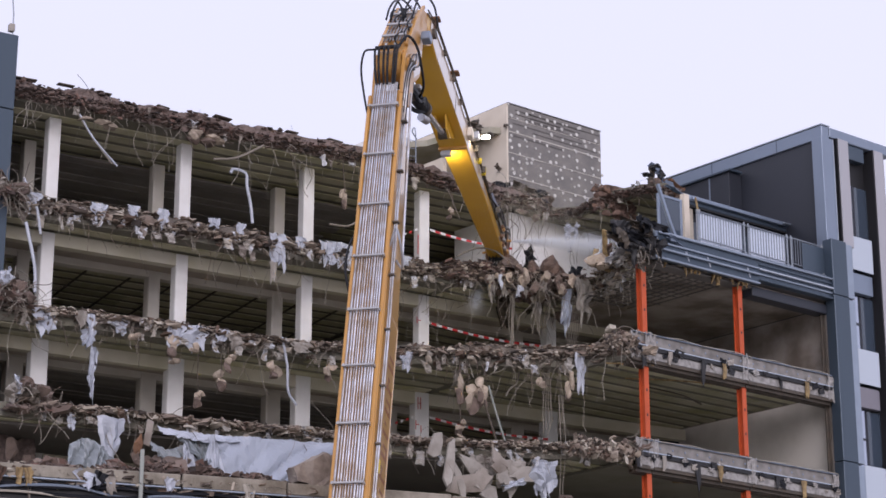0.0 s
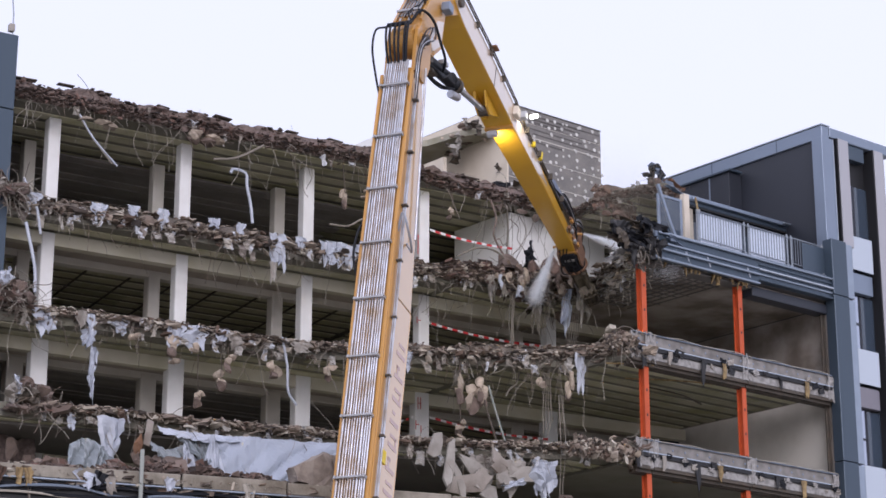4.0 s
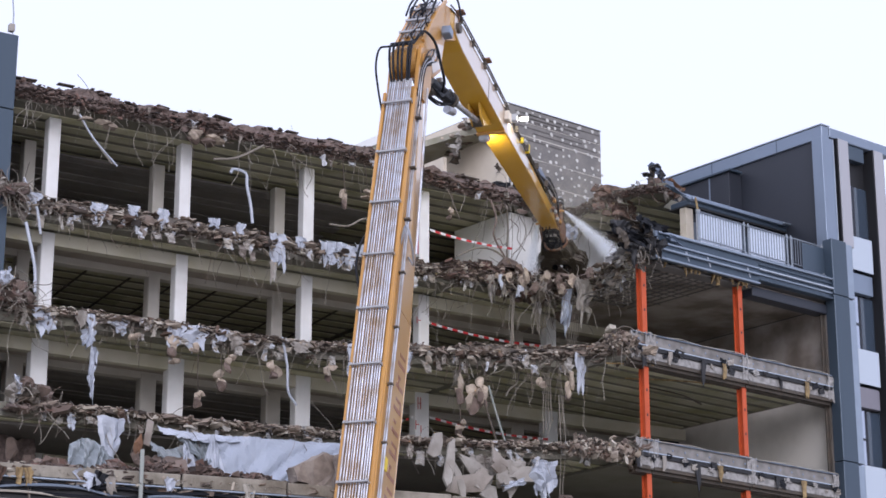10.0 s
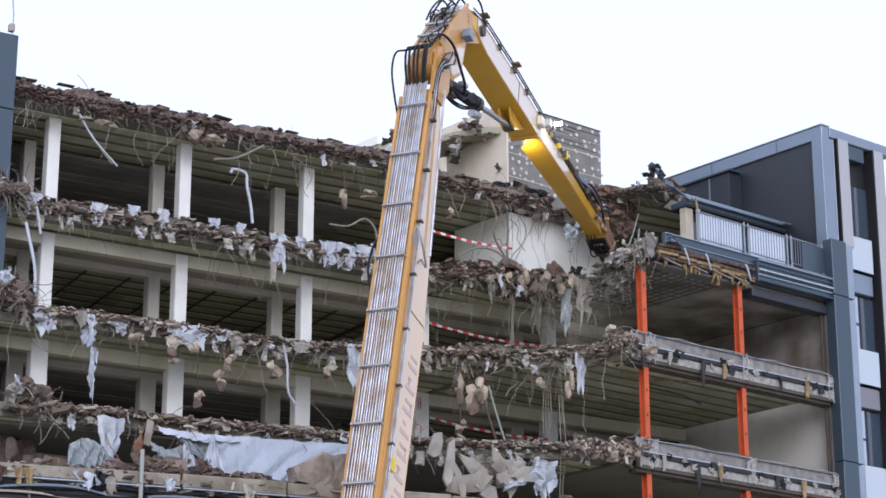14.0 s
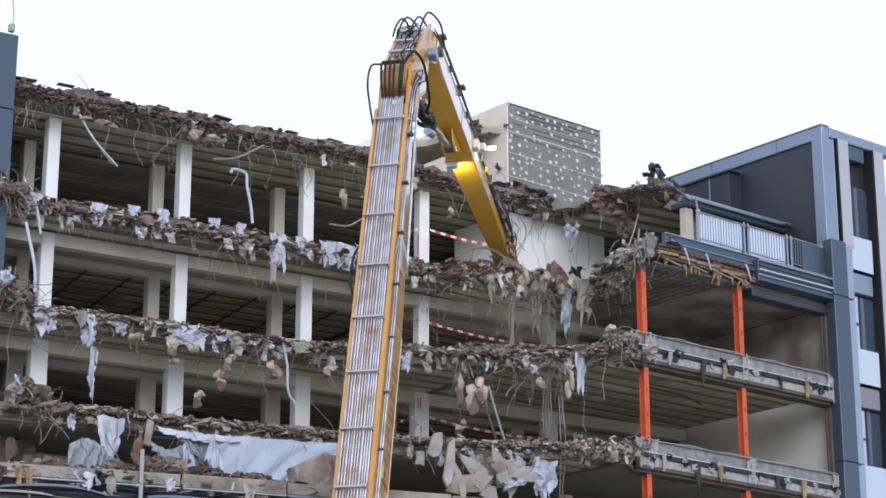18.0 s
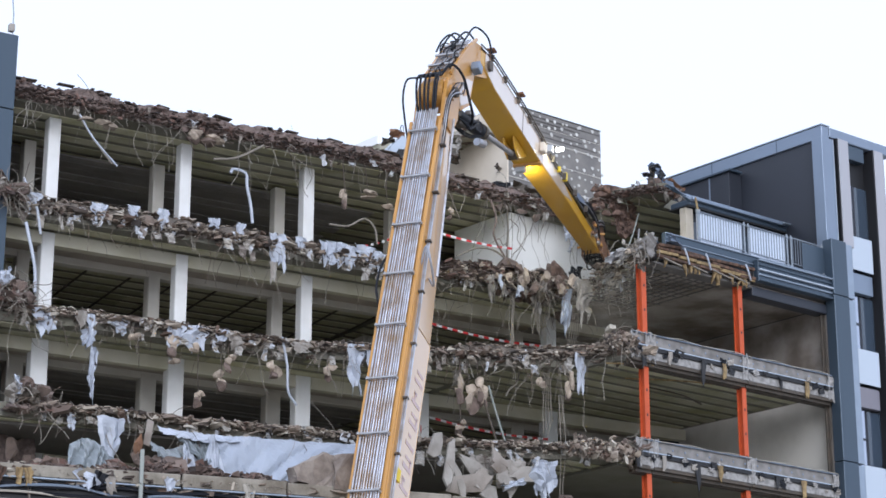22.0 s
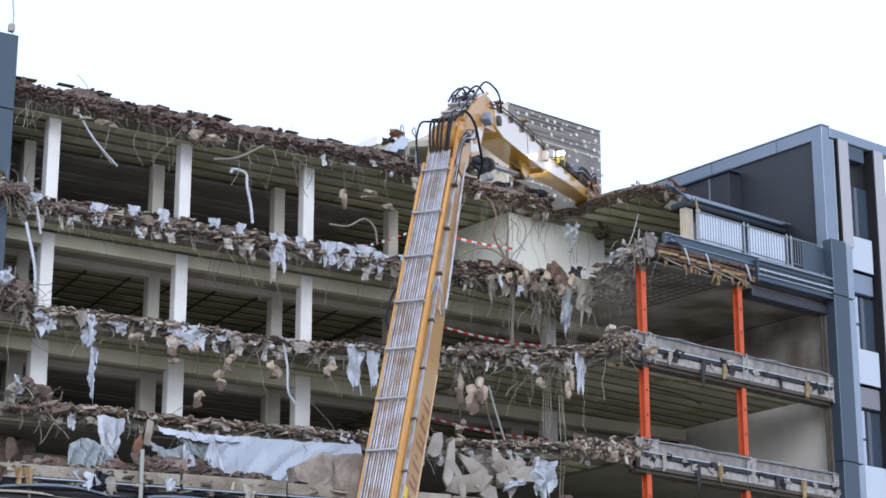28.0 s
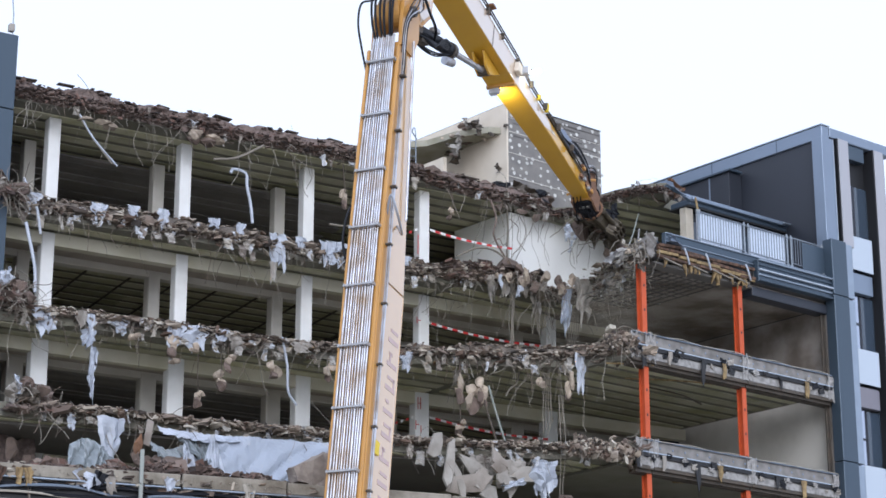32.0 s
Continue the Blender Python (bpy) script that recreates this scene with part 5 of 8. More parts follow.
for x, w, h, mat in ((-5.0, 0.16, 0.6, INSULATION), (-4.8, 0.2, 0.45, INSULATION), (-5.4, 0.2, 0.6, TIMBER), (-3.3, 0.6, 0.5, SHEETING), (-2.9, 0.25, 0.7, BOARD), (-3.0, 0.3, 0.5, HOSE), (-1.3, 0.3, 0.4, SHEETING), (0.6, 0.25, 0.5, CABLE)):
    part("torn_rag", rag(w, h, rng, 4, 7, 0.6, 0.3), mat, low_edge, "torn rag caught on the edge", m=pose(x, -11.9, 11.2, 0, rng.uniform(-30, 30), 0))
part("stub_post", cube(-2.10, -2.01, -11.95, -11.87, 10.6, 11.85, 0.01), GREEN_STEEL, low_edge, "pale green steel stub")

# lumps that hang on bars below the slabs
ROOF_LUMPS = ((9.46, 23.45, 0.14, 0.5), (10.29, 23.62, 0.3, 0.18), (11.14, 23.4, 0.26, 0.16), (14.03, 23.9, 0.18, 0.3), (4.08, 24.6, 0.34, 0.3), (4.66, 24.6, 0.42, 0.26), (0.3, 24.4, 0.3, 0.16), (1, 24.35, 0.35, 0.2))
SLAB_LUMPS = ((1.93, 17.49, 0.2, 0.24), (3.02, 17.35, 0.26, 0.42), (3.75, 17.3, 0.2, 0.24), (4.99, 17.12, 0.22, 0.36), (6.44, 17.04, 0.26, 0.38), (8.3, 17.19, 0.22, 0.3), (4, 15.85, 0.2, 0.36), (4.72, 16.5, 0.2, 0.36), (3.1, 16.85, 0.18, 0.22), (12.2, 16.75, 0.24, 0.55), (12.5, 16.5, 0.22, 0.5), (12.8, 16.8, 0.25, 0.55), (12.95, 16.55, 0.2, 0.4), (12.24, 15.58, 0.2, 0.26), (12.26, 15.2, 0.16, 0.22), (14.6, 17, 0.2, 0.24), (15.3, 16.9, 0.18, 0.5))
for i, (k, (s, z, a, c)) in enumerate([(2, row) for row in SLAB_LUMPS] + [(0, row) for row in ROOF_LUMPS]):
    v = front_v(k, s) - 0.15
    rng = np.random.default_rng(100 + i)
    top = SLABS[k][0] + 0.15
    piece = thing("hanging_lump", "beige lump of concrete hanging on a reinforcing bar", "concrete lump", LEFT @ pose(s, v, z), group="hanging concrete lumps")
    for j in range(3 if c > 0.25 else 2):
        part("stone", lump(bmesh.new(), (a * rng.uniform(0.45, 0.75), a * 0.5, c * rng.uniform(0.3, 0.5)), rng, (rng.normal(0, a * 0.3), rng.normal(0, 0.05), (0.35 - 0.45 * j) * c)), LUMP if j < 2 else BROWN_LUMP, piece)
    if top - z > 0.2:
        part("bar", tube(bmesh.new(), smooth_path([(0, 0, c * 0.3), (rng.normal(0, 0.06), 0, (top - z) * 0.5), (rng.normal(0, 0.05), 0.1, top - z)], 4), 0.012, 5), REBAR, piece)

# dark lumps on the roof and the terrace-side slab
for i, (s, v, z, a, c) in enumerate(((15.3, -1.9, 21.85, 0.40, 0.24), (15.9, 0.1, 25.45, 0.26, 0.14), (17.6, 0.2, 25.45, 0.3, 0.14), (18.6, 0.3, 25.42, 0.26, 0.12), (13.4, -0.3, 25.45, 0.24, 0.12), (16.2, -0.2, 24.6, 0.16, 0.14), (17.2, -0.2, 24.55, 0.18, 0.13), (17.9, -0.1, 24.5, 0.16, 0.12))):
    rng = np.random.default_rng(150 + i)
    solid("roof_lump", lump(bmesh.new(), (a, a * 0.7, c), rng), BROWN_LUMP, "dark brown lump of broken roof masonry", "masonry lump", LEFT @ pose(s, v, z), group="dark masonry lumps")


def pipe_thing(points, r, mat, label, category="pipe"):
    solid("bent_pipe", tube(bmesh.new(), smooth_path(points, 4), r, 7), mat, label, category, LEFT)


pipe_thing([(-0.07, -1.2, 24.7), (0.5, -1.2, 23.9), (1.25, -1.2, 23.1)], 0.025, CABLE, "thin white conduit hanging from the roof slab")
pipe_thing([(0.1, -1.22, 24.5), (0.6, -1.22, 23.8), (1.42, -1.22, 23.05)], 0.03, SHEETING, "torn white duct strip hanging from the roof slab", "duct")
pipe_thing([(5.3, -1.2, 23.55), (5.42, -1.2, 23.7), (5.85, -1.2, 23.62), (5.9, -1.2, 23.2), (6.05, -1.2, 22.6), (6.13, -1.2, 22.0)], 0.05, SHEETING, "bent white pipe standing in the top storey")
pipe_thing([(4.69, -1.2, 23.9), (5.5, -1.2, 24.1), (6.46, -1.2, 24.7)], 0.04, CABLE, "pale bent conduit under the roof slab")
pipe_thing([(8.7, -1.6, 22.3), (9.4, -1.6, 22.35), (10.0, -1.6, 22.7), (10.4, -1.6, 22.45), (10.5, -1.6, 21.9)], 0.035, CABLE, "bent grey conduit on the slab edge")
pipe_thing([(6.75, -2.25, 18.1), (6.95, -2.25, 17.2), (7.0, -2.25, 16.4), (7.3, -2.25, 16.0)], 0.04, SHEETING, "white cable sleeve hanging below the slab")
pipe_thing([(13.0, -4.4, 16.9), (13.3, -4.4, 16.0), (13.6, -4.4, 15.2)], 0.035, GREEN_STEEL, "grey steel strut hanging below the slab", "steel strut")
pipe_thing([(-1.6, -1.3, 22.1), (-1.2, -1.4, 21.3), (-1.0, -1.4, 20.4)], 0.04, SHEETING, "white pipe leaning on the slab edge")
pipe_thing([(-1.7, -2.0, 20.5), (-1.35, -2.0, 19.2), (-1.3, -2.0, 18.4)], 0.05, SHEETING, "white pipe leaning on the slab edge")
pipe_thing([(16.78, 0.12, 24.7), (16.80, 0.10, 23.9), (16.76, 0.12, 23.2), (16.78, 0.10, 22.3), (16.76, 0.1, 21.5)], 0.035, CABLE, "thin pale pipe down the corner of the white wall")
pipe_thing([(16.74, 0.0, 23.5), (16.4, -0.2, 23.2), (16.1, -0.4, 23.35), (15.7, -0.6, 23.1)], 0.018, REBAR, "bent wire off the corner pipe", "wire")
pipe_thing([(16.80, 0.0, 24.3), (17.1, -0.1, 24.0), (17.0, -0.2, 23.5), (17.25, -0.3, 23.1)], 0.014, REBAR, "bent wire off the corner pipe", "wire")
pipe_thing([(16.9, 0.0, 23.0), (17.2, -0.1, 23.3), (17.35, -0.2, 23.9), (17.1, -0.2, 24.4)], 0.012, REBAR, "bent wire before the white wall", "wire")
pipe_thing([(14.47, -4.0, 17.68), (14.3, -4.05, 17.2), (14.05, -4.05, 17.0), (13.92, -4.0, 16.75)], 0.03, CABLE, "bent pale conduit under the slab")
pipe_thing([(12.86, -4.4, 16.29), (13.15, -4.4, 15.5), (13.42, -4.4, 14.82)], 0.04, DARK_STEEL, "dark steel strut hanging below the slab", "steel strut")
for k, (x, r) in enumerate(((15.42, 0.030), (15.50, 0.022), (15.36, 0.014))):
    pipe_thing([(x, -2.12, 21.9), (x + 0.02, -2.18, 20.9), (x - 0.03 * k, -2.15, 19.9), (x + 0.02, -2.1, 18.9 + 0.2 * k)], r, CABLE, "long pale strand hanging to the next floor", "cable")
for k, x in enumerate((14.88, 14.95, 15.02, 15.09)):
    pipe_thing([(x, -4.65, 18.1), (x + 0.03, -4.75, 17.2), (x - 0.02 + 0.03 * k, -4.72, 16.4), (x + 0.05 * k, -4.7, 15.5 + 0.15 * k)], 0.016, CABLE, "long pale strand hanging below the slab", "cable")
for k, (x, z, n) in enumerate(((18.85, 24.2, 1.1), (18.7, 24.25, 0.7), (19.1, 24.3, 0.6))):
    shreds = thing("hanging_shreds", "small white shreds on a wire before the white wall", "shreds", LEFT @ pose(x, -0.8, z), group="white hanging shreds")
    part("wire", tube(bmesh.new(), smooth_path([(0, 0.2, 0.5), (0.03, 0.05, 0.0), (-0.04, 0, -n * 0.5), (0.02, 0, -n)], 4), 0.008, 5), CABLE, shreds)
    for q in range(4):
        part("shred", crumple(0.16, 0.2, np.random.default_rng(820 + 9 * k + q), 0.1, 5, 5), SHEETING, shreds, m=pose(0.04 * (-1) ** q, -0.02, -n * (q + 0.6) / 4.2, 0, 40 * (-1) ** q, 20 * q))

fan = thing("hanging_cables", "fan of pale frayed strands below the torn slab", "cable", LEFT @ pose(16.2, -2.35, 20.75), group="hanging cables")
for k in range(7):
    g = np.random.default_rng(880 + k)
    lean = g.normal(0, 0.32)
    part("strand", tube(bmesh.new(), smooth_path([(0.03 * (k - 3), 0, 0.5), (0.02 * (k - 3), -0.03, 0.05), (lean * 0.5 + g.normal(0, 0.04), -0.05, -0.4), (lean + g.normal(0, 0.08), -0.02, -0.75), (lean * 1.1 + g.normal(0, 0.1), 0, -0.9 - g.uniform(0, 0.5))], 4), g.uniform(0.008, 0.018), 5), CABLE, fan)
solid("hanging_sheet", rag(0.36, 1.6, np.random.default_rng(891), 7, 14, 0.3, 0.4), FILM, "silvery torn film hanging from the slab end", "plastic sheet", LEFT @ pose(17.3, -2.75, 21.15, 0, 6, 0), group="hanging sheets")
for k in range(6):
    g = np.random.default_rng(895 + k)
    pipe_thing([(17.25 + 0.07 * k, -2.7, 21.0), (17.28 + 0.08 * k, -2.8, 20.3), (17.2 + 0.10 * k, -2.75, 19.5 - g.uniform(0, 0.4))], 0.012, CABLE, "pale strand hanging at the slab end", "cable")
pipe_thing([(15.55, -0.7, 24.6), (15.75, -0.75, 23.9), (15.6, -0.8, 23.3), (15.85, -1.0, 22.6), (15.9, -1.4, 22.1)], 0.035, BROWN_LUMP, "dark bent root-like bar before the white wall", "bar")
pipe_thing([(13.6, -1.6, 22.0), (14.3, -1.8, 22.35), (15.0, -1.9, 22.3), (15.6, -2.0, 21.8)], 0.035, CABLE, "grey bent conduit over the rubble bank")

# loose strands of cable
STRANDS = {  # storey: place along the edge, how many, how long
    0: ((-1.3, 5, 1.2), (0.8, 3, 1.5), (2, 4, 1.9), (2.7, 3, 1.6), (3.4, 3, 1.4), (5.6, 4, 2.1), (7.2, 4, 1.9), (8, 3, 1.4), (9.9, 3, 1.2), (15.9, 6, 2.2), (16.7, 5, 1.1), (17.2, 5, 2.2), (17.8, 4, 0.9), (18, 5, 2.6), (19.3, 4, 1.6)),
    1: ((-0.6, 3, 1.2), (2.6, 4, 0.8), (5.2, 3, 1.6), (7, 3, 1.9), (9.3, 4, 1.4), (11.2, 4, 1.5), (12.6, 5, 2.4), (13.4, 3, 1.5), (13.9, 4, 0.9), (14.4, 2, 2.2), (15, 2, 1.2), (15.5, 4, 2.2), (16.2, 3, 1.3), (16.6, 4, 2), (17.4, 4, 1.5)),
    2: ((1, 3, 1.2), (4.7, 5, 0.7), (5.8, 4, 1.5), (8.6, 4, 1.3), (12.3, 5, 1.3), (13.6, 4, 1.3), (14.55, 5, 1.2), (14.9, 7, 2.4)),
}
for i, (k, (s, n, length)) in enumerate((k, row) for k in STRANDS for row in STRANDS[k]):
    v, z = front_v(k, s) - 0.12, SLABS[k][0] + (-0.02, 0.2, 0.12)[k]
    rng = np.random.default_rng(200 + i)
    bunch = thing("hanging_cables", "loose pale cable strands hanging from a torn slab", "cable", LEFT @ pose(s, v, z), group="hanging cables")
    for k in range(n):
        part("strand", curl(bmesh.new(), (rng.normal(0, 0.25), rng.normal(0, 0.08), rng.normal(0, 0.08)), length * rng.uniform(0.5, 1.3), rng, rng.uniform(0.005, 0.010), rng.uniform(0.3, 0.9), 5), CABLE, bunch)


prop = thing("standing_post", "bent grey steel strips leaning under the torn roof", "steel strip", RIGHT @ pose(3.35, 4.0, 0))
part("strip", tube(bmesh.new(), smooth_path([(-0.95, 0.0, 21.44), (-0.5, 0.0, 22.3), (0.05, 0.0, 23.1), (0.5, 0.0, 24.2)], 4), 0.024, 5), GREEN_STEEL, prop)
part("strip", tube(bmesh.new(), smooth_path([(-1.15, -0.1, 21.46), (-0.4, -0.1, 22.1), (0.2, -0.1, 22.7), (0.4, -0.1, 23.6)], 4), 0.03, 5), ZINC, prop)
part("brace", tube(bmesh.new(), smooth_path([(-0.9, -0.2, 22.0), (-0.2, -0.2, 22.15), (0.35, -0.25, 22.0)], 4), 0.025, 6), ZINC, prop, "bent grey brace")

# bank of flat brown pieces stacked on the slab beside the white wall; its nearer end comes down later
def bank(s0, s1, count, tall, mat, seed):
    g = np.random.default_rng(seed)
    spots = []
    for _ in range(count):
        s = g.uniform(s0, s1)
        top = tall * (0.8 + 0.35 * noise.noise(Vector((s * 1.3, seed, 0))))
        spots.append((s, np.interp(s, [12.6, 14.3, 16.2, 18.3], [-1.45, -2.05, -2.0, -2.4]) + g.normal(0.05, 0.16), 21.12 + top * g.random() ** 0.8))
    return heap("stacked_rubble", spots, [float(np.clip(g.lognormal(-2.85, 0.55), 0.03, 0.22)) for _ in spots], g, flat=0.45, shard=0.7, lying=True, tilt=0.22)


solid("stacked_rubble", bank(13.1, 16.6, 1100, 0.72, SOIL, 641), SOIL, "bank of flat brown broken pieces on the slab edge", "rubble", LEFT, kind="stuff")
solid("stacked_rubble", bank(13.1, 16.6, 900, 0.70, RUBBLE, 642), RUBBLE, "bank of mixed broken pieces on the slab edge", "rubble", LEFT, kind="stuff")
loose_bank = solid("stacked_rubble", bank(16.3, 18.4, 1100, 0.75, SOIL, 643), SOIL, "brown end of the rubble bank that comes away", "rubble", LEFT, kind="stuff")

# torn end of the slab between the white wall and the orange post
tail = thing("torn_slab_end", "torn grey end of the slab with bent plates and bars", "debris", RIGHT @ pose(0.9, 2.0, 21.25))
g = np.random.default_rng(975)
for i in range(16):
    along = g.uniform(-1, 1)
    part("plate", crumple(g.uniform(0.25, 0.7), g.uniform(0.12, 0.35), g, 0.15, 7, 5), (DIRTY_EDGE, DARK_STEEL, BROWN_LUMP, ZINC)[i % 4], tail, m=pose(0.75 * along + g.normal(0, 0.1), 1.7 * along + g.normal(-0.2, 0.15), g.normal(0.0, 0.13), g.uniform(-50, 50), g.uniform(-40, 10), g.uniform(-60, 60)))
for i in range(22):
    along, w = g.uniform(-1, 1.2), g.uniform(0.06, 0.17)
    part("clump", lump(bmesh.new(), (w, w, w * 0.7), g, (0.75 * along, 1.7 * along - 0.15, g.normal(0.0, 0.14))), (BROWN_LUMP, LUMP, STAINED)[i % 3], tail)
for i in range(24):
    along = g.uniform(-1, 1.2)
    part("bar", curl(bmesh.new(), (0.75 * along, 1.7 * along - 0.2, g.normal(0, 0.1)), g.uniform(0.4, 1.3), g, g.uniform(0.008, 0.014), 0.25), (REBAR, CABLE)[i % 2], tail)

# torn mesh, rags and wires below the slab beside the orange post
snarl = thing("torn_mesh_snarl", "snarl of torn mesh, rags and wires below the slab", "debris", LEFT @ pose(16.3, -2.9, 21.1))
rng = np.random.default_rng(640)
for i in range(9):
    part("rag", rag(rng.uniform(0.12, 0.34), rng.uniform(0.25, 0.7), rng, 4, 7, 0.7, 0.35), (BOARD, SHRED, GRAB_STEEL, SHEETING, LUMP)[i % 5], snarl, m=pose(rng.uniform(-2.2, 1.2), rng.uniform(-0.2, 0.5), rng.uniform(-0.3, 0.25), 0, rng.uniform(-30, 30), rng.uniform(-40, 40)))
for i in range(18):
    w = rng.uniform(0.06, 0.16)
    part("clump", lump(bmesh.new(), (w, w * 0.7, w * 1.2), rng, (rng.uniform(-2.2, 1.2), rng.uniform(-0.3, 0.3), rng.uniform(-0.2, 0.4))), (BROWN_LUMP, LUMP)[i % 2], snarl)
for i in range(22):
    part("wire", curl(bmesh.new(), (rng.uniform(-2.3, 1.3), rng.uniform(-0.3, 0.2), rng.uniform(-0.3, 0.4)), rng.uniform(0.6, 1.9), rng, rng.uniform(0.005, 0.011), rng.uniform(0.1, 0.5)), (REBAR, CABLE)[i % 2], snarl)


# red and white barrier tapes between the columns
def tape(points, width=0.085):
    band = thing("barrier_tape", "red and white striped barrier tape between columns", "barrier tape", LEFT, group="barrier tapes")
    for (a, b) in zip(points, points[1:]):
        a, b = Vector(a), Vector(b)
        n = max(2, int((b - a).length / 0.21))
        for i in range(n):
            p, q = a.lerp(b, i / n), a.lerp(b, (i + 1) / n)
            sag = lambda t: Vector((0, 0, -0.25 * (b - a).length * 0.10 * 4 * t * (1 - t)))
            p, q = p + sag(i / n), q + sag((i + 1) / n)
            bm = bmesh.new()
            prism(bm, [(p.x, p.z), (q.x, q.z), (q.x, q.z + width), (p.x, p.z + width)], p.y, p.y + 0.006, "y")
            part("stripe", bm, RED if i % 2 else WHITE, band)


tape([(11.9, 2.0, 22.95), (13.1, -0.03, 23.29)])
tape([(13.5, -0.03, 23.29), (16.88, -0.03, 23.16)])
tape([(13.35, -0.03, 20.0), (18.2, -0.03, 19.80)])
tape([(11.9, 2.0, 16.45), (13.0, -0.03, 16.7)])
tape([(13.5, -0.03, 16.72), (18.3, -0.03, 16.50)])
marks = thing("spray_marks", "red sprayed survey marks on the white column", "paint mark", LEFT)
for s, z, w, h in ((13.2, 17.0, 0.03, 0.4), (13.3, 17.0, 0.03, 0.4), (13.22, 17.18, 0.12, 0.03), (13.12, 16.3, 0.03, 0.3), (13.32, 16.2, 0.03, 0.25), (13.12, 16.45, 0.14, 0.03), (13.15, 19.95, 0.03, 0.22), (13.2, 20.05, 0.12, 0.03), (13.18, 22.4, 0.03, 0.7)):
    part("stroke", cube(s - 0.16, s + w - 0.16, -0.008, -0.003, z, z + h), RED, marks)

# ladder cage and torn vent by the plant room
ladder = thing("roof_ladder", "thin grey roof ladder with hooped handrails", "ladder", LEFT @ pose(14.0, 2.2, 25.1))
for x in (-0.25, 0.25):
    part("stile", tube(bmesh.new(), smooth_path([(x, 0, 0), (x, 0, 2.6), (x, 0.25, 2.75), (x + 0.35, 0.5, 2.6)], 4), 0.022, 6), RAIL_METAL, ladder)
for i in range(8):
    part("rung", tube(bmesh.new(), [(-0.25, 0, 0.2 + i * 0.3), (0.25, 0, 0.2 + i * 0.3)], 0.014, 5), RAIL_METAL, ladder)
vent = thing("torn_vent", "torn rooftop vent with a pale bent metal hood", "vent", LEFT @ pose(12.5, 0.6, 25.1))
rng = np.random.default_rng(33)
part("hood", prism(bmesh.new(), [(-0.75, 0.0), (-0.55, -0.05), (-0.15, 0.75), (0.30, 1.30), (0.36, 1.55), (0.10, 1.62), (-0.35, 1.15), (-0.62, 0.6)], -0.25, 0.25, "y"), BRIGHT_TRIM, vent, "pale bent sheet metal hood")
# The hood is solid; a black plate on its face imitates the shaded inside.
part("hollow", prism(bmesh.new(), [(-0.50, 0.10), (-0.28, 0.12), (0.10, 0.85), (0.16, 1.12), (-0.05, 1.10), (-0.42, 0.55)], -0.262, -0.252, "y"), BLACK, vent, "black plate painted as the hood's shaded hollow")
for i, (x, z, w, h, mat) in enumerate(((0.05, 1.72, 0.5, 0.3, RUST_BOX), (-0.3, 1.45, 0.4, 0.25, DARK_STEEL), (0.35, 1.0, 0.25, 0.7, BOARD), (-0.6, 0.1, 0.5, 0.4, DARK_STEEL))):
    part("sheet", crumple(w, h, rng, 0.18), mat, vent, "crumpled torn sheet", m=pose(x, rng.normal(0, 0.1), z, 0, rng.uniform(-15, 25), rng.uniform(-30, 30)))
part("stub", drum(bmesh.new(), (0.2, 0.1, 0.35), (0, 0, 1), 0.22, 0.8, 12), DARK_STEEL, vent)

# brown masonry and broken panels under the third slab
for i, (s, v, z, a, c) in enumerate(((-2.0, -3.0, 13.5, 0.18, 0.34), (-1.6, -3.0, 13.0, 0.24, 0.26), (1.3, -4.9, 12.95, 0.4, 0.25), (1.95, -5.0, 12.75, 0.36, 0.22), (0.9, -4.8, 13.3, 0.14, 0.36))):
    rng = np.random.default_rng(170 + i)
    solid("masonry_lump", lump(bmesh.new(), (a, a * 0.6, c), rng), BROWN_LUMP, "brown masonry lump lodged under the slab edge", "masonry lump", LEFT @ pose(s, v, z), group="lodged masonry lumps")
# torn timber and mineral wool behind the fascia that comes away
torn = thing("torn_edge_build_up", "torn layered timber and mineral wool along the terrace edge", "timber", RIGHT)
rng = np.random.default_rng(8)
for z, h, mat in ((21.36, 0.10, TIMBER), (21.23, 0.11, TIMBER), (21.10, 0.11, INSULATION), (20.97, 0.10, TIMBER)):
    x = 0.45
    while x < 4.8:
        n = rng.uniform(0.6, 1.9)
        stick = rng.uniform(0, 0.10)
        part("batten", cube(0, min(n, 5.0 - x), -0.20 - stick, -0.115, -h / 2, h / 2, 0.018), mat, torn, m=pose(x, 0, z + h / 2 + rng.normal(0, 0.02), rng.normal(0, 8), rng.normal(0, 2.4), rng.normal(0, 1.0)))
        x += n + rng.uniform(0.0, 0.06)
# Black board put in so the joints between battens look deep in shade.
part("backing", cube(0.4, 5.0, -0.135, -0.112, 20.95, 21.48), BLACK, torn, "black backing that stands in for shade behind the battens")
for x in (1.6, 2.6, 4.5):
    part("bracket", tube(bmesh.new(), smooth_path([(x, -0.27, 21.5), (x + 0.02, -0.34, 21.3), (x + 0.1, -0.33, 21.1), (x + 0.2, -0.28, 20.98)], 4), 0.03, 5), SHEETING, torn, "white bent bracket")
for x in (1.0, 2.2, 3.4, 4.2):
    part("splinter", tube(bmesh.new(), [(x - 0.5, -0.22, 21.05), (x, -0.26, 20.93), (x + 0.5, -0.22, 20.88)], 0.03, 4), CABLE, torn, "pale splintered lath")
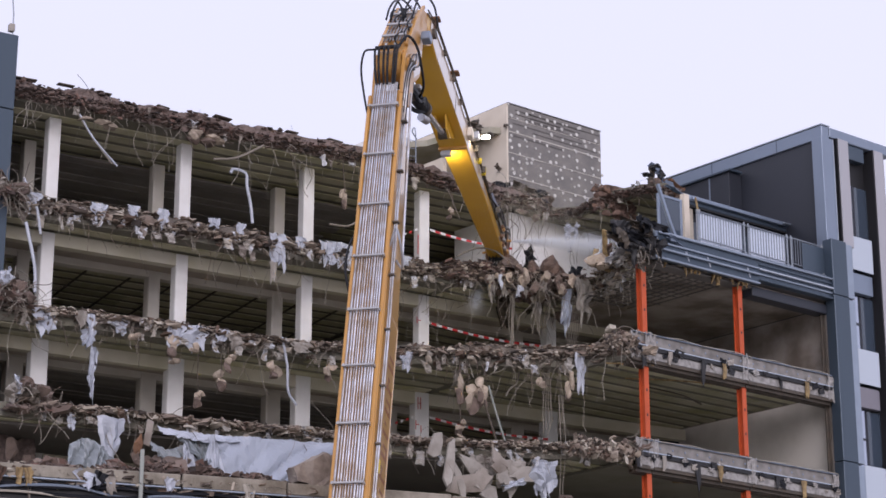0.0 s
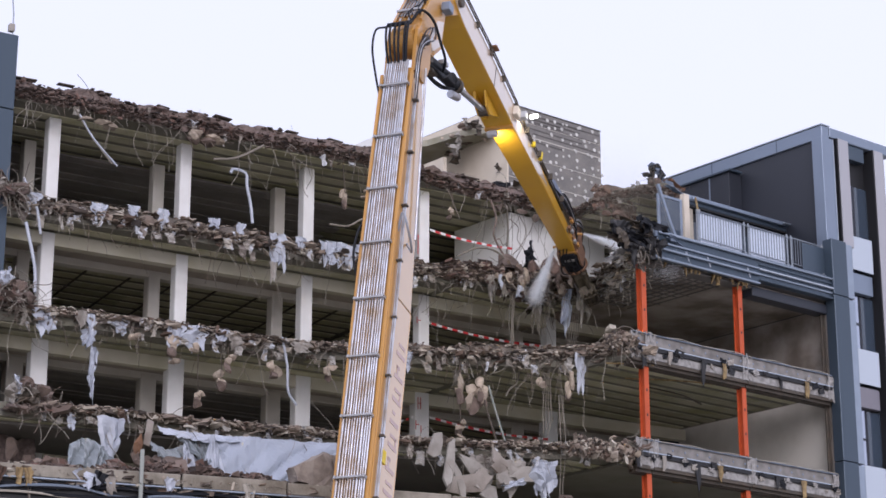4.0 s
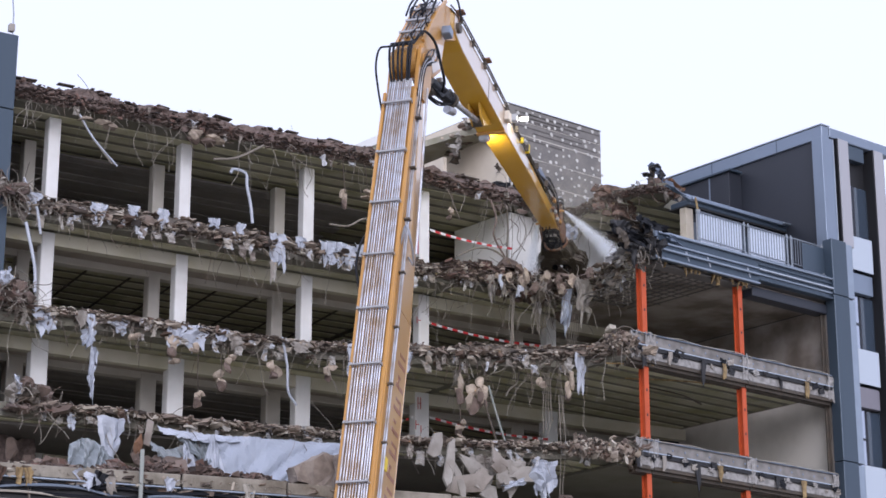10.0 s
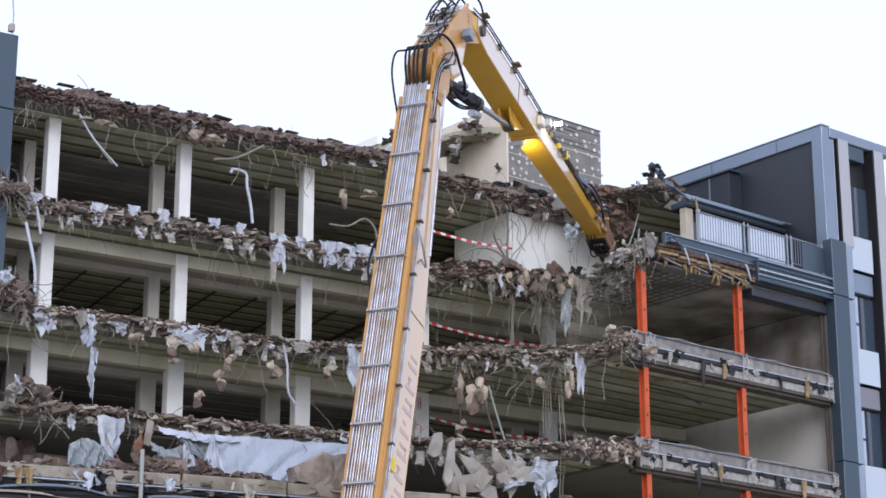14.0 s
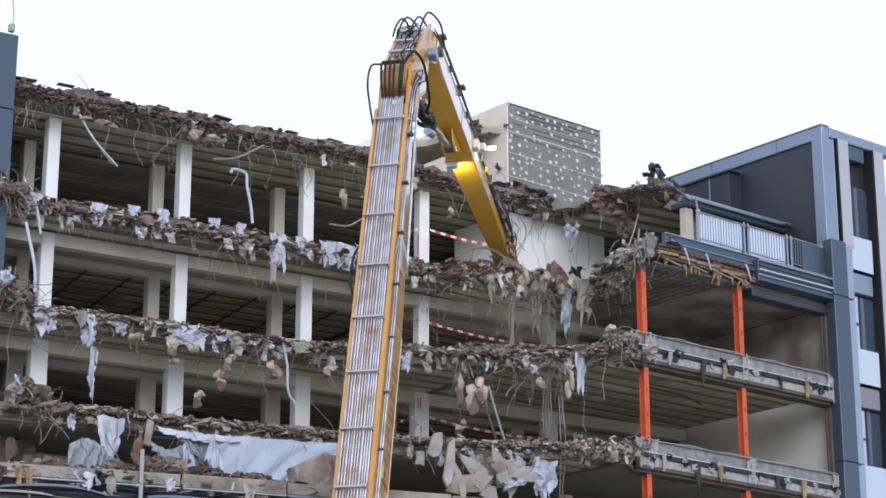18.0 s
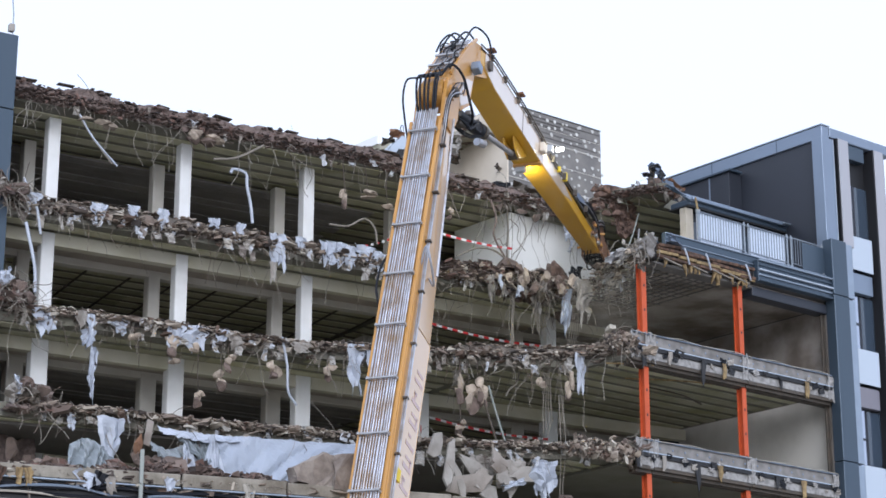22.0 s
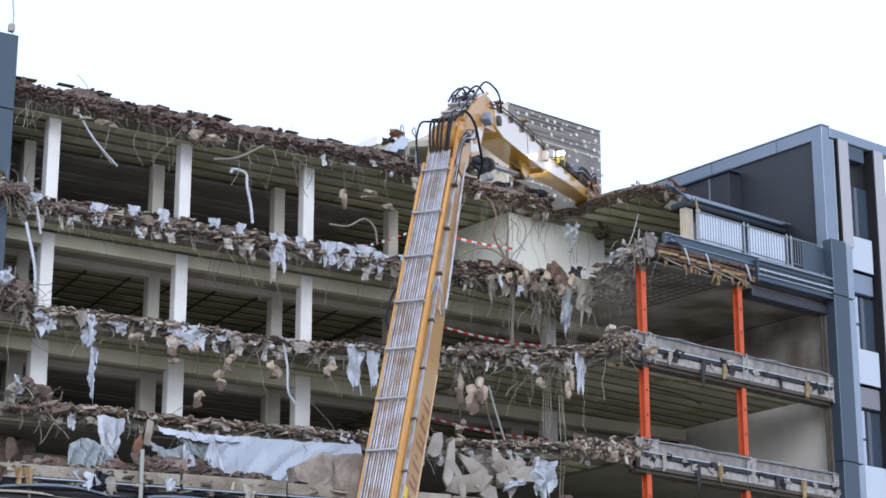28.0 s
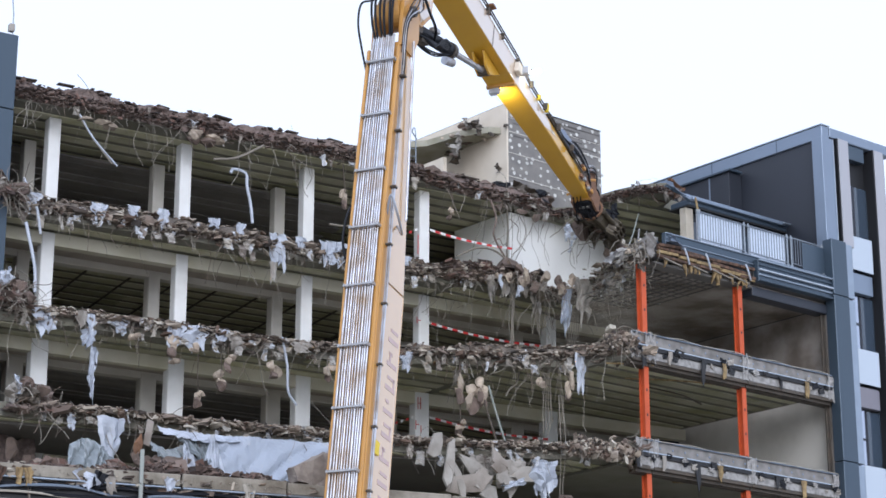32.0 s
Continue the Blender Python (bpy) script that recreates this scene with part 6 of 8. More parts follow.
for i in range(16):
    x = (rng.choice((2.0, 3.3, 4.2)) if i < 9 else rng.uniform(0.6, 4.8)) + rng.normal(0, 0.1)
    part("wool_tuft", rag(rng.uniform(0.08, 0.16), rng.uniform(0.2, 0.55), rng, 4, 6, 0.7, 0.4), INSULATION, torn, m=pose(x, -0.2, 21.0, 0, rng.uniform(-25, 35), rng.uniform(-40, 40)))


# ---- high-reach excavator: base, boom, arm and grab ----
FOOT = Vector((-2.62, 48.44, 2.99))
BOOM = 21.21
ELBOW = (2.86, -2.26)  # arm joint beyond the boom's drum, along the boom and away from its back
digger = thing("demolition_excavator", "yellow high-reach demolition excavator with long boom and grab", "excavator", pose(FOOT.x, FOOT.y, 0))


def loft(rows):
    """A box girder along y: rows of (y, half width, z low, z high)."""
    bm = bmesh.new()
    rings = [[bm.verts.new(p) for p in ((-w, y, a), (w, y, a), (w, y, b), (-w, y, b))] for y, w, a, b in rows]
    for p, q in zip(rings, rings[1:]):
        for i in range(4):
            bm.faces.new((p[i], p[(i + 1) % 4], q[(i + 1) % 4], q[i]))
    bm.faces.new(rings[0][::-1])
    bm.faces.new(rings[-1])
    bmesh.ops.recalc_face_normals(bm, faces=bm.faces[:])
    bmesh.ops.bevel(bm, geom=bm.edges[:], offset=0.02, segments=1, affect="EDGES")
    return bm


# carrier on tracks, below the picture
house = part("upper_body", cube(-1.6, 1.6, -4.5, 1.2, 1.5, 3.4, 0.15), YELLOW, digger, "yellow upper body")
for x in (-1.75, 1.75):
    part("track", prism(bmesh.new(), [(-3.2, 0.35), (-2.8, 0.0), (2.8, 0.0), (3.2, 0.35), (3.0, 0.95), (-3.0, 0.95)], x - 0.4, x + 0.4, "x"), DARK_STEEL, digger, "black steel track")
part("slew_ring", drum(bmesh.new(), (0, 0, 1.2), (0, 0, 1), 1.2, 0.6, 24), DARK_STEEL, digger)

TOP = BOOM  # joint at the boom's head; lengths below it count back from there
boom = part("boom", loft([(0.0, 0.50, -0.7, 0.5), (1.5, 0.52, -0.85, 0.55), (TOP - 8, 0.50, -0.80, 0.55), (TOP - 4.2, 0.46, -0.62, 0.50), (TOP - 1.7, 0.42, -0.40, 0.44), (TOP - 1.1, 0.40, -0.32, 0.40)]), OCHRE, digger, "ochre box-section boom")
for s in (-1, 1):
    part("flange", loft([(1.5, 0.055, 0.552, 0.62), (TOP - 8, 0.055, 0.552, 0.62), (TOP - 4.2, 0.055, 0.502, 0.58), (TOP - 1.3, 0.05, 0.45, 0.52)]), OCHRE, boom, "raised ochre flange", m=Matrix.Translation((s * 0.43, 0, 0)))
for x, r in ((-0.33, 0.034), (-0.25, 0.024), (-0.18, 0.026), (-0.11, 0.020), (-0.05, 0.024), (0.02, 0.020), (0.09, 0.024), (0.17, 0.034), (0.24, 0.020), (0.30, 0.028), (0.36, 0.022)):
    part("pipe", tube(bmesh.new(), [(x * 1.08, 2.0, 0.68), (x * 1.02, TOP - 8, 0.68), (x * 0.95, TOP - 4.2, 0.62), (x * 0.88, TOP - 1.5, 0.55), (x * 0.86, TOP - 0.95, 0.53)], r, 8), PIPE_STEEL, boom, "steel hydraulic pipe")
for i in range(11):
    y = TOP - 1.75 - i * 1.62
    z = 0.76 if y < TOP - 8 else 0.76 - 0.13 * (y - TOP + 8) / 6.3
    clamp = bmesh.new()
    block(clamp, -0.42, 0.42, y - 0.028, y + 0.028, z - 0.02, z + 0.03, 0.008)
    block(clamp, -0.39, -0.35, y - 0.04, y + 0.04, 0.40, z + 0.05)
    block(clamp, 0.38, 0.42, y - 0.04, y + 0.04, 0.40, z + 0.05)
    part("pipe_clamp", clamp, ZINC, boom, "zinc pipe clamp")
for x in (0.555, 0.61):
    part("side_pipe", tube(bmesh.new(), [(x, 2.0, 0.36), (x, TOP - 8, 0.36), (x - 0.05, TOP - 4.2, 0.32), (x - 0.09, TOP - 1.6, 0.26)], 0.024, 6), PIPE_STEEL, boom)
for i in range(9):
    y = TOP - 2.2 - i * 1.62
    part("side_bracket", cube(0.47, 0.64, y, y + 0.06, 0.28, 0.42, 0.01), DARK_STEEL, boom)
part("side_plate", loft([(2.0, 0.004, -0.80, 0.22), (TOP - 8, 0.004, -0.76, 0.22)]), PALE_SIDE, boom, "ochre boom side under a mirror-like coat", m=Matrix.Translation((0.522, 0, 0)))
part("side_plate", prism(bmesh.new(), [(TOP - 7.96, -0.76), (TOP - 4.2, -0.58), (TOP - 1.3, -0.30), (TOP - 1.3, 0.16), (TOP - 4.2, 0.20), (TOP - 7.96, 0.22)], -0.004, 0.004, "x"), PALE_SIDE, boom, "ochre boom side under a mirror-like coat", m=Matrix.Translation((0.522, TOP - 7.96, 0)) @ Matrix.Rotation(radians(0.93), 4, "Z") @ Matrix.Translation((0, 7.96 - TOP, 0)))
# plain maroon bars stand for the lettering on the side
for i in range(9):
    y = TOP - 14.4 + i * 0.62
    mark = bmesh.new()
    block(mark, 0.530, 0.534, y, y + 0.12, -0.66, -0.10)
    if i % 3 != 2:
        block(mark, 0.530, 0.534, y + 0.12, y + 0.36, -0.62 + 0.30 * (i % 2), -0.53 + 0.30 * (i % 2))
    block(mark, 0.530, 0.534, y + 0.28, y + 0.37, -0.62 + 0.22 * (i % 2), -0.20)
    part("letter_bar", mark, MAROON, boom, "maroon lettering bar")
part("marker_plate", cube(0.53, 0.57, TOP - 12.5, TOP - 12.15, -0.02, 0.22, 0.01), YELLOW_MARK, boom, "small yellow marker plate")
for x in (-0.38, 0.40):
    part("fork_plate", prism(bmesh.new(), [(TOP - 1.2, -0.32), (TOP - 0.5, -0.62), (TOP + 0.15, -0.56), (TOP + 0.40, 0.0), (TOP + 0.15, 0.40), (TOP - 0.55, 0.42), (TOP - 1.2, 0.38)], x - 0.05, x + 0.05, "x"), OCHRE, boom, "thick fork plate")
part("pivot_drum", drum(bmesh.new(), (0.0, TOP, 0), (1, 0, 0), 0.47, 0.64, 28), OCHRE, boom, "ochre pivot drum")
part("pivot_pin", drum(bmesh.new(), (0.05, TOP, 0), (1, 0, 0), 0.15, 1.1, 16), DARK_STEEL, boom)
nose = part("nose", prism(bmesh.new(), [(TOP + 0.1, 0.25), (TOP + 0.9, 0.02), (TOP + 2.2, -0.72), (TOP + 2.95, -1.25), (TOP + 3.20, -1.75), (TOP + 3.15, -2.40), (TOP + 2.80, -2.60), (TOP + 2.45, -2.30), (TOP + 1.85, -1.45), (TOP + 0.65, -1.38), (TOP + 0.05, -0.85), (TOP, -0.40)], -0.40, 0.40, "x"), OCHRE, boom, "ochre boom nose")
part("nose_side", prism(bmesh.new(), [(TOP + 0.10, -0.72), (TOP + 0.70, -1.30), (TOP + 1.55, -1.36), (TOP + 1.30, -0.92), (TOP + 0.55, -0.55)], 0.404, 0.412, "x"), ARM_SIDE, boom, "nose side with sky sheen in its colour")
part("nose_patch", prism(bmesh.new(), [(TOP + 0.72, -0.72), (TOP + 1.02, -1.12), (TOP + 0.90, -1.20), (TOP + 0.58, -0.84)], 0.414, 0.43, "x"), OCHRE, boom, "ochre lug on the nose side")
for s in (-1, 1):
    part("nose_flange", tube(bmesh.new(), [(s * 0.38, TOP + 0.6, 0.18), (s * 0.38, TOP + 2.2, -0.66), (s * 0.38, TOP + 3.1, -1.28)], 0.06, 4), OCHRE, boom)
for x in (-0.28, -0.19, -0.10, -0.01, 0.08, 0.17, 0.26):
    part("nose_pipe", tube(bmesh.new(), [(x, TOP + 0.75, 0.22), (x, TOP + 2.2, -0.60), (x, TOP + 3.0, -1.15)], 0.024, 6), PIPE_STEEL, boom)
for y, z in ((1.0, 0.12), (1.7, -0.26), (2.4, -0.68)):
    part("pipe_clamp", cube(-0.36, 0.34, TOP + y - 0.03, TOP + y + 0.03, z, z + 0.06), ZINC, boom)
part("nose_pin", drum(bmesh.new(), (0, TOP + ELBOW[0], ELBOW[1]), (1, 0, 0), 0.16, 1.10, 16), DARK_STEEL, boom)
part("heel_lamp", cube(0.44, 0.70, TOP + 1.72, TOP + 2.0, -1.32, -1.0, 0.02), LIGHT_METAL, boom, "grey work lamp housing")
for x, h, w in ((-0.44, 0.40, -0.04), (-0.30, 0.44, 0.06), (0.06, 0.42, -0.02), (0.32, 0.56, 0.10)):
    part("hose", tube(bmesh.new(), smooth_path([(x - 0.03, TOP + 2.1, -0.48), (x - 0.05, TOP + 2.8, -0.80), (x - 0.01, TOP + 3.0 + h, -1.25), (x + 0.14 + w, TOP + 3.0 + h * 0.85, -1.70), (x + 0.24 + w, TOP + 2.9, -2.0)], 6), 0.030, 7), HOSE, boom, "black hose arch over the nose")
part("hose", tube(bmesh.new(), smooth_path([(0.26, TOP + 0.4, 0.45), (0.42, TOP + 0.85, 0.25), (0.56, TOP + 0.85, -0.3), (0.58, TOP + 0.5, -0.9), (0.50, TOP + 0.35, -1.5), (0.24, TOP + 0.3, -2.0)], 6), 0.04, 7), HOSE, boom, "long black hose to the cylinder")
for x in (-0.30, -0.20, -0.07, 0.04, 0.20, 0.27):
    part("hose", tube(bmesh.new(), smooth_path([(x * 0.88, TOP - 1.0, 0.53), (x, TOP - 0.62, 0.68), (x * 1.08, TOP - 0.2, 0.76), (x * 1.1, TOP + 0.12, 0.72), (x, TOP + 0.38, 0.44)], 5), 0.034, 7), HOSE, boom, "black hydraulic hose")
part("hose", tube(bmesh.new(), smooth_path([(-0.46, TOP - 1.95, 0.46), (-0.58, TOP - 1.3, 0.62), (-0.67, TOP - 0.6, 0.78), (-0.60, TOP - 0.05, 0.84), (-0.36, TOP + 0.08, 0.74)], 6), 0.030, 7), HOSE, boom, "black hose loop")
part("hose_manifold", tube(bmesh.new(), [(-0.36, TOP + 0.20, 0.64), (0.32, TOP + 0.20, 0.64)], 0.06, 8), HOSE, boom)
part("hose", tube(bmesh.new(), smooth_path([(0.46, TOP - 6.2, 0.42), (0.66, TOP - 5.8, 0.66), (0.78, TOP - 6.3, 0.42), (0.72, TOP - 6.6, 0.0), (0.52, TOP - 6.3, -0.1)], 6), 0.032, 7), PIPE_STEEL, boom, "bent steel pipe loop")
part("hose", tube(bmesh.new(), smooth_path([(-0.52, TOP - 7.5, 0.42), (-0.62, TOP - 6.9, 0.6), (-0.60, TOP - 6.2, 0.55), (-0.48, TOP - 5.8, 0.5)], 6), 0.034, 7), HOSE, boom, "short black hose loop")
part("lift_rod", tube(bmesh.new(), [(0.58, TOP - 6.0, -0.45), (0.52, TOP - 0.8, -0.2)], 0.035, 8), PIPE_STEEL, boom, "bright steel linkage rod")

# fittings, short hoses and grime round the boom's head
rng = np.random.default_rng(71)
for i in range(14):
    x, y = rng.uniform(-0.34, 0.34), rng.uniform(0.55, 2.7)
    z = 0.16 - 0.52 * (y - 0.5)
    part("fitting", cube(x - 0.035, x + 0.035, TOP + y - 0.05, TOP + y + 0.05, z + 0.05, z + 0.15, 0.01), (ZINC, DARK_STEEL)[i % 2], boom)
for i in range(9):
    x = rng.uniform(-0.36, 0.36)
    y = rng.uniform(0.5, 2.2)
    z = 0.22 - 0.52 * (y - 0.5)
    part("hose", tube(bmesh.new(), smooth_path([(x, TOP + y, z), (x + rng.normal(0, 0.06), TOP + y + 0.25, z + 0.10), (x + rng.normal(0, 0.08), TOP + y + 0.6, z - 0.12), (x, TOP + y + 0.8, z - 0.36)], 4), 0.022, 6), HOSE, boom, "short black hose")
for i in range(5):
    x = 0.44 + 0.03 * i
    part("hose", tube(bmesh.new(), smooth_path([(x, TOP - 1.4 - 0.2 * i, 0.30), (x + 0.08, TOP - 0.6, 0.42), (x + 0.10, TOP + 0.2, 0.10 - 0.1 * i), (x + 0.02, TOP + 0.7, -0.4)], 5), 0.018, 6), (HOSE, PIPE_STEEL)[i % 2], boom, "thin hose beside the fork")
for x in (-0.445, 0.465):
    part("pin_cap", drum(bmesh.new(), (x, TOP, 0), (1, 0, 0), 0.22, 0.05, 18), OCHRE, boom)

# arm: two girder lengths from the nose pin to the grab
arm = part("arm", loft([(-0.85, 0.36, 0.06, 0.28), (-0.3, 0.43, -0.22, 0.34), (0.6, 0.45, -0.42, 0.36), (2.5, 0.45, -0.52, 0.30), (5.03, 0.44, -0.63, 0.10), (5.09, 0.40, -0.57, 0.05), (8.4, 0.36, -0.50, -0.06), (11.6, 0.28, -0.52, -0.16), (12.2, 0.25, -0.52, -0.22)]), YELLOW, digger, "yellow tapered arm")
part("side_plate", prism(bmesh.new(), [(-0.28, -0.20), (0.6, -0.405), (2.5, -0.505), (5.01, -0.615), (5.01, 0.085), (2.5, 0.285), (0.6, 0.345), (-0.28, 0.325)], 0.0, 0.012, "x"), ARM_SIDE, arm, "arm side with sky sheen in its colour", m=Matrix.Translation((0.444, 0, 0)))
part("side_plate", prism(bmesh.new(), [(0.04, -0.54), (2.6, -0.50), (3.6, -0.28), (2.6, -0.07), (0.04, 0.02)], 0.0, 0.010, "x"), ARM_SIDE, arm, "arm side with sky sheen in its colour", m=Matrix.Translation((0.394, 5.10, 0)) @ Matrix.Rotation(radians(0.66), 4, "Z"))
part("seam", cube(0.456, 0.462, 3.2, 3.24, -0.58, 0.20), DARK_STEEL, arm, "thin pipe across the arm side")
part("under_step", cube(-0.46, 0.46, 4.99, 5.12, -0.71, -0.62, 0.01), OCHRE, arm, "ochre joint flange")
part("joint_block", cube(0.46, 0.62, 4.87, 5.17, -0.34, -0.02, 0.02), CREAM_WALL, arm, "dirty brown joint block")
for x in (-0.20, 0.14):
    part("cylinder_lug", prism(bmesh.new(), [(3.3, -0.58), (3.55, -0.98), (3.85, -1.08), (4.1, -0.94), (4.55, -0.66)], x - 0.03, x + 0.03, "x"), YELLOW, arm)
for dz in (0.03, 0.15):
    part("side_pipe", tube(bmesh.new(), [(0.42, -0.6, 0.28 + dz), (0.50, 0.4, 0.36 + dz), (0.50, 2.4, 0.31 + dz), (0.50, 5.0, 0.12 + dz), (0.42, 6.2, 0.02 + dz), (0.40, 8.4, -0.06 + dz), (0.33, 11.2, -0.12 + dz)], 0.024, 6), DARK_STEEL, arm, "dark arm pipe")
for i in range(9):
    y = 0.2 + i * 1.2
    z = 0.36 - 0.055 * y if y < 5.0 else 0.02 - 0.022 * (y - 5.0)
    part("pipe_bracket", cube(0.40, 0.54, y, y + 0.05, z - 0.06, z + 0.17, 0.008), DARK_STEEL, arm)
for y, z in ((0.0, 0.44), (2.7, 0.40)):
    stub = bmesh.new()
    block(stub, 0.42, 0.48, y + 0.04, y + 0.14, z - 0.14, z + 0.12)
    block(stub, 0.36, 0.62, y - 0.04, y + 0.24, z + 0.12, z + 0.19, 0.02)
    part("top_bracket", stub, RUST_BOX, arm, "rusty bracket on the arm")
for name, spot in (("work_lamp", (-0.24, 5.17, -0.73)), ("side_lamp", (0.58, 5.39, -0.04))):
    lamp_body = part(name, cube(spot[0] - 0.16, spot[0] + 0.16, spot[1] - 0.10, spot[1] + 0.09, spot[2] - 0.13, spot[2] + 0.12, 0.02), LAMP_BODY, arm, "pale grey work lamp housing")
    part("lens", cube(spot[0] - 0.14, spot[0] + 0.14, spot[1] + 0.092, spot[1] + 0.105, spot[2] - 0.09, spot[2] + 0.11), LAMP_HOT if name == "work_lamp" else LAMP_SIDE, lamp_body, "glowing lamp lens")
part("flood_lamp", cube(0.80, 1.06, 5.45, 5.53, -0.10, 0.02, 0.02), LAMP_GLOW, arm, "bright side floodlight")
part("flood_stalk", tube(bmesh.new(), [(0.55, 5.3, 0.0), (0.70, 5.45, 0.06), (0.85, 5.49, 0.03)], 0.025, 6), DARK_STEEL, arm)
for i, y in enumerate((6.9, 7.6)):
    part("valve", cube(0.36, 0.50, y, y + 0.10, -0.05, 0.14 + 0.12 * i, 0.02), YELLOW_MARK, arm, "small yellow valve")
part("tip_cylinder", drum(bmesh.new(), (0.22, 9.4, 0.16), (0, 3.0, -0.20), 0.13, 2.2, 14), HOSE, arm, "black grab cylinder")
part("tip_rod", drum(bmesh.new(), (0.22, 11.1, 0.05), (0, 3.0, -0.20), 0.06, 1.3, 10), PIPE_STEEL, arm)
part("tip_guard", prism(bmesh.new(), [(8.6, 0.02), (9.3, 0.34), (10.4, 0.36), (10.7, 0.20), (10.0, 0.0)], 0.30, 0.38, "x"), SLATE, arm, "bent slate-blue guard plate")
for i in range(5):
    part("hose", tube(bmesh.new(), smooth_path([(0.34, 8.9 + i * 0.2, 0.02), (0.44, 10.2, 0.10 + 0.07 * i), (0.42, 11.4, 0.02 + 0.06 * i), (0.28, 12.2, -0.2)], 5), 0.028, 6), (HOSE, HOSE, PIPE_STEEL)[i % 3], arm, "hose to the grab")
rng = np.random.default_rng(73)
for i in range(10):
    x, y, z = rng.uniform(0.26, 0.44), rng.uniform(10.9, 12.1), rng.uniform(-0.42, 0.05)
    part("fitting", cube(x - 0.05, x + 0.05, y - 0.08, y + 0.08, z - 0.05, z + 0.06, 0.015), (RUST_BOX, ZINC, OCHRE)[i % 3], arm, "rusty fitting at the arm's tip")
for i in range(3):
    part("hose", tube(bmesh.new(), smooth_path([(-0.2 + 0.12 * i, 11.9, -0.56), (-0.26 + 0.1 * i, 12.3, -0.78), (-0.05 + 0.1 * i, 12.6, -0.82), (0.1, 12.8, -0.6)], 5), 0.022, 6), HOSE, arm, "slack black hose under the tip")
for x in (-0.30, 0.30):
    part("link_plate", prism(bmesh.new(), [(11.6, -0.30), (12.1, -0.52), (12.45, -0.45), (12.55, 0.10), (12.35, 0.52), (12.05, 0.55), (11.75, 0.10)], x - 0.03, x + 0.03, "x"), RUST_BOX, arm, "rusty link plate at the arm's tip")
part("link_block", cube(-0.26, 0.26, 11.95, 12.3, 0.05, 0.50, 0.03), DARK_STEEL, arm, "dark link block")
for i in range(4):
    part("link_hose", tube(bmesh.new(), smooth_path([(0.36, 11.3, -0.05 + 0.05 * i), (0.42, 11.8, 0.25 + 0.08 * i), (0.40, 12.3, 0.40 + 0.03 * i), (0.30, 12.6, 0.05)], 4), 0.022, 6), (HOSE, PIPE_STEEL)[i % 2], arm, "hose over the link plates")
part("tip_boss", drum(bmesh.new(), (0, 12.2, -0.36), (1, 0, 0), 0.19, 0.62, 16), OCHRE, arm, "ochre tip boss")
part("nozzle", drum(bmesh.new(), (0.42, 11.9, 0.0), (1, 0.3, 0), 0.04, 0.22, 10), OCHRE, arm, "ochre spray nozzle")
part("nozzle", drum(bmesh.new(), (-0.34, 11.9, -0.4), (-1, 0.3, 0), 0.04, 0.22, 10), OCHRE, arm, "ochre spray nozzle")

# arm cylinder: barrel on the boom's head, rod on the arm's lug
barrel = part("cylinder_barrel", drum(bmesh.new(), (0, 1.4, 0), (0, 1, 0), 0.19, 2.8, 18), HOSE, digger, "black hydraulic cylinder barrel")
part("barrel_eye", drum(bmesh.new(), (0, 0, 0), (1, 0, 0), 0.20, 0.5, 16), DARK_STEEL, barrel)
part("barrel_collar", drum(bmesh.new(), (0, 2.75, 0), (0, 1, 0), 0.23, 0.2, 18), DARK_STEEL, barrel)
part("valve_block", cube(-0.12, 0.14, 0.4, 0.9, -0.32, -0.18, 0.03), DARK_STEEL, barrel, "dark valve block")
for i in range(6):
    part("hose", tube(bmesh.new(), smooth_path([(0.10, 0.2 + 0.12 * i, -0.16), (0.22 + 0.01 * i, 0.9, -0.22 - 0.03 * i), (0.23, 1.9, -0.22 + 0.06 * i), (0.14, 2.1 + 0.12 * i, -0.05)], 5), 0.026, 6), HOSE, barrel, "black hydraulic hose")
for i in range(3):
    part("hose", tube(bmesh.new(), smooth_path([(-0.1, 0.1, -0.2), (-0.12, 0.9, -0.26 - 0.05 * i), (-0.05, 1.7, -0.30 - 0.05 * i), (0.1, 2.4, -0.22)], 5), 0.022, 6), HOSE, barrel, "slack black hose below the barrel")
part("accumulator", drum(bmesh.new(), (0.05, 2.45, -0.40), (0.2, 1, 0), 0.12, 0.42, 14), PIPE_STEEL, barrel, "steel accumulator bottle")
part("fitting", cube(0.05, 0.24, 1.1, 1.5, 0.12, 0.26, 0.02), ZINC, barrel)
rod = part("cylinder_rod", drum(bmesh.new(), (0, -1.6, 0), (0, 1, 0), 0.085, 3.2, 14), PIPE_STEEL, digger, "bright steel piston rod")
part("rod_eye", drum(bmesh.new(), (0, 0, 0), (1, 0, 0), 0.17, 0.28, 14), DARK_STEEL, rod)

# grab: coupler, rotator, body and two closed shells
grab = part("grab", loft([(-0.1, 0.20, -0.24, 0.26), (0.16, 0.32, -0.30, 0.30), (0.5, 0.34, -0.30, 0.30)]), HOSE, digger, "black quick coupler")
for x in (-0.34, 0.34):
    part("coupler_plate", prism(bmesh.new(), [(-0.2, -0.22), (0.4, -0.34), (0.62, -0.28), (0.62, 0.28), (0.3, 0.36), (-0.2, 0.24)], x - 0.03, x + 0.03, "x"), RUST_BOX, grab, "rusty coupler cheek")
part("coupler_tag", cube(-0.16, 0.20, 0.08, 0.22, -0.33, -0.30, 0.02), DIRTY_EDGE, grab, "worn grey tag on the coupler")
part("rotator", drum(bmesh.new(), (0, 0.70, 0), (0, 1, 0), 0.36, 0.26, 22), HOSE, grab, "black round rotator")
